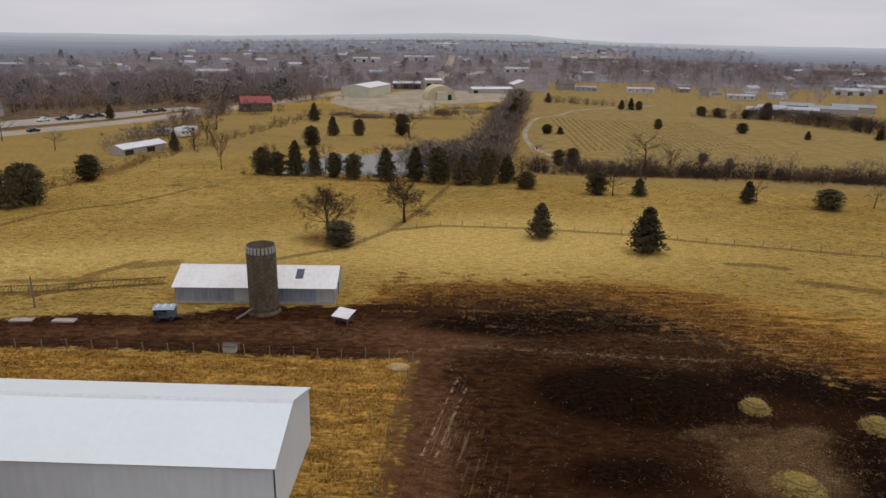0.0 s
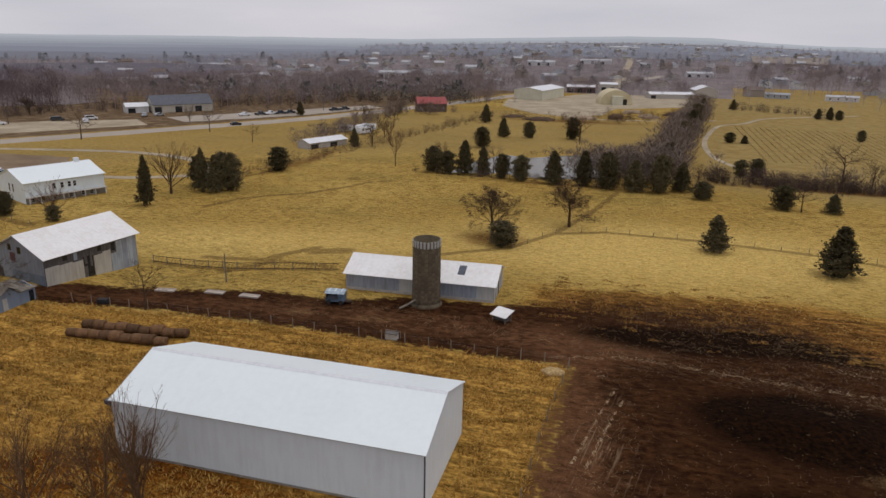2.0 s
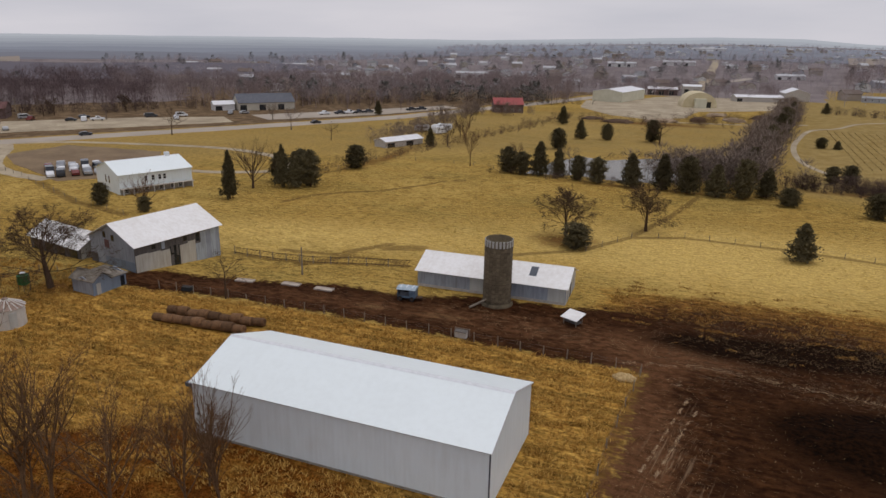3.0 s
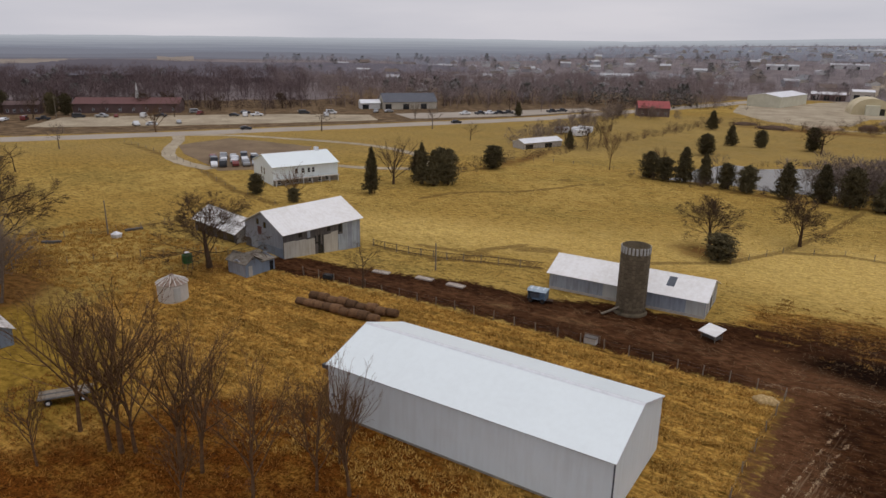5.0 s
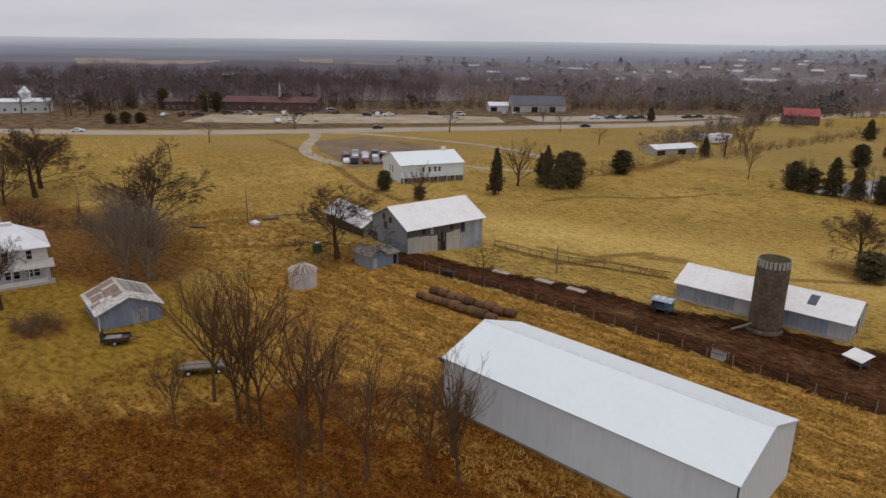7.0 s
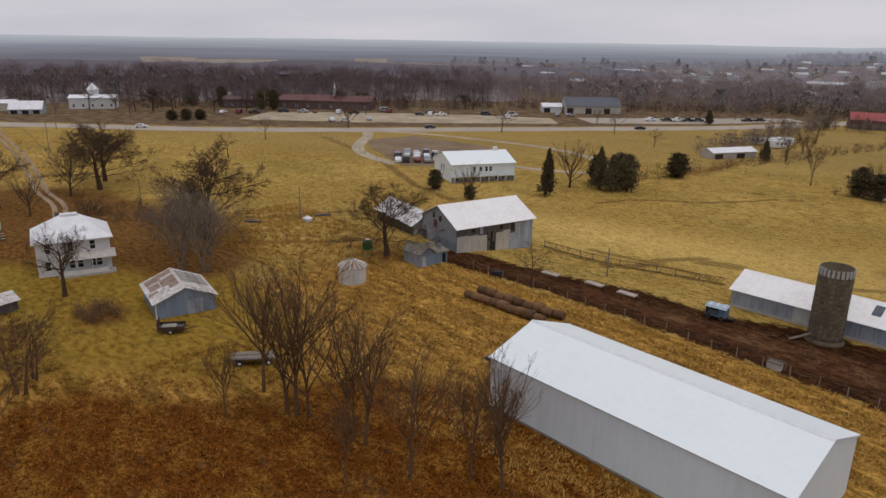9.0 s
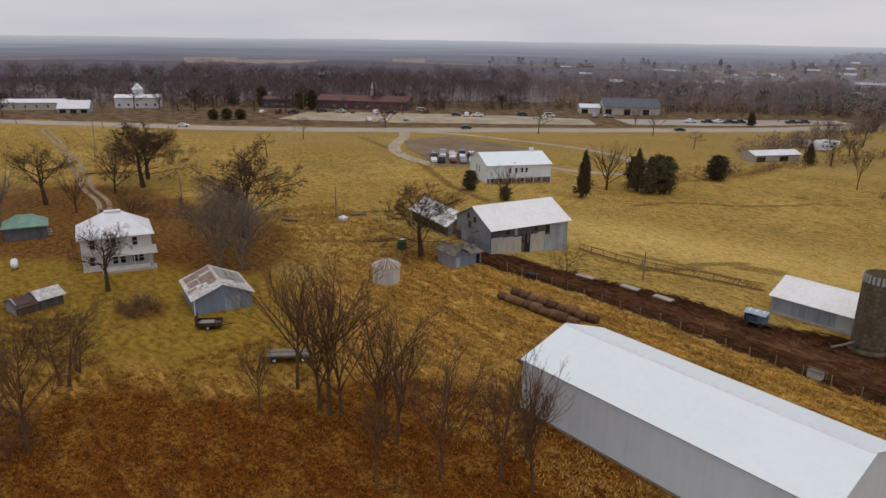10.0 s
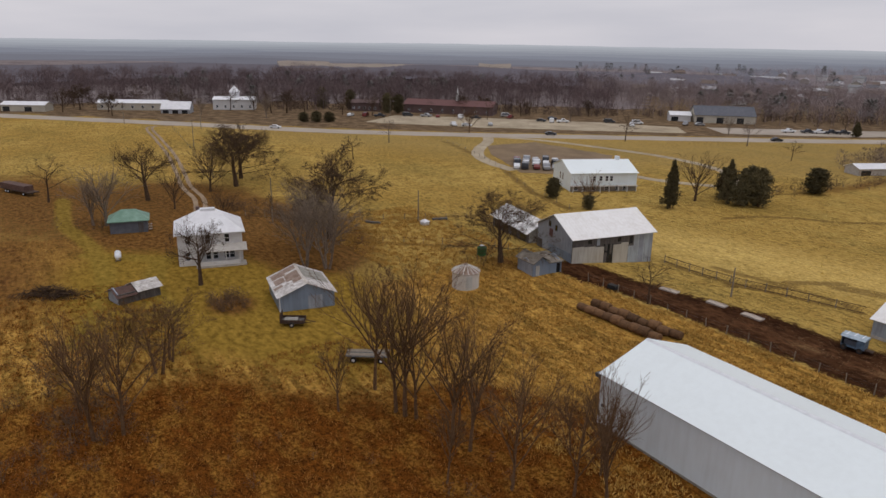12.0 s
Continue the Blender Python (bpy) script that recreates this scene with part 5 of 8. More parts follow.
def cedar_meshes(seed, shape):
    """An evergreen 8 m high: a short trunk and a crown of many small sprays on unequal boughs."""
    rng = random.Random(seed)
    V, F, TV, TF = [], [], [], []
    add_tube(TV, TF, [Vector((0, 0, -0.2)), Vector((0.05, 0, 2.5)), Vector((0, 0.05, 7.0))], 0.22, 0.05, 6)
    boughs = []
    for i in range(64):
        f = ((i + rng.random()) / 64) ** 0.9
        R = {"cone": 2.6 * (1 - f) ** 0.7 + 0.15, "round": 2.55 * math.sqrt(max(0.03, 1 - (2 * f - 0.8) ** 2 / 1.5)), "spruce": 2.4 * (1 - f) ** 0.9 + 0.12}[shape]
        ang = i * 2.4 + rng.uniform(-0.5, 0.5)
        boughs.append((ang, 0.3 + 7.2 * f, R * rng.uniform(0.72, 1.18), rng.uniform(0.10, 0.45)))
    for _ in range(2400):
        ang, z0, R, rise = boughs[rng.randrange(64)]
        g = math.sqrt(rng.uniform(0.03, 1.0))
        a = ang + rng.gauss(0, 0.26)
        spread = 0.30 + 0.25 * g
        c = Vector((R * g * math.cos(a) + rng.gauss(0, spread * 0.34), R * g * math.sin(a) + rng.gauss(0, spread * 0.34), z0 + rise * R * g * 0.8 + rng.gauss(0, 0.24)))
        c.z = max(0.12, c.z)
        out = Vector((math.cos(a), math.sin(a), rng.uniform(0.0, 0.9))).normalized()
        s = rng.uniform(0.16, 0.38)
        for _k in range(2):
            u = (out * 0.6 + Vector((rng.gauss(0, 0.6), rng.gauss(0, 0.6), rng.gauss(0, 0.6)))).normalized()
            side = u.cross(Vector((rng.gauss(0, 1), rng.gauss(0, 1), rng.gauss(0, 1)))).normalized()
            k = len(V)
            for q in (c - u * s * 0.5 - side * s * 0.3, c - u * s * 0.4 + side * s * 0.45, c + u * s + side * s * rng.uniform(-0.3, 0.3)):
                V.append((q.x, q.y, q.z))
            F.append((k, k + 1, k + 2))
    for _ in range(900):
        ang, z0, R, rise = boughs[rng.randrange(64)]
        a, g = ang + rng.gauss(0, 0.5), rng.uniform(0.1, 0.72)
        c = Vector((R * g * math.cos(a), R * g * math.sin(a), max(0.2, z0 + rise * R * g * 0.6 + rng.gauss(0, 0.2))))
        u = Vector((rng.gauss(0, 1), rng.gauss(0, 1), rng.gauss(0, 1))).normalized()
        side = u.cross(Vector((rng.gauss(0, 1), rng.gauss(0, 1), rng.gauss(0, 1)))).normalized()
        s, k = rng.uniform(0.35, 0.6), len(V)
        for q in (c - u * s * 0.6 - side * s * 0.5, c - u * s * 0.5 + side * s * 0.6, c + u * s * 0.8):
            V.append((q.x, q.y, q.z))
        F.append((k, k + 1, k + 2))
    return raw_mesh("trunk", TV, TF, M["bark_red"]), raw_mesh("crown", V, F, M["cedar"])


CEDARS = {k: cedar_meshes(s, sh) for k, s, sh in (("cone_a", 1, "cone"), ("cone_b", 2, "cone"), ("round_a", 3, "round"), ("round_b", 4, "round"), ("spruce_a", 5, "spruce"))}


def cedar(kind, x, y, h, wide=1.0, label="dark green red cedar standing in dry pasture", group="evergreens"):
    t = thing("cedar_tree", x, y, (x * 37 + y * 17) % 360, label, "tree", group)
    t.scale = (h / 5.2 * wide, h / 5.2 * wide, h / 8)
    for nm, me in zip(("trunk", "crown"), CEDARS[kind]):
        ob = new(nm, me)
        ob.parent = t
    return t


for kind, x, y, h, w in (("cone_a", 29.7, 84.9, 6.9, 0.82), ("cone_b", 48.1, 76.8, 8.6, 0.85), ("round_a", 31, 130.9, 4.4, 1.2), ("round_b", 48.2, 126, 5.9, 1.0), ("cone_a", 58.6, 125.2, 4.5, 0.95), ("cone_b", 83.3, 119.7, 5.5, 0.8), ("round_a", 100.4, 115.1, 4.9, 1.35),
                         ("round_b", -84.9, 105.2, 8.6, 0.72), ("round_a", -89.5, 102.5, 7.8, 0.75), ("round_a", -81.7, 128.3, 6.8, 1.0),
                         ("spruce_a", -88.7, 81.3, 11.2, 0.46), ("spruce_a", -85.6, 97.7, 10.6, 0.48), ("cone_a", -82.3, 98.1, 9.0, 0.55), ("round_b", -79.6, 101.0, 9.3, 0.58),
                         ("round_a", -109.9, 64.6, 5.0, 0.85), ("round_b", -97, 63.8, 3.4, 0.9), ("cone_b", -140.4, 259.1, 6.3, 0.75)):
    cedar(kind, x, y, h, w)
for kind, x, y, h, w in (("round_b", -40.6, 142.5, 7.4, 0.78), ("cone_b", -31.3, 142, 9.6, 0.62), ("cone_a", -26.2, 142.6, 8.1, 0.6), ("round_a", -20.2, 140, 6.8, 0.72), ("round_b", -14.9, 138.3, 7.0, 0.75), ("round_b", -36.2, 141.4, 6.5, 0.8), ("cone_a", -5.9, 137, 8.8, 0.75), ("cone_b", 1.9, 137.9, 9.2, 0.68), 
                         ("round_a", 8.1, 134.9, 9.6, 0.66), ("cone_b", 14.8, 134.5, 8.2, 0.8), ("round_a", 21.2, 134.8, 9.9, 0.62), ("cone_a", 26.5, 139, 7.4, 0.8), ("round_b", 24, 165, 9, 0.65), ("cone_a", 27, 190, 9, 0.65), ("round_a", 31, 215, 10, 0.65), ("round_b", 36, 250, 11, 0.65), ("round_a", 40, 285, 11, 0.65), ("cone_a", 46, 330, 10, 0.7)):
    cedar(kind, x, y, h, w, "dark cedar crowded in the row beside the pond")
for kind, x, y, h, w in (("cone_a", -51.6, 266.2, 8.2, 0.72), ("cone_b", -35.3, 222, 7.4, 0.75), ("round_a", -25.5, 223.6, 6.3, 0.8), ("round_b", -9, 226.2, 8.4, 0.75), ("round_a", -37.4, 192.7, 7.2, 0.85), ("round_b", 49.3, 240.7, 4, 1.1), ("cone_a", 54.5, 239.8, 3.2, 1), ("round_a", 100.7, 264, 4.6, 0.8), ("round_a", 48.5, 168.1, 5.3, 0.9), ("round_b", 44, 166, 5.0, 0.85),
                         ("round_b", 91.9, 177.8, 3, 1.2), ("cone_a", 96.8, 168.3, 3.2, 1.0), ("round_a", 134.5, 256.3, 4.4, 1.2), ("cone_b", 154.1, 238.7, 3.6, 0.9), ("round_a", 177.8, 334.5, 7, 0.85), ("cone_a", 67, 386, 6, 0.8), ("cone_b", 104, 352, 5.5, 0.8), ("cone_a", 109, 351, 6.5, 0.75), ("round_a", 113.6, 351.4, 5, 0.85), ("round_a", 140.2, 327, 5, 1.1), ("round_b", 148, 325, 4.5, 1.2), ("round_a", 160, 318, 4.5, 1.1), ("round_b", 168, 314, 4.5, 1.1), ("cone_a", 185, 242, 5, 0.9), ("cone_a", -78.5, 176, 6.7, 0.6)):
    cedar(kind, x, y, h, w, "small dark cedar at the field's edge")
for x, y, h, w in ((-279.5, 68, 4.2, 1.2), (-277, 73, 4.8, 1.1), (-274.5, 78, 4.4, 1.2), (-299, 120, 10, 0.6), (-295, 124, 9.5, 0.65), (-335, 100, 11, 0.6), (-325, 112, 10, 0.65)):
    cedar("round_a" if w > 0.9 else "round_b", x, y, h, w, "dark evergreen beside the highway buildings")
cedar("round_b", -8.1, 76.4, 4.8, 1.25, "dense dark cedar bush under a bare oak", "evergreens")

OAK = "bare spreading oak with dark twisting limbs"
for kind, x, y, h, turn in (("dome_b", -156.6, 1.9, 16.0, 75), ("dome_a", -166, 6, 14.5, 10), ("small_b", 71.2, 168, 11.2, 100), ("small_b", 52, 124.5, 6.5, 30), ("vase_b", -91.1, 93.1, 13.0, 15), ("small_b", -6, 222, 10, 220), ("small_b", 128, 120, 6, 70)):
    tree(kind, x, y, h, turn, OAK, wide=1.25)
tree("dome_a", -102.7, 3.5, 17.6, 250, OAK, wide=1.15)
tree("dome_a", -11.4, 83.6, 10.4, 20, OAK, wide=1.15)
tree("dome_b", 2.5, 93.9, 10.0, 130, OAK, wide=1.1)
tree("dome_b", -73.4, 21.4, 12.4, 60, "bare low-spreading oak beside the coop", wide=1.3)
for kind, x, y, h, turn in (("grey_a", -86.4, -3.9, 14.6, 0), ("grey_b", -88.8, -6.6, 12.6, 90), ("grey_b", -97.5, -3.0, 13.6, 200), ("grey_a", -94, -0.5, 12.4, 260), ("vase_b", -153.5, -5.2, 13.5, 20), ("oak_b", -150.2, -19.8, 14, 140), ("vase_b", -139.2, -16.4, 9.5, 70), ("vase_c", -131, -30.8, 13.2, 130), ("vase_c", -132.5, -33, 10.5, 10), ("small_b", -158, -39, 10.5, 40), ("vase_b", -118, -12, 9, 300), ("vase_a", -97.5, 64.5, 9.0, 120)):
    tree(kind, x, y, h, turn, "bare grey tree with a haze of fine twigs", "bare trees", wide={"vase_c": 1.2, "grey_a": 1.0, "grey_b": 0.95}.get(kind, 1.0))
for kind, x, y, h, turn in (("slender_a", -46.2, -15.8, 13.5, 40), ("fan_a", -41.0, -16.1, 15.5, 0), ("fan_b", -39.8, -15.7, 16.5, 100), ("fan_c", -38.8, -15.0, 14.5, 210), ("fan_b", -33.3, -14.3, 14.0, 80), ("fan_a", -31.5, -13.6, 13.6, 150), ("fan_c", -25.0, -13.8, 12.2, 30), ("fan_a", -19.0, -8.9, 13.0, 300), ("fan_c", -21.7, -9.9, 10.5, 20), ("fan_b", -22.6, -6.0, 7.2, 250), ("slender_b", -28.5, -18.0, 7.5, 320), ("slender_a", -35.8, -12.0, 7.0, 250), ("slender_b", -26.7, -5.7, 6.5, 110), ("fan_c", -24.5, -3.6, 6.2, 15), ("slender_a", -44.0, -21.0, 7.5, 75), ("slender_b", -30.2, -8.5, 6.0, 110)):
    tree(kind, x, y, h * 1.08, turn, "slender bare sapling clump rising from brown weeds", "saplings", wide=1.06)
for kind, x, y, h, turn in (("fan_a", -50.6, -42.5, 14.2, 0), ("fan_b", -50.2, -40.0, 12.2, 60), ("thicket_b", -61.5, -34.6, 9.4, 200), ("thicket_a", -64.0, -33.0, 8.2, 150), ("fan_c", -63.5, -38.5, 9.0, 15), ("fan_b", -57.5, -43.0, 9.5, 190)):
    tree(kind, x, y, h, turn, "bare reddish-brown tree in rank brown weeds", "bare trees", wide=1.15)
for kind, x, y, h, turn in (("vase_b", -357.4, -19.8, 13, 20), ("dome_b", -365.0, -11.6, 13, 80), ("vase_c", -299.6, 58.0, 12, 10), ("dome_a", -316.7, 74.0, 12, 200), ("vase_b", -348.1, 27.9, 12, 140), ("dome_b", -349.4, -1.3, 10, 300), ("vase_b", -333.3, 62.9, 12, 60), ("vase_c", -325.3, 35.3, 9, 240), ("dome_a", -283.1, 154.3, 10.5, 15), ("dome_b", -278.9, 165.1, 9.5, 100), ("vase_b", -316.1, 131.2, 12, 200), ("vase_b", -261.5, 180.8, 10, 45), ("vase_c", -168.6, 212.6, 9, 75), ("dome_b", -247.6, 208.3, 9, 190)):
    tree(kind, x, y, h, turn, "bare brown tree beside the highway buildings")
tree("oak_b", -88.2, -23.6, 10.6, 70, "bare round-headed yard tree before the farmhouse", wide=0.85)
tree("small_b", -49.1, 29.6, 7.0, 40, "small gnarled bare tree at the lane fence")
for x, y, h, k in ((-207, 71.8, 8.5, "small_a"), (-217.6, 114.1, 12.5, "vase_a"), (-173.6, 156.4, 10.5, "small_b"), (-144.3, 190.2, 9.5, "small_a"), (-116, 173, 6.8, "small_b"), (-53.5, 146.9, 12.5, "slender_b"), (-103.8, 248.1, 8, "small_a"), (-84, 232, 9, "small_b"), (-78, 205, 9, "vase_b"), (-86, 190, 7, "small_b"), (-40, 148, 9, "slender_b"), (-24, 147, 8, "small_a"), (-230, 180, 8, "small_a"), (-255, 150, 9, "small_b"), (66, 152, 7.5, "vase_b"), (76, 160, 9, "vase_b"), (112, 117, 6, "small_b"), (86, 121, 6, "small_b"), (90, 172, 6, "small_a"), (-74, 181, 10, "vase_b"), (-69, 186, 10, "slender_b"), (-180, 45, 8, "small_b"), (-369, 15, 12, "small_b"), (-348, 31, 13, "vase_b"), (-319, 67, 13, "small_b"), (-379, -13, 11, "vase_b"), (-333, -2, 10, "small_b"), (-290, 107, 12, "vase_b"), (-308, 80, 12, "small_b"), (-300, 96, 11, "vase_b"), (-336, 52, 12, "small_b"), (-262, 176, 10, "small_b"), (-150, 268, 9, "small_b"), (-100, 290, 8, "vase_b"), (-88, 292, 8, "small_b"), (-99, 240, 9, "vase_b")):
    tree(k, x, y, h, (x * 31) % 360, "small bare roadside tree")


# ---- hedges, brush and distant woods ----
def twig_ball(seed, h, w, n, thick, low=0.12):
    """Fine upright twigs, each a long thin sliver, that together make a leafless crown."""
    rng = np.random.default_rng(seed)
    V, F = [], []
    add_tube(V, F, [Vector((0, 0, -0.4)), Vector((0, 0, h * 0.55))], 0.03 * h * 0.55, 0.012 * h, 3)
    for _ in range(n):
        a, f = rng.uniform(0, 2 * math.pi), rng.uniform(low, 0.9)
        R = w * math.sqrt(max(0.05, 1 - ((f - 0.55) / 0.55) ** 2))
        r0 = R * rng.uniform(0.0, 0.75)
        p = Vector((r0 * math.cos(a), r0 * math.sin(a), h * f))
        d = Vector((math.cos(a) * rng.uniform(0.2, 1), math.sin(a) * rng.uniform(0.2, 1), rng.uniform(0.25, 1.1))).normalized()
        ln = h * rng.uniform(0.10, 0.26)
        s = d.cross(Vector(rng.normal(size=3))).normalized() * thick * rng.uniform(0.6, 1.3)
        k = len(V)
        for q in (p - s, p + s, p + d * ln):
            V.append((q.x, q.y, q.z))
        F.append((k, k + 1, k + 2))
    return np.array(V), F


def bare_crown(seed, n, thick, short, long_):
    """A leafless tree one metre high: a tapered stem, some limbs, and a round head of fine twigs."""
    rng = np.random.default_rng(seed)
    V, F = [], []
    add_tube(V, F, [Vector((0, 0, -0.03)), Vector((0.01, 0, 0.4)), Vector((0, 0.01, 0.75))], 0.016, 0.004, 3)
    wide, lean = rng.uniform(0.30, 0.44), rng.uniform(-0.05, 0.05)

    def sliver(p, d, length, half):
        s = d.cross(Vector(rng.normal(size=3))).normalized() * half
        k = len(V)
        for q in (p - s, p + s, p + d * length):
            V.append((q.x, q.y, q.z))
        F.append((k, k + 1, k + 2))

    for _ in range(9):
        a, tilt = rng.uniform(0, 2 * math.pi), rng.uniform(0.25, 1.1)
        sliver(Vector((0, 0, rng.uniform(0.2, 0.5))), Vector((math.cos(a) * math.sin(tilt), math.sin(a) * math.sin(tilt), math.cos(tilt))), rng.uniform(0.3, 0.45), 0.009)
    for _ in range(n):
        a, u, g = rng.uniform(0, 2 * math.pi), rng.uniform(-0.9, 1), rng.random() ** 0.45
        c = math.sqrt(1 - u * u)
        p = Vector((wide * g * c * math.cos(a) + lean, wide * g * c * math.sin(a), 0.60 + 0.36 * g * u))
        d = (p - Vector((0, 0, 0.28)) + Vector(rng.normal(size=3)) * 0.16).normalized()
        sliver(p, d, rng.uniform(short, long_), thick * rng.uniform(0.6, 1.4))
    return np.array(V), F


def twig_tones(name, dark, light):
    """Bare twigs whose tone drifts from tree to tree and from twig to twig."""
    m, n, l, b = material(name, 1.0, spec=0.0)
    g = n.new("ShaderNodeNewGeometry")
    f = maths(n, l, "ADD", maths(n, l, "MULTIPLY", noise_tex(n, l, coords(n, l, (1, 1, 0.2)), 0.07, 3), 0.75), maths(n, l, "MULTIPLY", g.outputs["Random Per Island"], 0.25))
    l.new(ramp(n, l, f, [(0.34, dark), (0.66, light)]), b.inputs["Base Color"])
    return m


def fir(seed, h, w, n):
    rng = np.random.default_rng(seed)
    V, F = [], []
    for _ in range(n):
        f, a = rng.random() ** 0.8, rng.uniform(0, 2 * math.pi)
        R = w * (1 - f) ** 0.7 * rng.uniform(0.3, 1.05) + 0.1
        c = Vector((R * math.cos(a), R * math.sin(a), h * (0.04 + 0.94 * f)))
        o = Vector((math.cos(a), math.sin(a), 0.5)).normalized() * h * 0.065
        s = Vector((-math.sin(a), math.cos(a), rng.uniform(-0.6, 0.6))) * h * 0.05
        k = len(V)
        for q in (c - s - o * 0.5, c + s - o * 0.5, c + o):
            V.append((q.x, q.y, q.z))
        F.append((k, k + 1, k + 2))
    return np.array(V), F


def scatter(name, templates, places, mat, label, category, seed=1):
    """One mesh of many copies of a few templates; places: x, y, scale."""
    rng = np.random.default_rng(seed)
    allv, allf, base = [], [], 0
    for i, (x, y, s) in enumerate(places):
        tv, tf = templates[i % len(templates)]
        a = rng.uniform(0, 2 * math.pi)
        c, sn = math.cos(a), math.sin(a)
        q = tv * s
        allv.append(np.column_stack((q[:, 0] * c - q[:, 1] * sn + x, q[:, 0] * sn + q[:, 1] * c + y, q[:, 2] + ground_z(x, y))))
        allf.extend([tuple(k + base for k in f) for f in tf])
        base += len(tv)
    me = raw_mesh(name, np.concatenate(allv).tolist(), allf, mat)
    return tagged(new(name, me), label, category, kind="stuff")


def along(line, width, step, smin, smax, seed):
    rng = np.random.default_rng(seed)
    out = []
    for (x0, y0), (x1, y1) in zip(line, line[1:]):
        ln = math.hypot(x1 - x0, y1 - y0)
        for i in range(max(1, int(ln / step))):
            f = rng.random()
            out.append((x0 + (x1 - x0) * f + rng.normal() * width, y0 + (y1 - y0) * f + rng.normal() * width, rng.uniform(smin, smax)))
    return out


M["hedge_twig"] = twig_tones("dark_hedge_twigs", (0.050, 0.034, 0.030), (0.125, 0.088, 0.074))
NEAR_TWIGS = [twig_ball(s, 1.0, 0.42, 130, 0.011) for s in range(3)]
BRUSH = [twig_ball(s + 20, 1.0, 0.75, 110, 0.012, 0.02) for s in range(3)]
WOOD_TREES = [bare_crown(s + 40, 150, 0.0052, 0.10, 0.22) for s in range(6)]
FAR_TREES = [bare_crown(s + 50, 60, 0.012, 0.12, 0.26) for s in range(4)]
FIRS = [fir(s + 60, 1.0, 0.30, 150) for s in range(3)]
scatter("woodland_strip", NEAR_TWIGS, along([(14, 138), (21, 150), (26, 200), (33, 250), (41, 310), (50, 380)], 3.2, 1.2, 7, 10.5, 2) + along([(6, 148), (20, 158)], 6, 0.22, 6, 9.5, 3), M["strip_twig"], "dense strip of bare grey trees between fields", "woods")
scatter("brush_hedge", BRUSH, along([(30, 156), (52, 154), (75, 153), (94, 154), (130, 147), (190, 128)], 2.8, 0.24, 1.6, 4.6, 4) + along([(48, 154), (94, 154), (130, 147), (190, 128)], 1.6, 0.35, 1.6, 3.0, 45), M["hedge_twig"], "tangled brown hedge along the field edge", "hedge")
scatter("hedge_trees", WOOD_TREES, along([(58, 156), (100, 157), (130, 151), (190, 133)], 2.5, 2.6, 4.5, 7.5, 44), M["strip_twig"], "thin bare trees standing in the field hedge", "woods")
scatter("brush_fence_row", BRUSH, along([(-86, 118), (-83, 144), (-80, 165), (-75, 182), (-72, 200), (-64, 243), (-52, 300)], 2.2, 1.1, 1.2, 3.6, 5), M["shrub"], "scrubby brown fence row", "hedge")
scatter("pond_brush", BRUSH, along([(-44, 142), (-20, 140), (10, 137), (28, 140)], 1.6, 0.7, 1.0, 2.6, 6) + along([(-20, 178), (-8, 190), (10, 200)], 1.5, 1.2, 0.8, 2, 7), M["hedge_twig"], "brown brush along the pond bank", "brush")
def arc(b0, b1, r0, r1, step):
    """A line of points at a bearing and a distance from the yard, for the edge of the woods."""
    n_ = max(2, int(abs(b1 - b0) / step))
    return [(13 + (r0 + (r1 - r0) * k / n_) * math.sin(radians(b0 + (b1 - b0) * k / n_)), -45 + (r0 + (r1 - r0) * k / n_) * math.cos(radians(b0 + (b1 - b0) * k / n_))) for k in range(n_ + 1)]


scatter("woods_edge_brush", BRUSH, along(arc(-98, -72, 408, 404, 2), 6, 1.0, 3, 7, 51) + along(arc(-72, -46, 372, 366, 2), 6, 1.0, 3, 7, 52) + along(arc(-46, -26, 372, 400, 2), 6, 1.2, 3, 6, 53) + along(arc(-26, -11, 410, 424, 2), 6, 1.2, 2.5, 5.5, 54), M["hedge_twig"], "tangled brown brush along the edge of the woods", "brush", 55)
scatter("garden_brush", BRUSH, [(-78 + 2.2 * math.cos(i * 1.9), -22.5 + 1.9 * math.sin(i * 2.7), 1.5 + 0.9 * ((i * 7) % 5) / 5) for i in range(26)] + along([(-136, -6), (-126, 0), (-118, 3)], 1.8, 0.4, 1.2, 2.4, 8) + along([(-132, -35), (-128, -28)], 2.0, 0.5, 1.0, 2.4, 81), M["shrub"], "rusty brown brush beside the garage", "brush")
scatter("sapling_brush", BRUSH, along([(-62, -38), (-44, -42), (-36, -22), (-16, -10)], 4.0, 2.2, 0.7, 1.7, 9), M["shrub"], "low brown saplings among weeds", "brush")
scatter("thicket_brush", BRUSH, along([(-68, -38), (-58, -42), (-46, -46)], 3.5, 0.30, 1.0, 2.6, 17), M["shrub"], "rusty brush under the bare trees", "brush")
scatter("house_thicket", NEAR_TWIGS, along([(-99, 172), (-97, 196), (-98, 225), (-99, 255), (-101, 284)], 2.2, 1.5, 3.5, 7.0, 18) + along([(-104, 288), (-92, 286), (-78, 292)], 2.5, 0.7, 3.5, 7.5, 19), M["strip_twig"], "bare purple-grey thicket along the fence row", "brush")


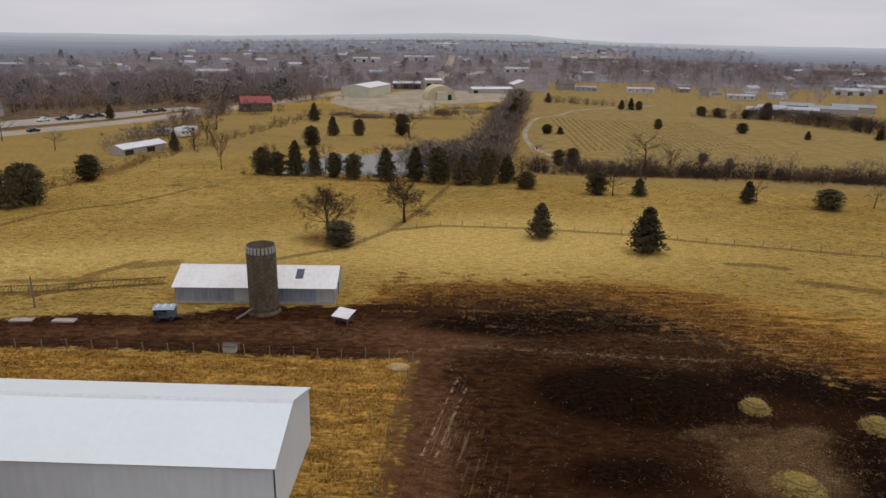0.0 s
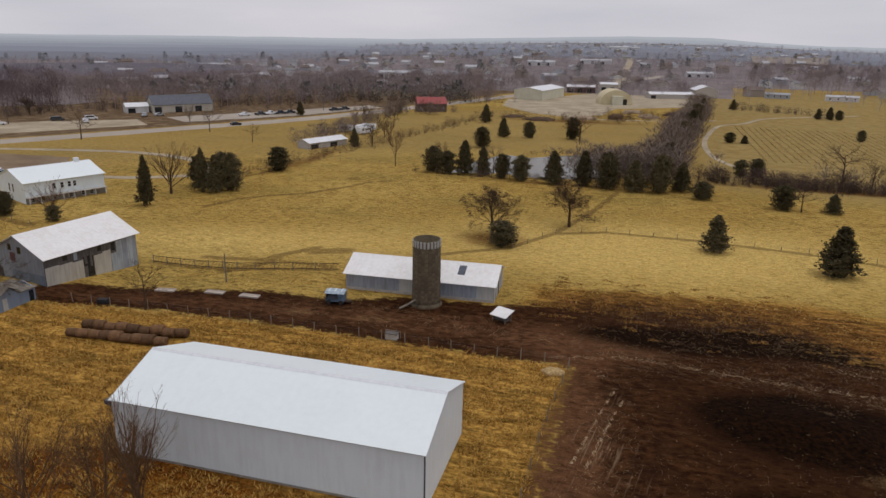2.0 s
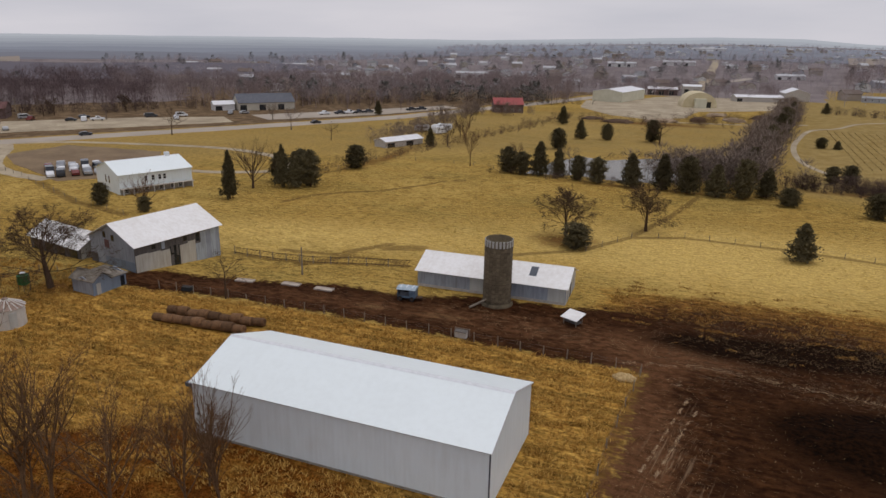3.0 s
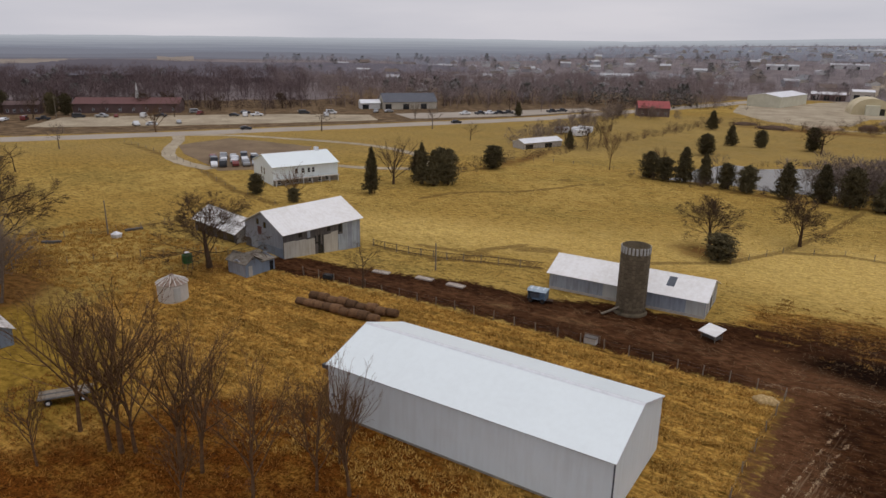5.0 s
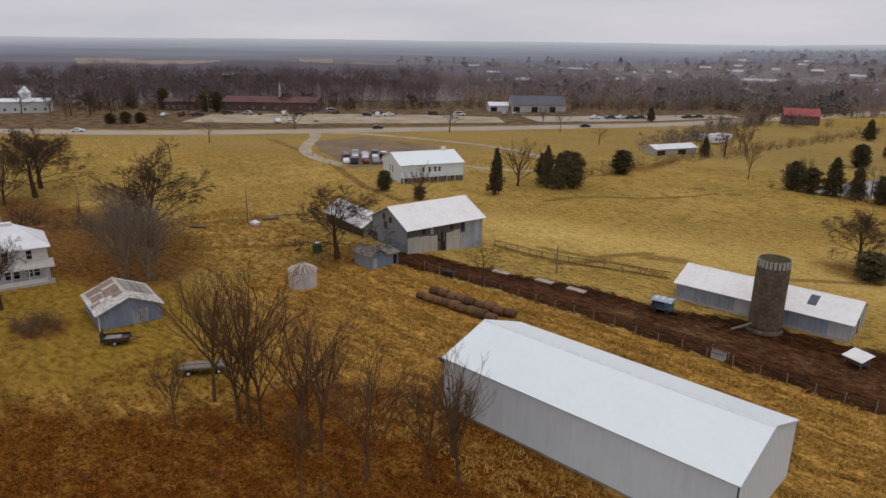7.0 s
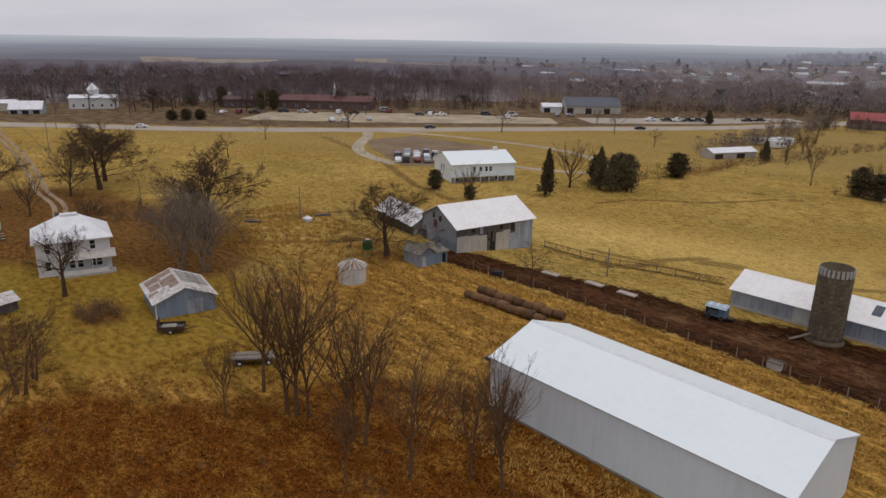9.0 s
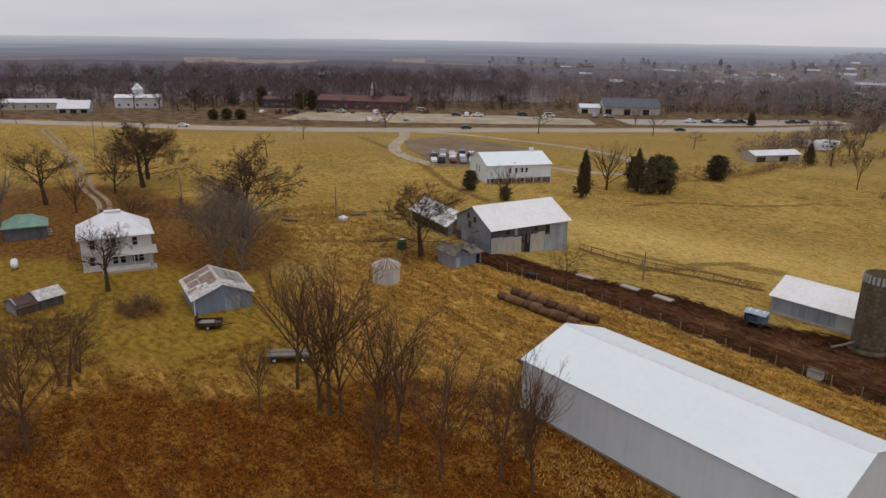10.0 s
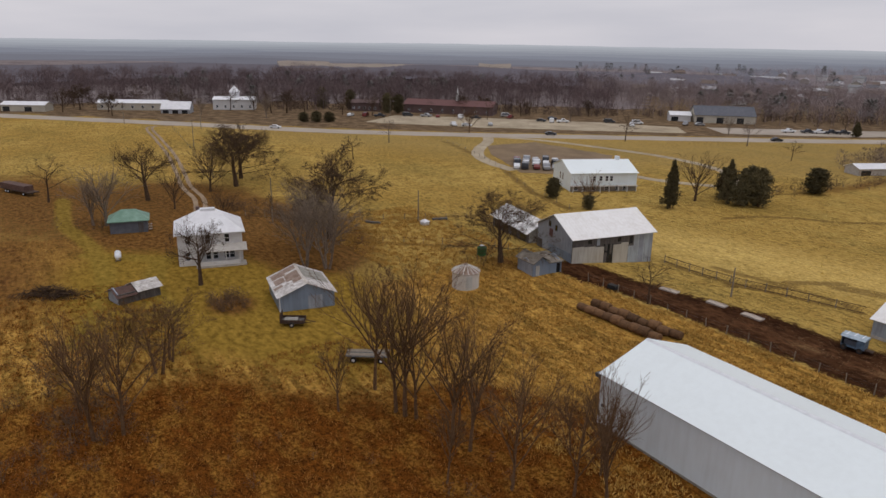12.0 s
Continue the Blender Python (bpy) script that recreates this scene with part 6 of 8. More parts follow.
# ---- water ----
m, n, l, b = material("pond_water", 0.22, spec=0.3)
b.inputs["Base Color"].default_value = (0.125, 0.105, 0.075, 1)
bump(n, l, b, noise_tex(n, l, coords(n, l), 1.2, 4), 0.05, 0.05)
M["water"] = m
patch("water", [(-36, 143), (-34, 160), (-27, 180), (-18, 176), (-6, 186), (6, 196), (13, 190), (10, 165), (8, 148), (-8, 143), (-22, 146)], M["water"], "small grey farm pond", 0.03, "pond")

# ---- backdrop: wooded ridges in winter haze, the farthest palest ----
SKYLINE = ((-112, -84, -64, -50, -33, -18, -10, -1, 5, 8, 12, 20, 34, 56), (-0.50, -0.48, -0.38, -0.28, -0.22, -0.16, 0.08, 0.36, 0.34, 0.10, -0.10, -0.18, -0.12, -0.10))
RIDGES = (560, 800, 1120, 1340, 1600, 1900, 2250, 2650, 3100, 3650, 4300)
for i in range(1, len(RIDGES)):
    r0, r1 = RIDGES[i - 1], RIDGES[i]
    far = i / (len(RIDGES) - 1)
    m, n, l, b = material("hazed_wood_ridge_%d" % i, 1.0, spec=0.0)
    v = coords(n, l)
    c = ramp(n, l, maths(n, l, "ADD", maths(n, l, "MULTIPLY", noise_tex(n, l, v, 0.010, 5), 0.55), maths(n, l, "MULTIPLY", noise_tex(n, l, v, 0.09, 6, 0.75), 0.45)), [(0.38, (0.070, 0.052, 0.056)), (0.64, (0.150, 0.115, 0.116))])
    l.new(c, b.inputs["Base Color"])
    # haze is a blue-grey glow mixed into the ridge, stronger farther out
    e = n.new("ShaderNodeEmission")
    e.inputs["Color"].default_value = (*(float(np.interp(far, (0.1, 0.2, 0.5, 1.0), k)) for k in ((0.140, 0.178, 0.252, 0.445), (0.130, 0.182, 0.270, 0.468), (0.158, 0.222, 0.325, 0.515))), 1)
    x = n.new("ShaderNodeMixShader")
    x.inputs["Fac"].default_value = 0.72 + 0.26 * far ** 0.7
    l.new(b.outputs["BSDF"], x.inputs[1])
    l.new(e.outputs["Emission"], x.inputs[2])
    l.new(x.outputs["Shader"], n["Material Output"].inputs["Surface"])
    V, F, N = [], [], 700
    for k in range(N + 1):
        bear = -112 + 168 * k / N
        s, c_ = math.sin(radians(bear)), math.cos(radians(bear))
        top = float(np.interp(bear, *SKYLINE))
        lift = -2.1 + (top + 2.1) * ((i - 1) / (len(RIDGES) - 2)) ** 0.72
        lift += (0.30 - 0.27 * far) * noise.noise((s * 6 + i * 7, c_ * 6, 0.5)) + 0.03 * noise.noise((s * 30, c_ * 30, i)) + (0.035 - 0.025 * far) * noise.noise((s * 260, c_ * 260, i))
        crest = 36 + r1 * math.tan(radians(lift))
        if r1 < 1300 and bear > -34:
            crest = crest + (-9 - crest) * smooth_step(-34, -24, bear)
        foot = min(36 + r0 * math.tan(radians(lift - 0.9)), crest - 2)
        if 1300 < r1 < 2300 and -26 < bear < 26:
            crest = max(crest, ground_z(13 + r1 * s, -45 + r1 * c_) + 1)
            foot = max(foot, ground_z(13 + r0 * s, -45 + r0 * c_) + 1)
        for rr, z in ((r0, foot), (0.5 * (r0 + r1), crest * 0.55 + 0.45 * foot), (0.2 * r0 + 0.8 * r1, crest * 0.87 + 0.13 * foot), (r1, crest), (r1 * 1.05, -9)):
            V.append((13 + rr * s, -45 + rr * c_, z))
        if k:
            p, q = (k - 1) * 5, k * 5
            F.extend([(p + j, q + j, q + j + 1, p + j + 1) for j in range(4)])
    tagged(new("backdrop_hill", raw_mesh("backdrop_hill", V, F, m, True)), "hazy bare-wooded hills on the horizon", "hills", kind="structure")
M["pale_field"] = mottled("pale_tan_field", (0.20, 0.165, 0.135), (0.29, 0.240, 0.195), 0.03, 0.95, fine=0.2)


# ---- town and woods ----
def polar(bear, r):
    return 13 + r * math.sin(radians(bear)), -45 + r * math.cos(radians(bear))


for a0, a1, r0, r1, z0, z1 in ((-70.4, -66.7, 690, 850, 4, 8.8), (-66.5, -60.2, 690, 800, 4, 8.5), (-54.8, -52.2, 800, 900, 5, 8.0), (8, 13, 1050, 1250, 12, 17), (26, 34, 900, 960, 9.5, 12)):
    front = [polar(a0 + (a1 - a0) * k / 7, r0 * (1 + 0.022 * noise.noise((a0 + k * 1.7, 0, 1)))) for k in range(8)]
    back = [polar(a1 + (a0 - a1) * k / 7 + 0.9 * noise.noise((k * 0.7, a0, 3)), r1 * (1 + 0.06 * noise.noise((a0 + k * 1.3, 2, 5)))) for k in range(8)]
    bm = bmesh.new()
    bm.faces.new([bm.verts.new((x, y, z0)) for x, y in front] + [bm.verts.new((x, y, z1)) for x, y in back])
    ex = bmesh.ops.extrude_face_region(bm, geom=list(bm.faces))
    bmesh.ops.translate(bm, vec=(0, 0, -6), verts=[g for g in ex["geom"] if isinstance(g, bmesh.types.BMVert)])
    tagged(new("ground_field", mesh_of("ground_field", bm, M["pale_field"])), "pale tan field among distant woods", "field", kind="structure")
strip("road_hill_street", [polar(-1.9, 560), polar(-1.5, 640), polar(-1.1, 760), polar(-0.9, 900), polar(-0.7, 1100), polar(-0.6, 1400), polar(-0.5, 1800), polar(-0.4, 2250)], 9, M["gravel"], "straight pale street climbing the hill through town", 0.5)


def town_house(kind):
    rng = random.Random(kind)
    L, W = rng.uniform(8.5, 14), rng.uniform(6.5, 8.5)
    E_, R_ = rng.choice((2.7, 3.0, 4.8)), rng.uniform(1.4, 2.3)
    bm = bmesh.new()
    prism(bm, [(-W / 2, -0.3), (W / 2, -0.3), (W / 2, E_), (0, E_ + R_), (-W / 2, E_)], "x", -L / 2, L / 2)
    wall = mesh_of("wall", bm, TOWN_WALLS[(0, 0, 1, 4, 0, 2, 1)[kind % 7]])
    bm = bmesh.new()
    for sg in (-1, 1):
        slab(bm, (sg * (W / 2 + 0.5), E_ - 0.3), (0, E_ + R_ + 0.05), -L / 2 - 0.5, L / 2 + 0.5, 0.18)
    roof = mesh_of("roof", bm, TOWN_ROOFS[(2, 0, 1, 4, 2, 1, 0)[(kind * 3 + kind // 4) % 7]])
    bm = bmesh.new()
    box(bm, L * 0.2, L * 0.2 + 0.7, 0.6, 1.3, E_ + R_ * 0.5, E_ + R_ + 0.9)
    return wall, roof, mesh_of("chimney", bm, M["brick"])


HOUSES = [town_house(k) for k in range(14)]
rng = random.Random(5)
placed = []
for x, y, a, L, W, h in ((*polar(-31.6, 600), 66, 38, 14, 4.2), (*polar(-36.9, 760), 52, 22, 14, 4), (*polar(-34.0, 800), 55, 34, 16, 4), (*polar(-38.6, 720), 50, 14, 10, 3.6), (*polar(-8.6, 900), 10, 34, 16, 5), (*polar(-4.5, 960), 5, 40, 18, 5), (*polar(3.6, 760), 12, 26, 10, 4), (*polar(-2.4, 1500), 2, 60, 20, 6), (*polar(-20.5, 640), 30, 30, 12, 5), (*polar(29, 640), -16, 40, 14, 5), (*polar(27.6, 610), -16, 24, 12, 4)):
    shed_building("town_store", x, y, a, L, W, h, h + 1.4, TOWN_WALLS[0], TOWN_ROOFS[2], "long pale commercial building in the town", "store", 3, ground_z(x, y) - 0.3)
    placed.append((x, y))
    placed.append((x + 0.6 * L * math.cos(radians(a)), y + 0.6 * L * math.sin(radians(a))))
count = 0
while count < 290:
    bear = rng.uniform(-42, 33)
    middle = math.exp(-((bear - 0) / 16) ** 2)
    r = 455 + (420 + 1150 * middle) * rng.random() ** 0.75
    if bear > 7 and r < 545 or -12 < bear <= 7 and r < 510 or bear <= -12 and r < 420 + 1.5 * (bear + 47):
        continue
    if rng.random() > (0.35 if bear < -30 else 1.0 if bear < 12 else 0.6):
        continue
    x, y = polar(bear, r)
    if any((x - a) ** 2 + (y - c) ** 2 < 230 for a, c in placed):
        continue
    placed.append((x, y))
    count += 1
    k = rng.randrange(14)
    t = thing("town_house", x, y, rng.choice((20, 110, 25, 115, 65)) + rng.uniform(-8, 8), ("white", "white", "cream", "grey", "white", "tan", "cream")[k % 7] + " small town house among bare trees", "house", "town houses")
    for nm, me in zip(("wall", "roof", "chimney"), HOUSES[k]):
        ob = new(nm, me)
        ob.parent = t


def sector(seed, count, b0, b1, r0, r1, smin, smax, power=0.7, keep=6):
    rg = random.Random(seed)
    out = []
    while len(out) < count:
        x, y = polar(rg.uniform(b0, b1), r0 + (r1 - r0) * rg.random() ** power)
        if all((x - a) ** 2 + (y - c) ** 2 > keep * keep for a, c in placed):
            out.append((x, y, rg.uniform(smin, smax)))
    return out


# haze is painted into these tones: paler and greyer with distance, dark twigs excepted
M["hazed_twig"] = twig_tones("hazed_town_twigs", (0.265, 0.232, 0.245), (0.440, 0.395, 0.405))
M["hazed_twig_pale"] = twig_tones("hazed_hill_twigs", (0.330, 0.305, 0.325), (0.480, 0.450, 0.475))
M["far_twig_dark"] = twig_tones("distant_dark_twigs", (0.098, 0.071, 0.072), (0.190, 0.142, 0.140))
M["hazed_twig_mid"] = twig_tones("hazed_edge_twigs", (0.170, 0.130, 0.124), (0.310, 0.248, 0.236))
M["hazed_fir"] = mottled("hazed_fir_needles", (0.105, 0.102, 0.096), (0.200, 0.192, 0.180), 0.05, 1.0, fine=0.4, bumps=0.0, spec=0.0)
scatter("town_trees", WOOD_TREES, sector(1, 1250, -47, 34, 480, 980, 6, 11, 0.8), M["hazed_twig"], "bare winter trees among the houses of the town", "woods", 2)
scatter("hill_trees", FAR_TREES, sector(21, 900, -22, 22, 950, 2000, 7, 12, 0.8) + sector(26, 420, -34, 34, 900, 1180, 7, 12), M["hazed_twig_pale"], "bare trees on the hill of the town", "woods", 22)
scatter("town_trees_near", WOOD_TREES, sector(8, 460, -46, -24, 362, 580, 8, 13) + sector(9, 320, -24, -11, 405, 600, 8, 13) + sector(19, 130, -11, 4, 500, 600, 6, 11), M["hazed_twig_mid"], "bare winter trees along the edge of town", "woods", 4)
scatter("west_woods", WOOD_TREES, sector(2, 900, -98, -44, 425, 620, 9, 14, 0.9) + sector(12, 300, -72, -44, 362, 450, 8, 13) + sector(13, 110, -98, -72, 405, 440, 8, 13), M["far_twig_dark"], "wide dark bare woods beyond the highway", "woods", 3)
scatter("east_woods", WOOD_TREES, sector(3, 420, 8, 34, 580, 950, 9, 14), M["hazed_twig_mid"], "bare woods beyond the far fields", "woods", 5)
scatter("works_brush", BRUSH, along([(-52, 292), (-20, 284), (10, 300), (44, 335)], 6, 1.2, 1.5, 4, 12) + along([(0, 300), (35, 330)], 10, 0.8, 1.5, 5, 13), M["shrub"], "brown scrub round the works yard", "brush")
scatter("field_edge_trees", WOOD_TREES, sector(71, 70, -71, -66.2, 655, 690, 7, 11) + sector(72, 90, -66.6, -59.8, 650, 685, 5, 8) + sector(73, 30, -55.5, -52, 770, 800, 6, 9) + sector(74, 12, -69.6, -67.8, 745, 775, 8, 11), M["hazed_twig_mid"], "bare trees along the edge of a distant field", "woods", 75)
scatter("town_evergreens", FIRS, sector(4, 34, -27, -13, 400, 450, 8, 13) + sector(25, 16, -38, -26, 400, 470, 8, 12) + sector(5, 130, -47, 33, 520, 1200, 7, 12) + sector(6, 60, -80, -52, 400, 560, 7, 12), M["hazed_fir"], "dark evergreens standing among the houses", "woods", 6)
scatter("east_hedge", BRUSH, along([(66, 392), (88, 380), (111, 368)], 2.0, 1.0, 2, 5, 14) + along([(136, 320), (158, 313), (172, 316)], 2, 0.8, 2, 5.5, 15), M["hedge_twig"], "brown hedges between the far fields", "hedge", 7)
scatter("shop_tree_belt", WOOD_TREES + BRUSH * 2, along([(166, 322), (178, 305), (188, 285), (199, 262), (214, 236)], 5, 0.36, 4.2, 7.0, 16), M["hedge_twig"], "dark belt of bare trees before the workshops", "woods", 17)

# dirt and rubble mounds round the works
for i, (x, y, r, h) in enumerate(((-30, 287, 7, 1.6), (-12, 300, 9, 1.4), (4, 312, 6, 2.0), (20, 322, 8, 1.6), (34, 334, 7, 2.2), (44, 352, 6, 1.8), (-44, 296, 6, 1.2), (12, 345, 9, 1.2))):
    bm = bmesh.new()
    bmesh.ops.create_icosphere(bm, subdivisions=3, radius=1)
    for v_ in bm.verts:
        k = 1 + 0.3 * noise.noise(v_.co * 1.9 + Vector((i * 3, 0, 0)))
        v_.co = Vector((v_.co.x * r * k, v_.co.y * r * 0.6 * k, max(-0.1, v_.co.z * h * k)))
    t = thing("dirt_mound", x, y, i * 37, "low brown dirt mound at the works yard", "mound", "dirt mounds")
    part("dirt", bm, M["dirt_track"] if i % 2 else M["dark_dirt"], t, smooth=True)


# ---- fences ----
def fence(name, line, step, h, label, wires=2, lean=0.05, r=0.06, rails=False, seed=1):
    """Posts along a line with wires or rails strung between them."""
    rg = random.Random(seed)
    x0, y0 = line[0]
    t = thing(name, x0, y0, 0, label, "fence")
    z00 = ground_z(x0, y0)
    posts = []
    for (ax, ay), (bx, by) in zip(line, line[1:]):
        n_ = max(1, round(math.hypot(bx - ax, by - ay) / step))
        posts += [(ax + (bx - ax) * i / n_, ay + (by - ay) * i / n_) for i in range(n_)]
    posts.append(line[-1])
    bm = bmesh.new()
    tube(bm, [(0, 0, -0.3), (0.01, 0, h * 0.6), (0, 0.01, h)], [r, r * 0.95, r * 0.85], 6)
    me = mesh_of("post", bm, M["wood_post"])
    tops = []
    for x, y in posts:
        ob = new("post", me)
        ob.parent = t
        k = rg.uniform(0.85, 1.15)
        ob.matrix_basis = pose(x - x0, y - y0, ground_z(x, y) - z00, rg.uniform(-4, 4), rg.uniform(-4, 4), rg.uniform(0, 360)) @ Matrix.Diagonal((1, 1, k, 1))
        tops.append((x - x0, y - y0, ground_z(x, y) - z00))
    for w in range(wires):
        z = h * (0.92 - 0.3 * w)
        if rails:
            for p, q in zip(tops, tops[1:]):
                bm = bmesh.new()
                tube(bm, [(p[0], p[1], p[2] + z + rg.uniform(-0.04, 0.04)), (q[0], q[1], q[2] + z + rg.uniform(-0.04, 0.04))], [0.045, 0.045], 4)
                part("rail", bm, M["old_wood"], t)
        else:
            bm = bmesh.new()
            tube(bm, [(p[0], p[1], p[2] + z) for p in tops], [0.006] * len(tops), 3)
            part("wire", bm, M["steel"], t)
    return t


fence("lane_fence", [(-60, 28.4), (-49, 30.0), (-33.4, 30.4), (-8.6, 30.1), (8.6, 30.0)], 3.05, 1.25, "old wire fence with grey posts along the lane", seed=2)
fence("yard_fence", [(8.6, 29.0), (8.0, 21.5), (7.4, 12.7), (7.2, 4), (7.0, -8)], 3.6, 1.2, "old wire fence between grass and mud", seed=3)
def slant_fence(line, label):
    """Feeding fence: posts and two rails with slanting bars between them."""
    x0, y0 = line[0]
    t = thing("feeding_fence", x0, y0, 0, label, "fence")
    z00 = ground_z(x0, y0)
    for (ax, ay), (bx, by) in zip(line, line[1:]):
        ln = math.hypot(bx - ax, by - ay)
        d = Vector(((bx - ax) / ln, (by - ay) / ln, 0))
        for k in range(max(1, round(ln / 3))):
            f = k / max(1, round(ln / 3))
            p = Vector((ax + (bx - ax) * f - x0, ay + (by - ay) * f - y0, ground_z(ax + (bx - ax) * f, ay + (by - ay) * f) - z00))
            bm = bmesh.new()
            tube(bm, [p + Vector((0, 0, -0.3)), p + Vector((0, 0, 1.45))], [0.08, 0.07], 6)
            part("post", bm, M["wood_post"], t)
        ends = [Vector((q[0] - x0, q[1] - y0, ground_z(*q) - z00)) for q in ((ax, ay), (bx, by))]
        for h in (0.28, 1.25):
            bm = bmesh.new()
            tube(bm, [e + Vector((0, 0, h)) for e in ends], [0.045, 0.045], 5)
            part("rail", bm, M["iron"], t)
        n_ = int(ln / 0.62)
        for k in range(n_):
            p = ends[0].lerp(ends[1], (k + 0.2) / n_)
            bm = bmesh.new()
            tube(bm, [p + Vector((0, 0, 0.28)), p + d * 0.25 + Vector((0, 0, 0.9)), p + d * 0.7 + Vector((0, 0, 1.25))], [0.026, 0.026, 0.026], 4)
            part("bar", bm, M["iron"], t)


slant_fence([(-63, 49.6), (-55, 49.5), (-46.8, 49.2), (-38, 51.5), (-30.9, 53.4)], "rusty slant-bar feeding fence above the muddy lane")
fence("north_fence", [(-6, 75), (0.5, 87.5), (10, 92), (28, 91.5), (46.3, 88.8), (61.6, 84.1), (91.2, 77.6)], 5.0, 1.1, "wire fence across the pasture", seed=5)
fence("corral_fence", [(-100, 4.6), (-93, 14), (-83.4, 24.6), (-78, 26.5), (-72.1, 26.5)], 3.4, 1.2, "weathered corral fence near the coop", seed=6)
fence("far_corral_fence", [(-129, -8.3), (-111.5, 14.6), (-103.5, 35), (-96, 44)], 4.2, 1.2, "low fence beyond the corral", seed=7)
fence("lodge_fence", [(-205, 93), (-182, 88), (-152.5, 79.0), (-135, 71), (-117.2, 64.4), (-99, 60)], 5.5, 1.2, "wire fence below the lodge", seed=8)
fence("drive_fence", [(-276, 12), (-216, 5.5), (-175, -1.5)], 7, 1.3, "wire fence beside the farm drive", seed=9)
fence("hedge_fence", [(-86, 118), (-83, 144), (-66, 150), (-46, 146)], 6, 1.2, "wire fence along the hedge row", seed=10)
# corner bundle of old straw by the fence corner
t = thing("straw_heap", 7.0, 27.6, 10, "small heap of pale straw at the fence corner", "straw")
bm = bmesh.new()
bmesh.ops.create_icosphere(bm, subdivisions=3, radius=1)
for v_ in bm.verts:
    k = 1 + 0.28 * noise.noise(v_.co * 2.3)
    v_.co = Vector((v_.co.x * 1.3 * k, v_.co.y * 0.8 * k, max(-0.1, v_.co.z * 0.7 * k)))
part("straw", bm, M["straw_pale"], t, smooth=True)


# ---- poles ----
def pole(x, y, h, arm=True, label="weathered wooden utility pole"):
    t = thing("utility_pole", x, y, 20, label, "pole", "poles")
    bm = bmesh.new()
    tube(bm, [(0, 0, -0.3), (0, 0, h)], [0.14, 0.09], 8)
    part("shaft", bm, M["wood_post"], t)
    if arm:
        bm = bmesh.new()
        box(bm, -0.8, 0.8, -0.05, 0.05, h - 0.6, h - 0.46)
        part("crossarm", bm, M["wood_post"], t)


for x, y, h, arm in ((-45.2, 43.4, 4.6, False), (-105.4, 24.3, 6.5, False), (-119.3, -1.7, 9.0, False), (-171, 0, 9, True), (-225, 8, 9, True), (-286.7, 115, 9.5, True), (-258, 160, 9, True), (-300, -2, 9, True), (-272, 22, 6, False)):
    pole(x, y, h, arm)

# ---- hay ----
bm = bmesh.new()
n_s = 22
prof = [(0.02, -0.72), (0.6, -0.74), (0.74, -0.66), (0.77, -0.3), (0.76, 0.1), (0.77, 0.5), (0.73, 0.68), (0.6, 0.74), (0.02, 0.72)]
rows_ = [[bm.verts.new((r * (1 + 0.03 * noise.noise((k, r, a_))) * math.cos(2 * math.pi * k / n_s), a_, 0.74 + r * math.sin(2 * math.pi * k / n_s) * (1 if math.sin(2 * math.pi * k / n_s) > 0 else 0.94))) for k in range(n_s)] for r, a_ in prof]
for p, q in zip(rows_, rows_[1:]):
    for k in range(n_s):
        bm.faces.new((p[k], p[(k + 1) % n_s], q[(k + 1) % n_s], q[k]))
bale_mesh = mesh_of("bale", bm, M["hay"], True)
rg = random.Random(4)
for (x0, y0), (x1, y1), cnt in (((-52.6, 19.6), (-39.2, 20.7), 9), ((-52.4, 22.0), (-38.2, 23.5), 9)):
    for i in range(cnt):
        f = (i + 0.5) / cnt
        ob = new("hay_bale", bale_mesh)
        x, y = x0 + (x1 - x0) * f, y0 + (y1 - y0) * f + rg.uniform(-0.17, 0.17)
        ob.matrix_basis = pose(x, y, ground_z(x, y) - 0.03, rg.uniform(0, 3), 0, math.degrees(math.atan2(y1 - y0, x1 - x0)) - 90 + rg.uniform(-4, 4)) @ Matrix.Diagonal((0.88 + rg.uniform(-0.08, 0.1), 1.04, 0.84 + rg.uniform(-0.16, 0.06), 1))
        tagged(ob, "weathered brown round hay bale in a row on grass", "hay bale", "hay bales")


def island(name, stops):
    """A tone of its own for every blade or strand."""
    m, n, l, b = material(name, 1.0, spec=0.02)
    g = n.new("ShaderNodeNewGeometry")
    l.new(ramp(n, l, g.outputs["Random Per Island"], stops), b.inputs["Base Color"])
    return m


M["hay_strands"] = island("yellow_hay_strands", [(0.0, (0.15, 0.09, 0.022)), (0.5, (0.38, 0.26, 0.07)), (1.0, (0.60, 0.46, 0.17))])


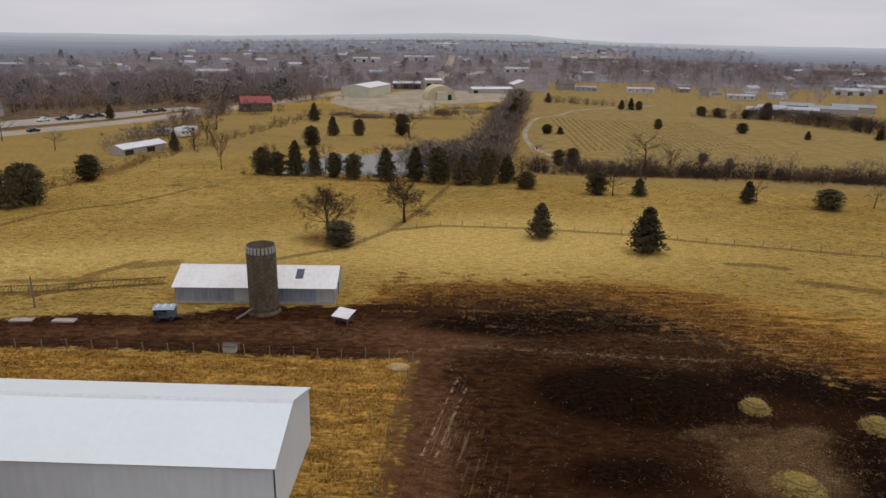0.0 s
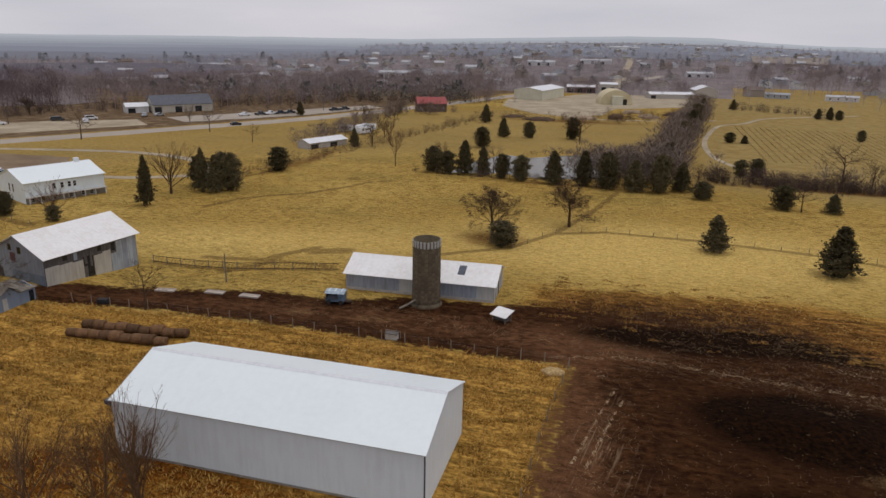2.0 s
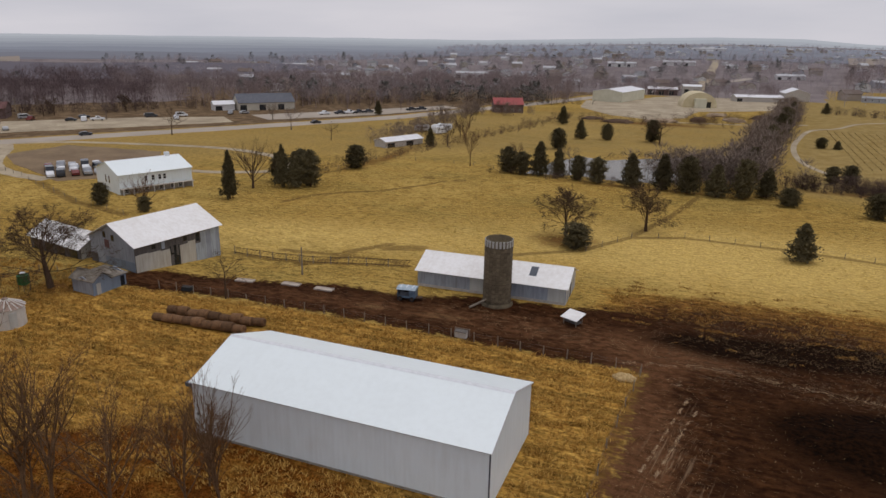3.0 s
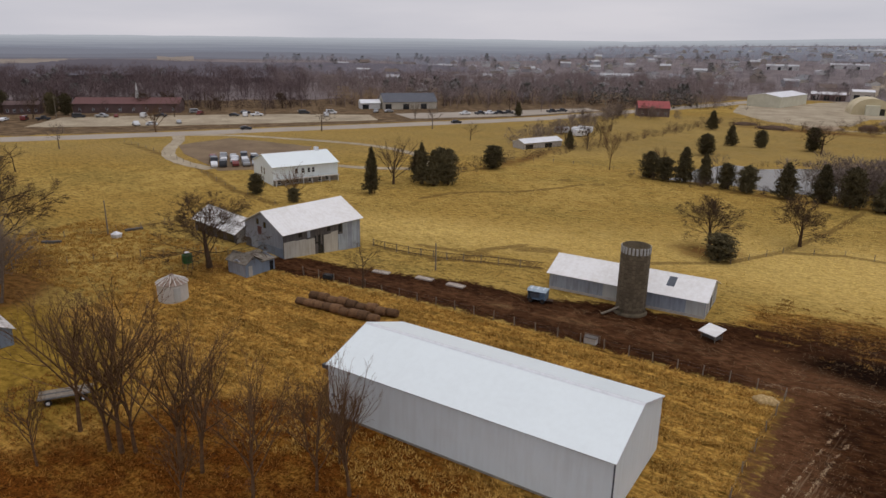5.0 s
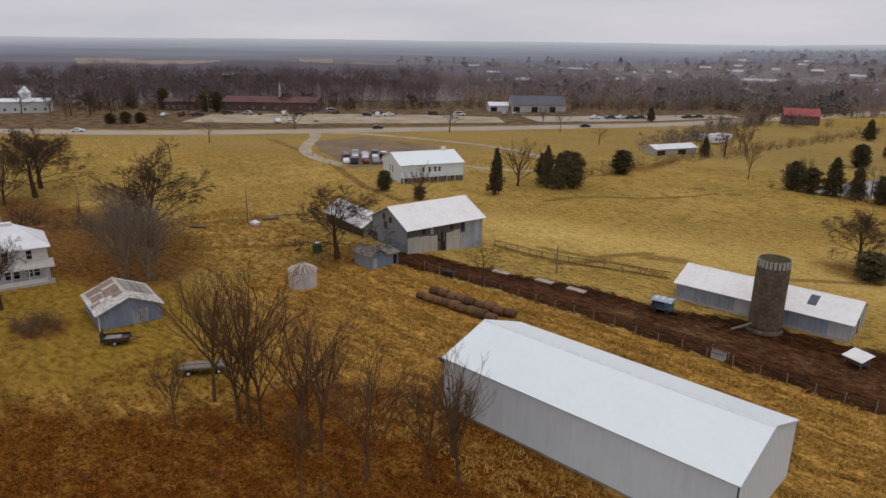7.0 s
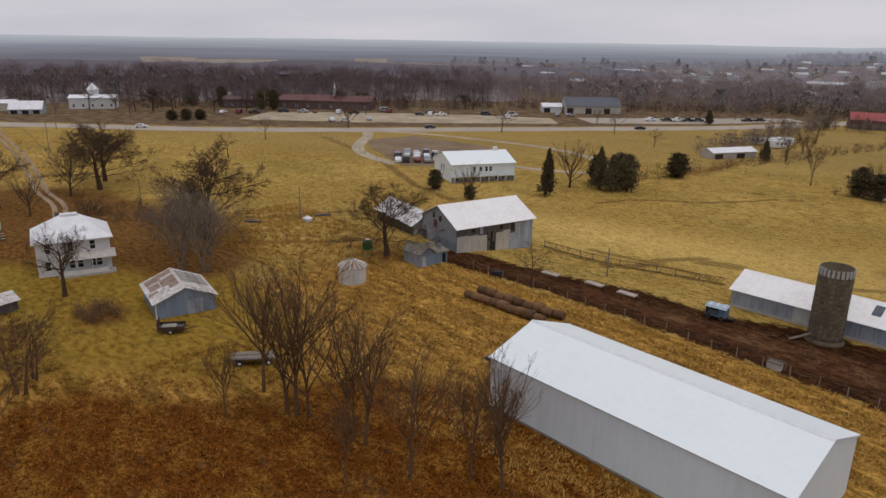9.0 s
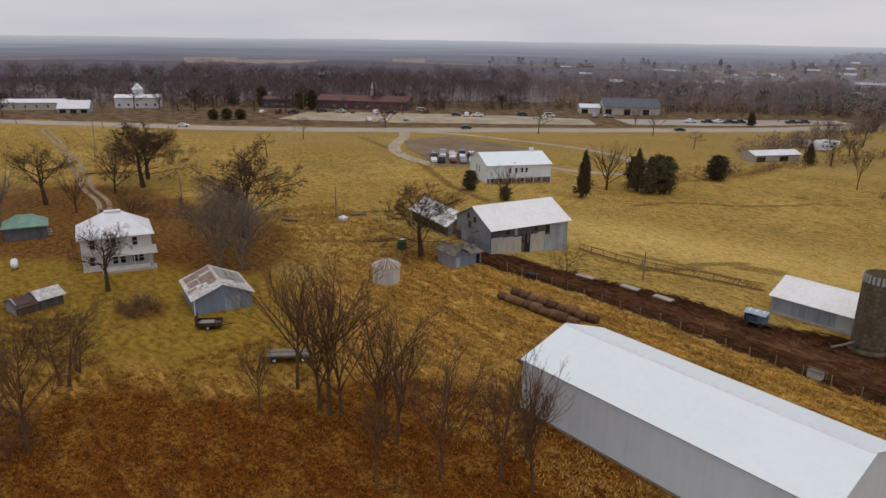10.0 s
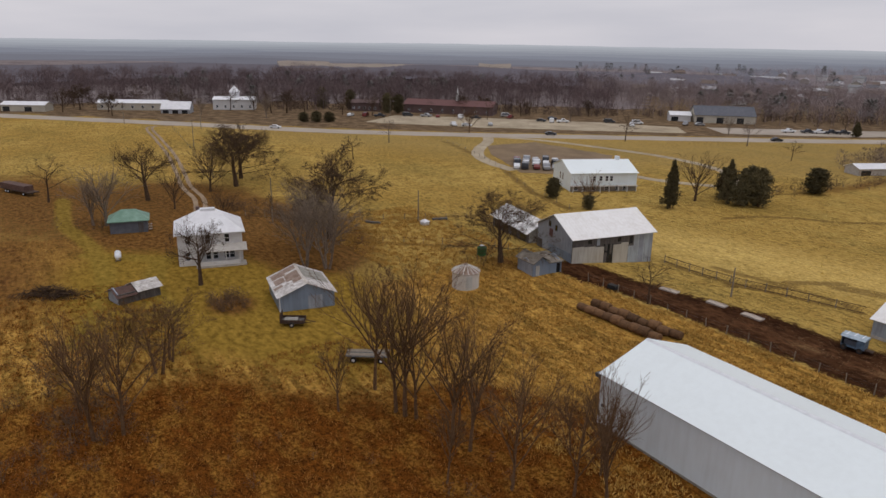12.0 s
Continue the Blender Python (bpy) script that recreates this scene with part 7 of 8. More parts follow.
def ring_feeder(x, y, r):
    t = thing("hay_ring", x, y, 0, "round steel feeder ring full of yellow hay", "hay feeder", "hay feeders")
    bm = bmesh.new()
    for z in (0.15, 0.6, 1.05):
        pts = [(r * math.cos(2 * math.pi * k / 20), r * math.sin(2 * math.pi * k / 20), z) for k in range(21)]
        tube(bm, pts, [0.03] * 21, 4, False)
    part("ring_frame", bm, M["iron"], t)
    bm = bmesh.new()
    bmesh.ops.create_icosphere(bm, subdivisions=5, radius=1)
    for v_ in bm.verts:
        k = 1 + 0.22 * noise.noise(v_.co * 1.8 + Vector((x, y, 0))) + 0.10 * noise.noise(v_.co * 6) + 0.07 * noise.noise(v_.co * 19)
        v_.co = Vector((v_.co.x * r * 1.15 * k, v_.co.y * r * 1.05 * k, max(-0.1, v_.co.z * 0.95 * k)))
    part("hay", bm, M["hay_fresh"], t)
    rg_, bm = random.Random(int(x * 10)), bmesh.new()
    for _ in range(700):
        a, g = rg_.uniform(0, 2 * math.pi), math.sqrt(rg_.random()) * 1.5
        p = Vector((r * g * math.cos(a), r * g * math.sin(a), 0.02 + 0.95 * math.sqrt(max(0, 1 - (g / 1.12) ** 2))))
        d = Vector((rg_.gauss(0, 1), rg_.gauss(0, 1), rg_.gauss(0.15, 0.35))).normalized()
        w = d.cross(Vector((0, 0, 1))).normalized() * 0.025
        bm.faces.new([bm.verts.new(q) for q in (p - w, p + w, p + d * rg_.uniform(0.25, 0.6))])
    part("loose_hay", bm, M["hay_strands"], t, "loose yellow hay strands")


for x, y, r in ((45.4, 20.8, 1.15), (43.9, 7.4, 1.5), (56.6, 17.6, 1.3)):
    ring_feeder(x, y, r)

# ---- feed bunks, tank, feeder and machines in the lane ----
for x, y, a in ((-51.6, 37.3, 8), (-44.1, 38.6, 4), (-38.4, 38.7, 2)):
    t = thing("feed_bunk", x, y, a, "low pale concrete feed bunk in the muddy lane", "feed bunk", "feed bunks")
    t.scale = (0.86, 0.86, 0.86)
    panel(t, "bunk_floor", M["concrete_pale"], -1.6, 1.6, -0.55, 0.55, -0.05, 0.16)
    for y0, y1 in ((-0.68, -0.552), (0.552, 0.68)):
        panel(t, "bunk_side", M["concrete_pale"], -1.7, 1.7, y0, y1, -0.05, 0.24)
    for x0, x1 in ((-1.72, -1.602), (1.602, 1.72)):
        panel(t, "bunk_end", M["concrete_pale"], x0, x1, -0.55, 0.55, -0.05, 0.22)
t = thing("water_tank", -13.7, 30.9, 0, "pale metal stock tank on the fence line", "tank")
t.scale = (0.85, 0.85, 0.85)
panel(t, "tank_body", M["concrete_light"], -0.9, 0.9, -0.5, 0.5, 0.05, 0.95)
panel(t, "tank_rim", M["steel"], -0.95, 0.95, -0.55, 0.55, 0.951, 1.05)
bm = bmesh.new()
for x in (-1.15, 1.15):
    tube(bm, [(x, 0.5, -0.2), (x, 0.5, 1.3)], [0.05, 0.05], 5)
tube(bm, [(-1.15, 0.5, 1.2), (1.15, 0.5, 1.2)], [0.04, 0.04], 5)
part("guard_rail", bm, M["wood_post"], t)
t = thing("mineral_feeder", -1.5, 41.0, -24, "covered mineral feeder with pale sloping lid", "feeder")
bm = bmesh.new()
prism(bm, [(-1.05, 0.95), (1.05, 1.5), (1.05, 1.56), (-1.05, 1.01)], "x", -1.3, 1.3)
part("lid", bm, M["old_roof"], t)
for x in (-1.0, 1.0):
    for y, h in ((-0.7, 1.03), (0.7, 1.39)):
        bm = bmesh.new()
        tube(bm, [(x, y, -0.1), (x, y, h)], [0.06, 0.06], 5)
        part("leg", bm, M["wood_post"], t)
panel(t, "trough", M["old_wood"], -1.0, 1.0, -0.5, 0.5, 0.25, 0.6)
t = thing("feed_wagon", -25.4, 40.2, 8, "old blue and pale steel feed wagon with dark open side", "wagon")
for nm, a in (("wagon_floor", (-1.3, 1.3, -0.85, 0.85, 0.5, 0.62)), ("back_panel", (-1.3, 1.3, 0.8, 0.85, 0.621, 1.75)), ("end_panel", (1.25, 1.3, -0.85, 0.799, 0.621, 1.75)), ("end_panel", (-1.3, -1.25, -0.85, 0.799, 0.621, 1.75)), ("front_panel", (0.45, 1.249, -0.86, -0.81, 0.621, 1.75))):
    panel(t, nm, M["blue_paint"], *a)
# dark box added to give the open side its shaded depth
panel(t, "dark_interior", M["trim"], -1.1, 0.4, -0.5, 0.7, 0.622, 1.3, "dark box standing in for the shaded inside")
bm = bmesh.new()
prism(bm, [(-0.98, 1.72), (-0.6, 1.98), (0.6, 1.98), (0.98, 1.72), (0.94, 1.69), (-0.94, 1.69)], "x", -1.42, 1.42)
part("cover", bm, M["blue_pale"], t, "pale blue sheet cover")
for x in (-0.9, 0.0, 0.9):
    panel(t, "cover_rib", M["trim_white"], x - 0.06, x + 0.06, -0.62, 0.62, 1.981, 2.03)
panel(t, "ladder", M["steel"], -1.42, -1.31, -0.3, 0.3, 0.4, 1.6)
panel(t, "axle_frame", M["iron"], -1.4, 2.2, -0.4, 0.4, 0.35, 0.498)


def wheel(parent, x, y, z, r, w, hub=None):
    bm = bmesh.new()
    tube(bm, [(x, y - w / 2, z), (x, y - w / 3, z), (x, y + w / 3, z), (x, y + w / 2, z)], [r * 0.85, r, r, r * 0.85], 16)
    ob = part("wheel", bm, M["tyre"], parent)
    bm = bmesh.new()
    tube(bm, [(x, y - w / 2 - 0.015, z), (x, y + w / 2 + 0.015, z)], [r * 0.5, r * 0.5], 10)
    part("rim", bm, hub or M["trim_white"], ob)


for x in (-0.9, 0.9):
    for y in (-0.85, 0.85):
        wheel(t, x, y, 0.36, 0.36, 0.2, M["iron"])
# plain black block for an unidentified dark shape at the fence
t = thing("fence_block", -56.0, 29.6, 10, "small plain black block by the lane fence", "hopper")
panel(t, "hopper", M["tyre"], -0.7, 0.7, -0.4, 0.4, 0.1, 0.7)
t = thing("feed_tank", -75.8, 19.2, 0, "green bulk feed tank on steel legs", "tank")
t.scale = (0.85, 0.85, 0.85)
bm = bmesh.new()
tube(bm, [(0, 0, 0.9), (0, 0, 1.3), (0, 0, 2.75), (0, 0, 3.1)], [0.25, 0.95, 0.95, 0.5], 16)
part("tank_body", bm, M["green_paint"], t)
bm = bmesh.new()
tube(bm, [(0, 0, 3.05), (0, 0, 3.25)], [0.52, 0.35], 12)
part("lid", bm, M["grey_roof"], t)
for a in range(4):
    bm = bmesh.new()
    q = (0.85 * math.cos(a * 1.571 + 0.8), 0.85 * math.sin(a * 1.571 + 0.8))
    tube(bm, [(*q, -0.1), (*q, 1.6)], [0.05, 0.05], 5)
    part("leg", bm, M["steel"], t)
t = thing("well_house", -102.6, 24.2, 10, "tiny white well house in the pasture", "hut")
t.scale = (0.78, 0.78, 0.78)
panel(t, "hut_wall", M["clapboard"], -0.9, 0.9, -0.8, 0.8, -0.1, 0.9)
bm = bmesh.new()
bm_r = [bm.verts.new(p) for p in ((-1.05, -0.95, 0.88), (1.05, -0.95, 0.88), (1.05, 0.95, 0.88), (-1.05, 0.95, 0.88), (0, 0, 1.6))]
for f in ((0, 1, 4), (1, 2, 4), (2, 3, 4), (3, 0, 4), (3, 2, 1, 0)):
    bm.faces.new([bm_r[k] for k in f])
part("hut_roof", bm, M["grey_roof"], t)
for x, y, a in ((-108.5, 15.5, 40), (-104.5, 29.0, 70)):
    t = thing("fallen_trough", x, y, a, "dark old trough lying by the fence", "trough")
    panel(t, "trough_body", M["old_wood"], -1.6, 1.6, -0.35, 0.35, -0.05, 0.4)

# utility trailer by the garage
t = thing("utility_trailer", -67.2, -17.0, 58, "small rusty utility trailer with mesh tailgate", "trailer")
panel(t, "bed", M["old_wood"], -1.5, 1.5, -0.85, 0.85, 0.5, 0.6)
for nm, a in (("side_board", (-1.5, 1.5, -0.9, -0.852, 0.45, 0.95)), ("side_board", (-1.5, 1.5, 0.852, 0.9, 0.45, 0.95)), ("front_board", (1.502, 1.55, -0.9, 0.9, 0.45, 0.95)), ("tailgate", (-1.56, -1.502, -0.9, 0.9, 0.5, 1.7))):
    panel(t, nm, M["iron"], *a)
panel(t, "load", M["concrete"], -1.1, 0.6, -0.6, 0.5, 0.601, 0.85, "grey sheet on the bed")
bm = bmesh.new()
tube(bm, [(1.5, -0.5, 0.5), (2.9, 0, 0.45), (1.5, 0.5, 0.5)], [0.05, 0.05, 0.05], 5)
part("drawbar", bm, M["iron"], t)
for y in (-1.02, 1.02):
    wheel(t, 0, y, 0.34, 0.34, 0.2, M["concrete_light"])
# flat hay wagon
t = thing("flat_wagon", -52.9, -13.3, 57, "flat weathered brown hay wagon among brown weeds", "wagon")
for i in range(6):
    panel(t, "plank", M["wood_post"] if i % 3 else M["old_wood"], -2.5, 2.5, -1.05 + 0.35 * i, -0.72 + 0.35 * i, 0.85, 0.93)
panel(t, "bed_frame", M["trim"], -2.3, 2.3, -0.5, 0.5, 0.6, 0.848)
for x in (-1.6, 1.6):
    for y in (-0.8, 0.8):
        wheel(t, x, y, 0.36, 0.36, 0.2)
# propane tank
t = thing("propane_tank", -107.3, -32.2, 173, "white propane tank on the lawn", "tank")
bm = bmesh.new()
tube(bm, [(-1.55, 0, 0.75), (-1.45, 0, 0.75), (-1.2, 0, 0.75), (1.2, 0, 0.75), (1.45, 0, 0.75), (1.55, 0, 0.75)], [0.08, 0.35, 0.52, 0.52, 0.35, 0.08], 16)
part("tank_body", bm, M["trim_white"], t, smooth=True)
for x in (-0.8, 0.8):
    panel(t, "cradle", M["concrete"], x - 0.12, x + 0.12, -0.4, 0.4, -0.1, 0.3)
bm = bmesh.new()
tube(bm, [(0, 0, 1.2), (0, 0, 1.42)], [0.16, 0.14], 8)
part("valve_dome", bm, M["trim_white"], t)
# burnt brush pile
for x, y, a, s in ((-93.6, -43, 60, 1.0),):
    t = thing("brush_pile", x, y, a, "long dark pile of cut brush", "brush pile")
    rg = random.Random(8)
    V, F = [], []
    for i in range(420):
        u, w = rg.gauss(0, 2.1), rg.gauss(0, 0.75)
        p = Vector((u, w, rg.uniform(0, 1.7) * math.exp(-(u / 3.5) ** 2 - (w / 1.1) ** 2)))
        d = Vector((rg.gauss(0, 1), rg.gauss(0, 0.6), rg.gauss(0, 0.25))).normalized() * rg.uniform(0.5, 1.5)
        add_tube(V, F, [p - d, p + d * 0.2 + Vector((0, 0, 0.05)), p + d], 0.04, 0.012, 3)
    ob = new("brush", raw_mesh("brush", V, F, M["bark"]))
    ob.parent = t
# pipe stack / flat trailer far by the drive
t = thing("stock_trailer", -171, -44, 28, "dark flat stock trailer parked at the field edge", "trailer")
panel(t, "deck", M["iron"], -6, 6, -1.2, 1.2, 0.8, 1.0)
panel(t, "load", M["rust_dark"], -5.5, 4.0, -1.1, 1.1, 1.001, 2.2, "dark covered load")
for x in (-3.5, -2.4, 3.5):
    for y in (-1.0, 1.0):
        wheel(t, x, y, 0.42, 0.42, 0.25)


# ---- vehicles ----
def vehicle_meshes(kind):
    L, H, W = {"car": (4.5, 1.45, 1.8), "truck": (5.6, 1.85, 2.0), "van": (5.2, 2.0, 2.0)}[kind]
    body = {"car": [(0, 0.3), (L, 0.3), (L, 0.75), (L * 0.97, 0.9), (L * 0.72, 0.95), (L * 0.60, H), (L * 0.25, H), (L * 0.08, 0.98), (0, 0.9)],
            "truck": [(0, 0.45), (L, 0.45), (L, 1.05), (L * 0.74, 1.12), (L * 0.64, H), (L * 0.40, H), (L * 0.37, 1.1), (0, 1.08)],
            "van": [(0, 0.35), (L, 0.35), (L, 1.0), (L * 0.82, 1.15), (L * 0.70, H), (L * 0.03, H), (0, 1.1)]}[kind]
    bm = bmesh.new()
    prism(bm, [(x - L / 2, z) for x, z in body], "y", -W / 2, W / 2)
    bmesh.ops.bevel(bm, geom=[e for e in bm.edges if abs(e.verts[0].co.y - e.verts[1].co.y) < 0.01], offset=0.08, segments=1, affect="EDGES")
    gl = bmesh.new()
    a, c = {"car": (0.14, 0.68), "truck": (0.42, 0.69), "van": (0.08, 0.76)}[kind]
    z0 = 1.0 if kind == "car" else 1.2
    prism(gl, [(L * a - L / 2, z0), (L * c - L / 2, z0), (L * (c - 0.08) - L / 2, H - 0.12), (L * (a + 0.1) - L / 2, H - 0.12)], "y", -W / 2 - 0.01, W / 2 + 0.01)
    return L, W, bm, gl


VEH = {}
for kind in ("car", "truck", "van"):
    L, W, bm, gl = vehicle_meshes(kind)
    body = mesh_of("body", bm, M["car_white"])
    variants = {}
    for colr in ("white", "silver", "dark", "red"):
        me = body.copy()
        me.materials[0] = M["car_" + colr]
        variants[colr] = me
    bm = bmesh.new()
    tube(bm, [(0, -0.11, 0), (0, 0.11, 0)], [0.33, 0.33], 14)
    VEH[kind] = (variants, mesh_of("window", gl, M["glass"]), mesh_of("wheel", bm, M["tyre"]), L, W)


def vehicle(kind, colr, x, y, a, label):
    variants, glass, whl, L, W = VEH[kind]
    t = thing("parked_" + kind, x, y, a, label, "vehicle", "parked vehicles", ground_z(x, y) + 0.05)
    for nm, me in (("body", variants[colr]), ("window", glass)):
        ob = new(nm, me)
        ob.parent = t
    for sx in (-0.31, 0.31):
        for sy in (-1, 1):
            ob = new("wheel", whl)
            ob.parent = t
            ob.matrix_basis = pose(sx * L, sy * (W / 2 - 0.1), 0.33)


cols = ("white", "silver", "white", "dark", "silver", "white", "red", "dark")
rg = random.Random(12)
for i in range(15):
    u, w = i % 5, i // 5
    x, y = -145.6 - 4.9 * w + 1.83 * u, 81.6 + 4.0 * w + 2.23 * u
    c = cols[(i * 3) % 8]
    vehicle(("car", "van", "car", "truck")[i % 4], c, x + rg.uniform(-0.3, 0.3), y + rg.uniform(-0.3, 0.3), 141 + rg.uniform(-8, 8), c + " vehicle parked on dirt by the lodge")
for i, (x, y) in enumerate(((-276, 129), (-272, 133), (-282, 122), (-240.6, 121.5), (-237, 126), (-264, 141), (-259, 146), (-234.6, 137), (-261, 166), (-254, 163), (-238, 169), (-234, 172), (-231, 176), (-226, 199), (-221, 196), (-200, 224), (-196, 229), (-289, 103), (-284, 108), (-293, 97), (-212, 205), (-207, 196), (-243, 180))):
    c = cols[(i * 5 + 1) % 8]
    vehicle(("truck", "car", "van")[i % 3], c, x, y, 50 + rg.uniform(-20, 20) + 90 * (i % 2), c + " vehicle parked in the roadside lot")
for i, (x, y) in enumerate(((-157, 251), (-154, 255), (-151, 259), (-148, 263), (-162, 245), (-134, 284), (-131, 290))):
    vehicle("truck", ("dark", "white", "dark")[i % 3], x, y, 60, ("dark", "white", "dark")[i % 3] + " truck in the lot beside the highway")
for kind, c, x, y in (("car", "dark", -199, 141), ("car", "dark", -147, 213), ("car", "white", -262, 49)):
    vehicle(kind, c, x, y, 58, c + " car standing on the highway")
for x, y, a in ((-97, 212, 20), (-92, 214, 100), (-88, 209, 60), (-90, 219, 10)):
    t = thing("camper", x, y, a, "white camper trailer parked near the hedge", "camper", "campers")
    bm = bmesh.new()
    prism(bm, [(-3, 0.5), (2.6, 0.5), (3.1, 1.3), (2.7, 2.7), (-2.8, 2.8), (-3.1, 1.6)], "y", -1.15, 1.15)
    part("body", bm, M["car_white"], t)
    for x_ in (-1.5, 0.3, 1.6):
        panel(t, "window", M["glass"], x_ - 0.4, x_ + 0.4, -1.17, -1.151, 1.5, 2.1)
    for y_ in (-1.0, 1.0):
        wheel(t, -0.4, y_, 0.34, 0.34, 0.2)


# ---- grass, straw and clods ----
BLOCKED = [(-29.8, 0.6, -0.6, 13.0), (-27.2, -3.2, 45, 57), (-84, -62, 30, 50), (-70.5, -64, 21, 28.5), (-70.2, -65.6, 8.3, 12.9), (-81.5, -70, -18, -7.5), (-108, -95, -26, -12), (-54, -37.5, 18.8, 24.6)]


def blades(name, places, mat, label, hmin, hmax, per, wide, lean=0.45, seed=3, spread=0.16):
    """Tufts of leaning blades, every blade a bent strip of two triangles."""
    rg = np.random.default_rng(seed)
    P = np.repeat(np.array(places), per, axis=0)
    n_ = len(P)
    base = P[:, :2] + rg.normal(size=(n_, 2)) * spread
    z = P[:, 2]
    a = rg.uniform(0, 2 * math.pi, n_)
    h = rg.uniform(hmin, hmax, n_)
    d = np.column_stack((np.cos(a), np.sin(a))) * (lean * h * rg.uniform(0.3, 1.4, n_))[:, None] + np.array([0.10, -0.05]) * h[:, None]
    s = np.column_stack((-np.sin(a), np.cos(a))) * (wide * rg.uniform(0.6, 1.3, n_))[:, None]
    v0 = np.column_stack((base - s, z - 0.03))
    v1 = np.column_stack((base + s, z - 0.03))
    v2 = np.column_stack((base + d, z + h))
    V = np.stack((v0, v1, v2), axis=1).reshape(-1, 3)
    me = bpy.data.meshes.new(name)
    me.vertices.add(len(V))
    me.vertices.foreach_set("co", V.ravel())
    me.loops.add(len(V))
    me.loops.foreach_set("vertex_index", np.arange(len(V)))
    me.polygons.add(n_)
    me.polygons.foreach_set("loop_start", np.arange(n_) * 3)
    me.materials.append(mat)
    me.update()
    me.validate()
    return tagged(new(name, me), label, "grass", kind="stuff")


def strewn(count, x0, x1, y0, y1, seed, want):
    rg = np.random.default_rng(seed)
    out = []
    while len(out) < count:
        x, y = rg.uniform(x0, x1), rg.uniform(y0, y1)
        if any(a < x < c and d_ < y < e for a, c, d_, e in BLOCKED) or not want(x, y, rg.random()):
            continue
        out.append((x, y, ground_z(x, y)))
    return out


def clumpy(x, y, r):
    return noise.noise((x * 0.45, y * 0.7, 1.0)) + 0.6 * noise.noise((x * 1.3, y * 1.9, 5.0)) > r * 0.9 - 0.5


def stubble_row(i):
    return [(52 + i * 2.6 + 0.02 * y, float(y), 0.0) for y in np.arange(196 + 0.5 * i, 300 - 0.3 * i, 2.2)]


M["straw_blades"] = island("tawny_grass_blades", [(0.0, (0.21, 0.098, 0.020)), (0.5, (0.42, 0.235, 0.054)), (1.0, (0.58, 0.370, 0.108))])
M["weed_blades"] = island("rusty_weed_stalks", [(0.0, (0.055, 0.018, 0.005)), (0.5, (0.19, 0.070, 0.015)), (1.0, (0.38, 0.180, 0.040))])
M["field_blades"] = island("yellow_pasture_blades", [(0.0, (0.46, 0.30, 0.075)), (0.5, (0.66, 0.47, 0.13)), (1.0, (0.86, 0.68, 0.26))])
M["straw_bits"] = island("trampled_straw", [(0.0, (0.04, 0.024, 0.015)), (1.0, (0.19, 0.125, 0.07))])


def in_mud(x, y):
    ins = False
    for (ax, ay), (bx, by) in zip(MUD, MUD[1:] + MUD[:1]):
        if (ay > y) != (by > y) and x < (bx - ax) * (y - ay) / (by - ay) + ax:
            ins = not ins
    return ins


def weedy_at(x, y):
    return y < -6 + 8 * noise.noise((x / 9, y / 9, 2)) and not (x < -60 and y > -30)


blades("tall_grass", strewn(19000, -118, 8, -40, 30, 1, lambda x, y, r: not weedy_at(x, y) and not in_mud(x, y) and not (x < -60 and y < 4) and clumpy(x, y, r)), M["straw_blades"], "tall tawny dry grass in tufts", 0.15, 0.38, 6, 0.045, 1.2)
blades("weeds", strewn(15000, -95, 6, -58, 2, 2, lambda x, y, r: weedy_at(x, y) and clumpy(x, y, r)), M["weed_blades"], "rank rusty brown weeds", 0.12, 0.32, 7, 0.035, 1.4)
blades("pasture_grass", strewn(17000, -110, 95, 31, 135, 3, lambda x, y, r: not in_mud(x, y) and clumpy(x * 0.6, y * 0.6, r)), M["field_blades"], "short yellow winter pasture grass", 0.06, 0.19, 4, 0.06)
blades("trampled_straw", strewn(2600, 9, 72, 20, 58, 4, lambda x, y, r: in_mud(x, y) and y > 30 + 9 * noise.noise((x / 8, y / 5, 7)) and clumpy(x * 0.35, y * 1.5, r * 1.2)), M["straw_bits"], "trampled straw in the mud", 0.04, 0.14, 4, 0.05, 2.5)

def along_ruts(lines, per_metre, seed):
    """Straw caught in wheel tracks: broken rows along a few lines."""
    rg_ = np.random.default_rng(seed)
    out = []
    for line, wide in lines:
        for (x0, y0), (x1, y1) in zip(line, line[1:]):
            for _ in range(int(math.hypot(x1 - x0, y1 - y0) * per_metre)):
                f = rg_.random()
                x, y = x0 + (x1 - x0) * f + rg_.normal() * wide, y0 + (y1 - y0) * f + rg_.normal() * wide
                if noise.noise((x * 0.9, y * 0.9, 3.0)) > -0.12:
                    out.append((x, y, ground_z(x, y)))
    return out


RUTS = [([(14.1, 26.0), (13.1, 21.7), (11.8, 15.4), (10.7, 10.2)], 0.03), ([(15.2, 24.2), (14.1, 20.0), (12.8, 13.9), (12.0, 9.7)], 0.03), ([(6.3, 31.8), (15.3, 34.5), (24.4, 33.5), (34.0, 32.5), (47.5, 32.1)], 0.3), ([(38.9, 38.1), (46.6, 37.2), (55.9, 35.5)], 0.4), ([(11.9, 29.9), (13.3, 27.7)], 0.4)]
blades("rut_straw", along_ruts(RUTS, 20, 61), island("pale_rut_straw", [(0.0, (0.20, 0.125, 0.065)), (0.6, (0.42, 0.30, 0.18)), (1.0, (0.62, 0.50, 0.34))]), "pale straw lying in wheel tracks through the mud", 0.03, 0.07, 3, 0.045, 3.0, 62, 0.06)
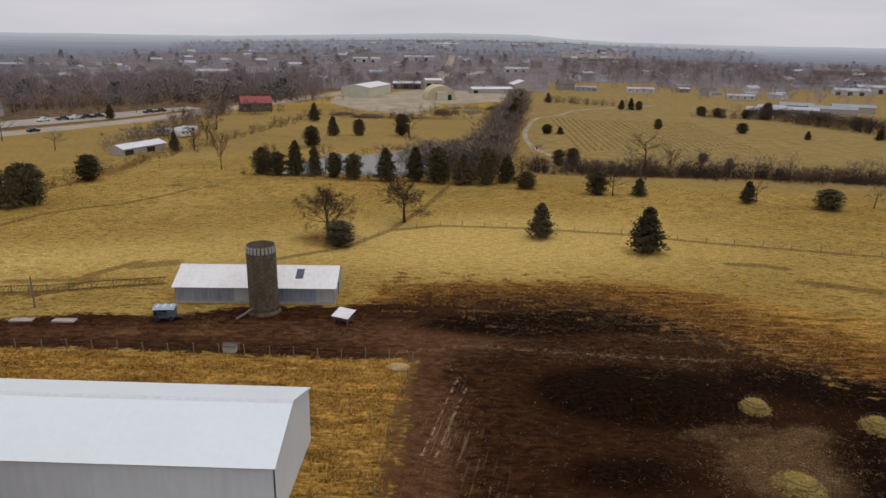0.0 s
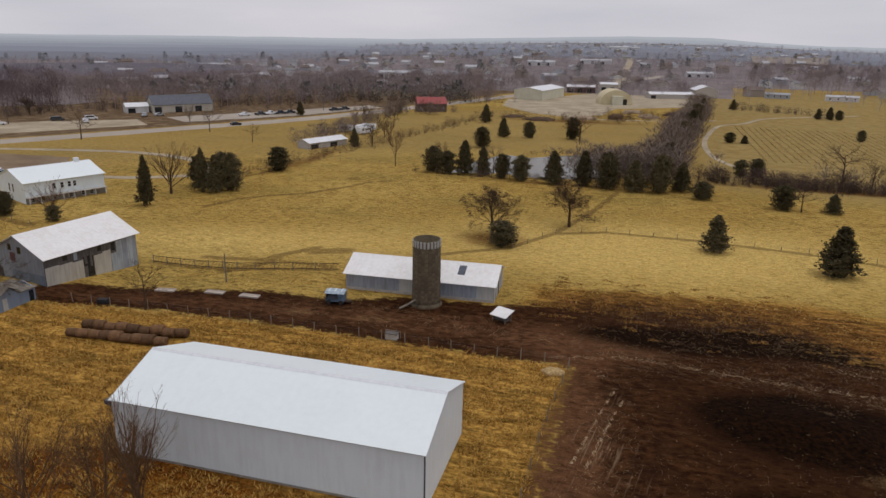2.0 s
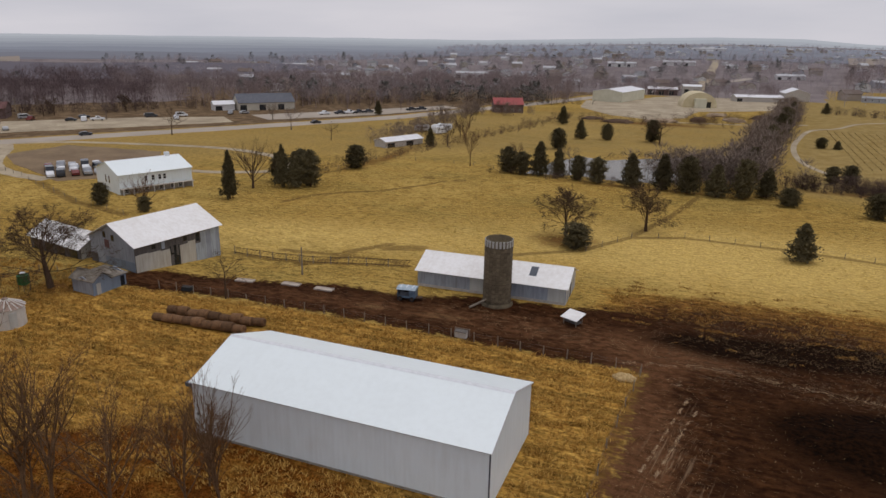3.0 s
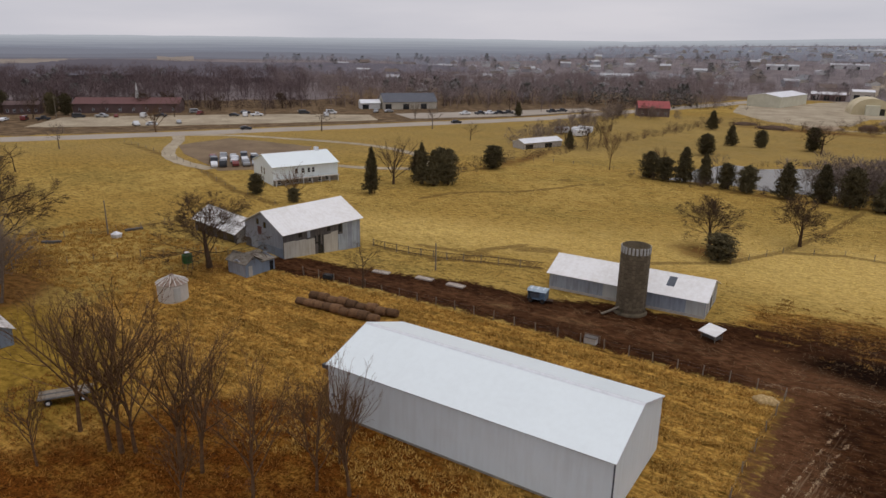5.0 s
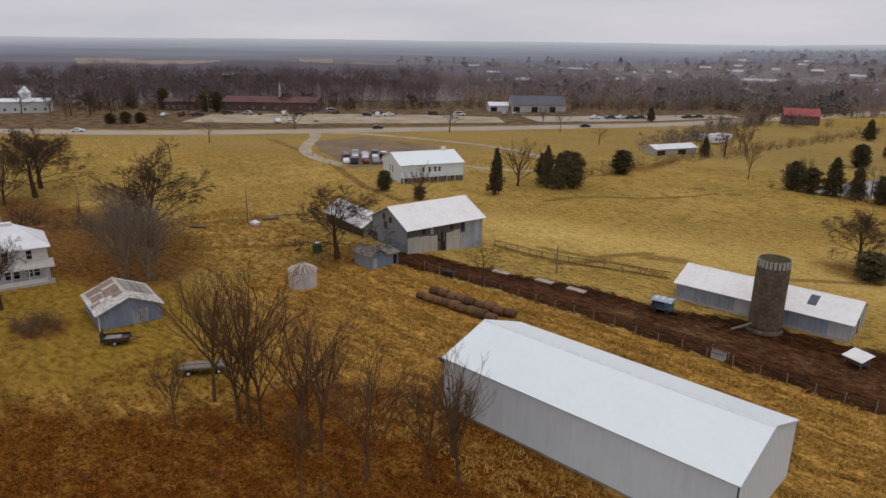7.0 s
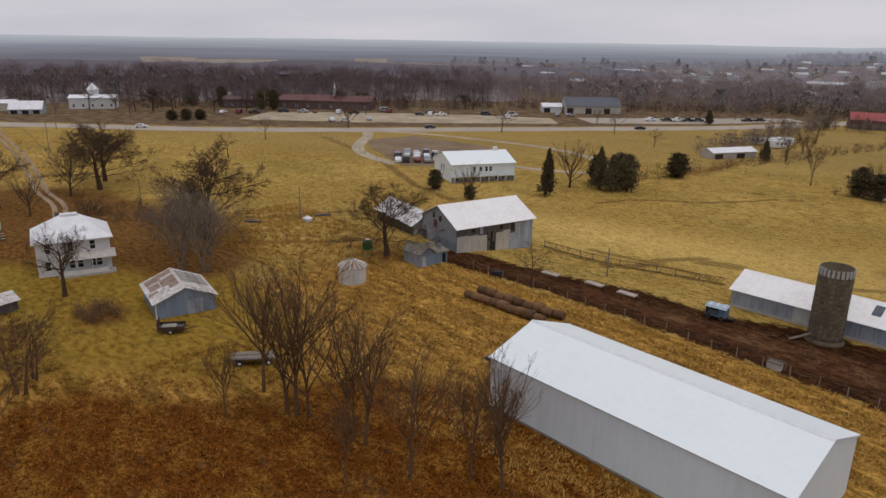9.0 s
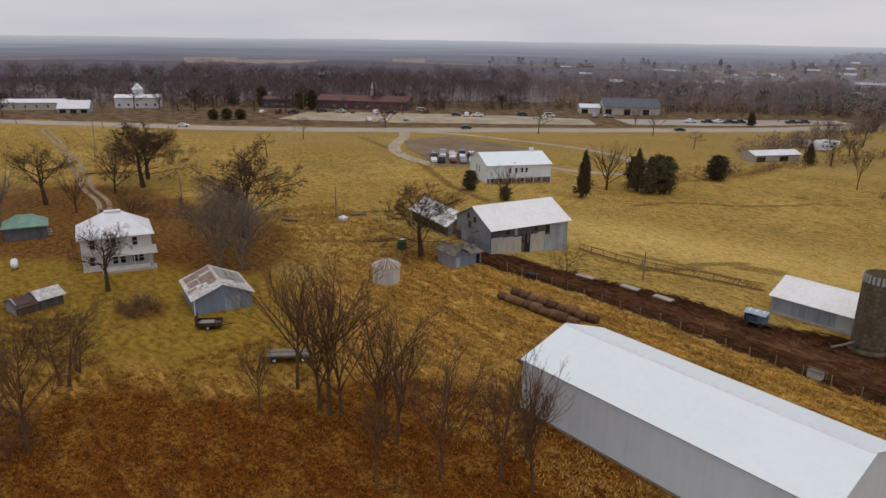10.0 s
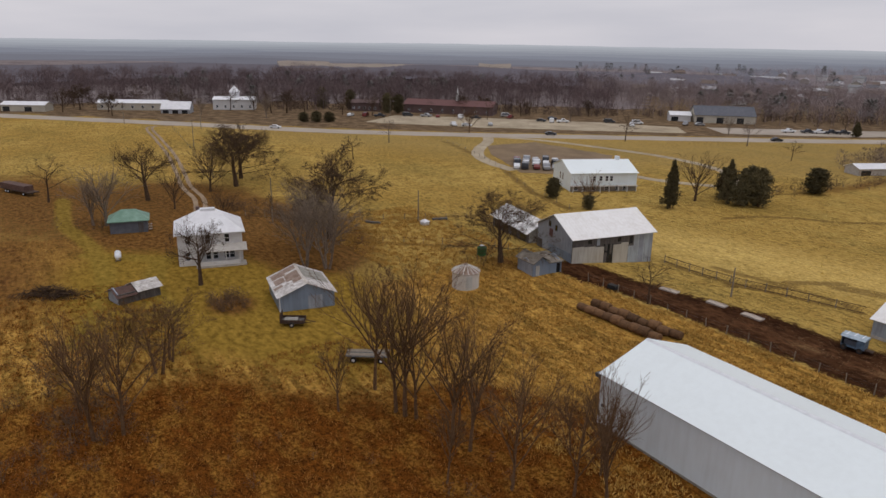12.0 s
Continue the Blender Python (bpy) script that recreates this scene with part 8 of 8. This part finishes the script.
blades("stubble", [p for i in range(26) for p in stubble_row(i)], island("dull_stubble", [(0.0, (0.26, 0.185, 0.075)), (1.0, (0.44, 0.335, 0.155))]), "rows of pale stubble in the far field", 0.3, 0.6, 4, 0.16, 0.6)

# ---- staves of the silo, one by one ----
COUNT = 24
w_ = 2 * math.pi * SRAD / COUNT
stave = stave_mesh(SRAD, w_, 0.72, 0.12, "stave", M["stave"])
pale = stave_mesh(SRAD + 0.03, w_ * 0.62, 0.95, 0.10, "stave", M["stave_pale"])
for row in range(12):
    for k in range(COUNT):
        ob = new("stave", stave)
        ob.parent = silo
        rr = random.Random(row * 31 + k)
        ob.matrix_basis = pose(rr.uniform(-0.012, 0.012), rr.uniform(-0.012, 0.012), 0.45 + row * 0.725 + (0.36 if k % 2 else 0), 0, 0, 360 * k / COUNT)
for k in range(COUNT):
    ob = new("stave", pale)
    ob.parent = silo
    ob.matrix_basis = pose(0, 0, 8.72, 0, 0, 360 * (k + 0.5) / COUNT)


def yard_straw(x, y, r):
    near = math.exp(-((x - 45) / 9) ** 2 - ((y - 11) / 8) ** 2) + 0.45 * math.exp(-((x + 14) / 18) ** 2 - ((y - 36.5) / 3.5) ** 2) + 0.8 * math.exp(-((x - 27 - (33 - y) * 4) / 22) ** 2 - ((y - 33 + (x - 27) * 0.15) / 1.6) ** 2) + 0.7 * math.exp(-((x - 40) / 20) ** 2 - ((y - 43 + (x - 40) * 0.5) / 5) ** 2) + 0.5 * math.exp(-((x - 13) / 3) ** 2 - ((y - 14) / 13) ** 2)
    pile = math.exp(-((x - 33) / 10) ** 2 - ((y - 23) / 6.5) ** 2)
    return r < (0.04 + near * (0.5 + 1.6 * noise.noise((x * 0.5, y * 0.8, 2.0)))) * (1 - pile)


blades("loose_straw", strewn(9500, -40, 72, -4, 52, 31, lambda x, y, r: in_mud(x, y) and yard_straw(x, y, r)), island("trodden_straw", [(0.0, (0.10, 0.060, 0.028)), (0.5, (0.24, 0.155, 0.075)), (1.0, (0.42, 0.30, 0.17))]), "loose straw trodden into the mud of the yard", 0.02, 0.05, 3, 0.035, 7.0, 32)


def rough_edge(x, y, r):
    k = y + 0.62 * max(0, x - 36) - 50
    return noise.noise((x * 0.3, y * 0.9, 4.0)) > 0.5 * abs(k - 3) / 9 - 0.25 + 0.3 * r


blades("trampled_grass", strewn(6500, 2, 95, 5, 66, 33, rough_edge), island("trampled_rusty_grass", [(0.0, (0.10, 0.042, 0.012)), (0.5, (0.26, 0.125, 0.032)), (1.0, (0.46, 0.29, 0.09))]), "rusty trampled grass at the edge of the mud", 0.08, 0.22, 6, 0.05, 1.2, 34)
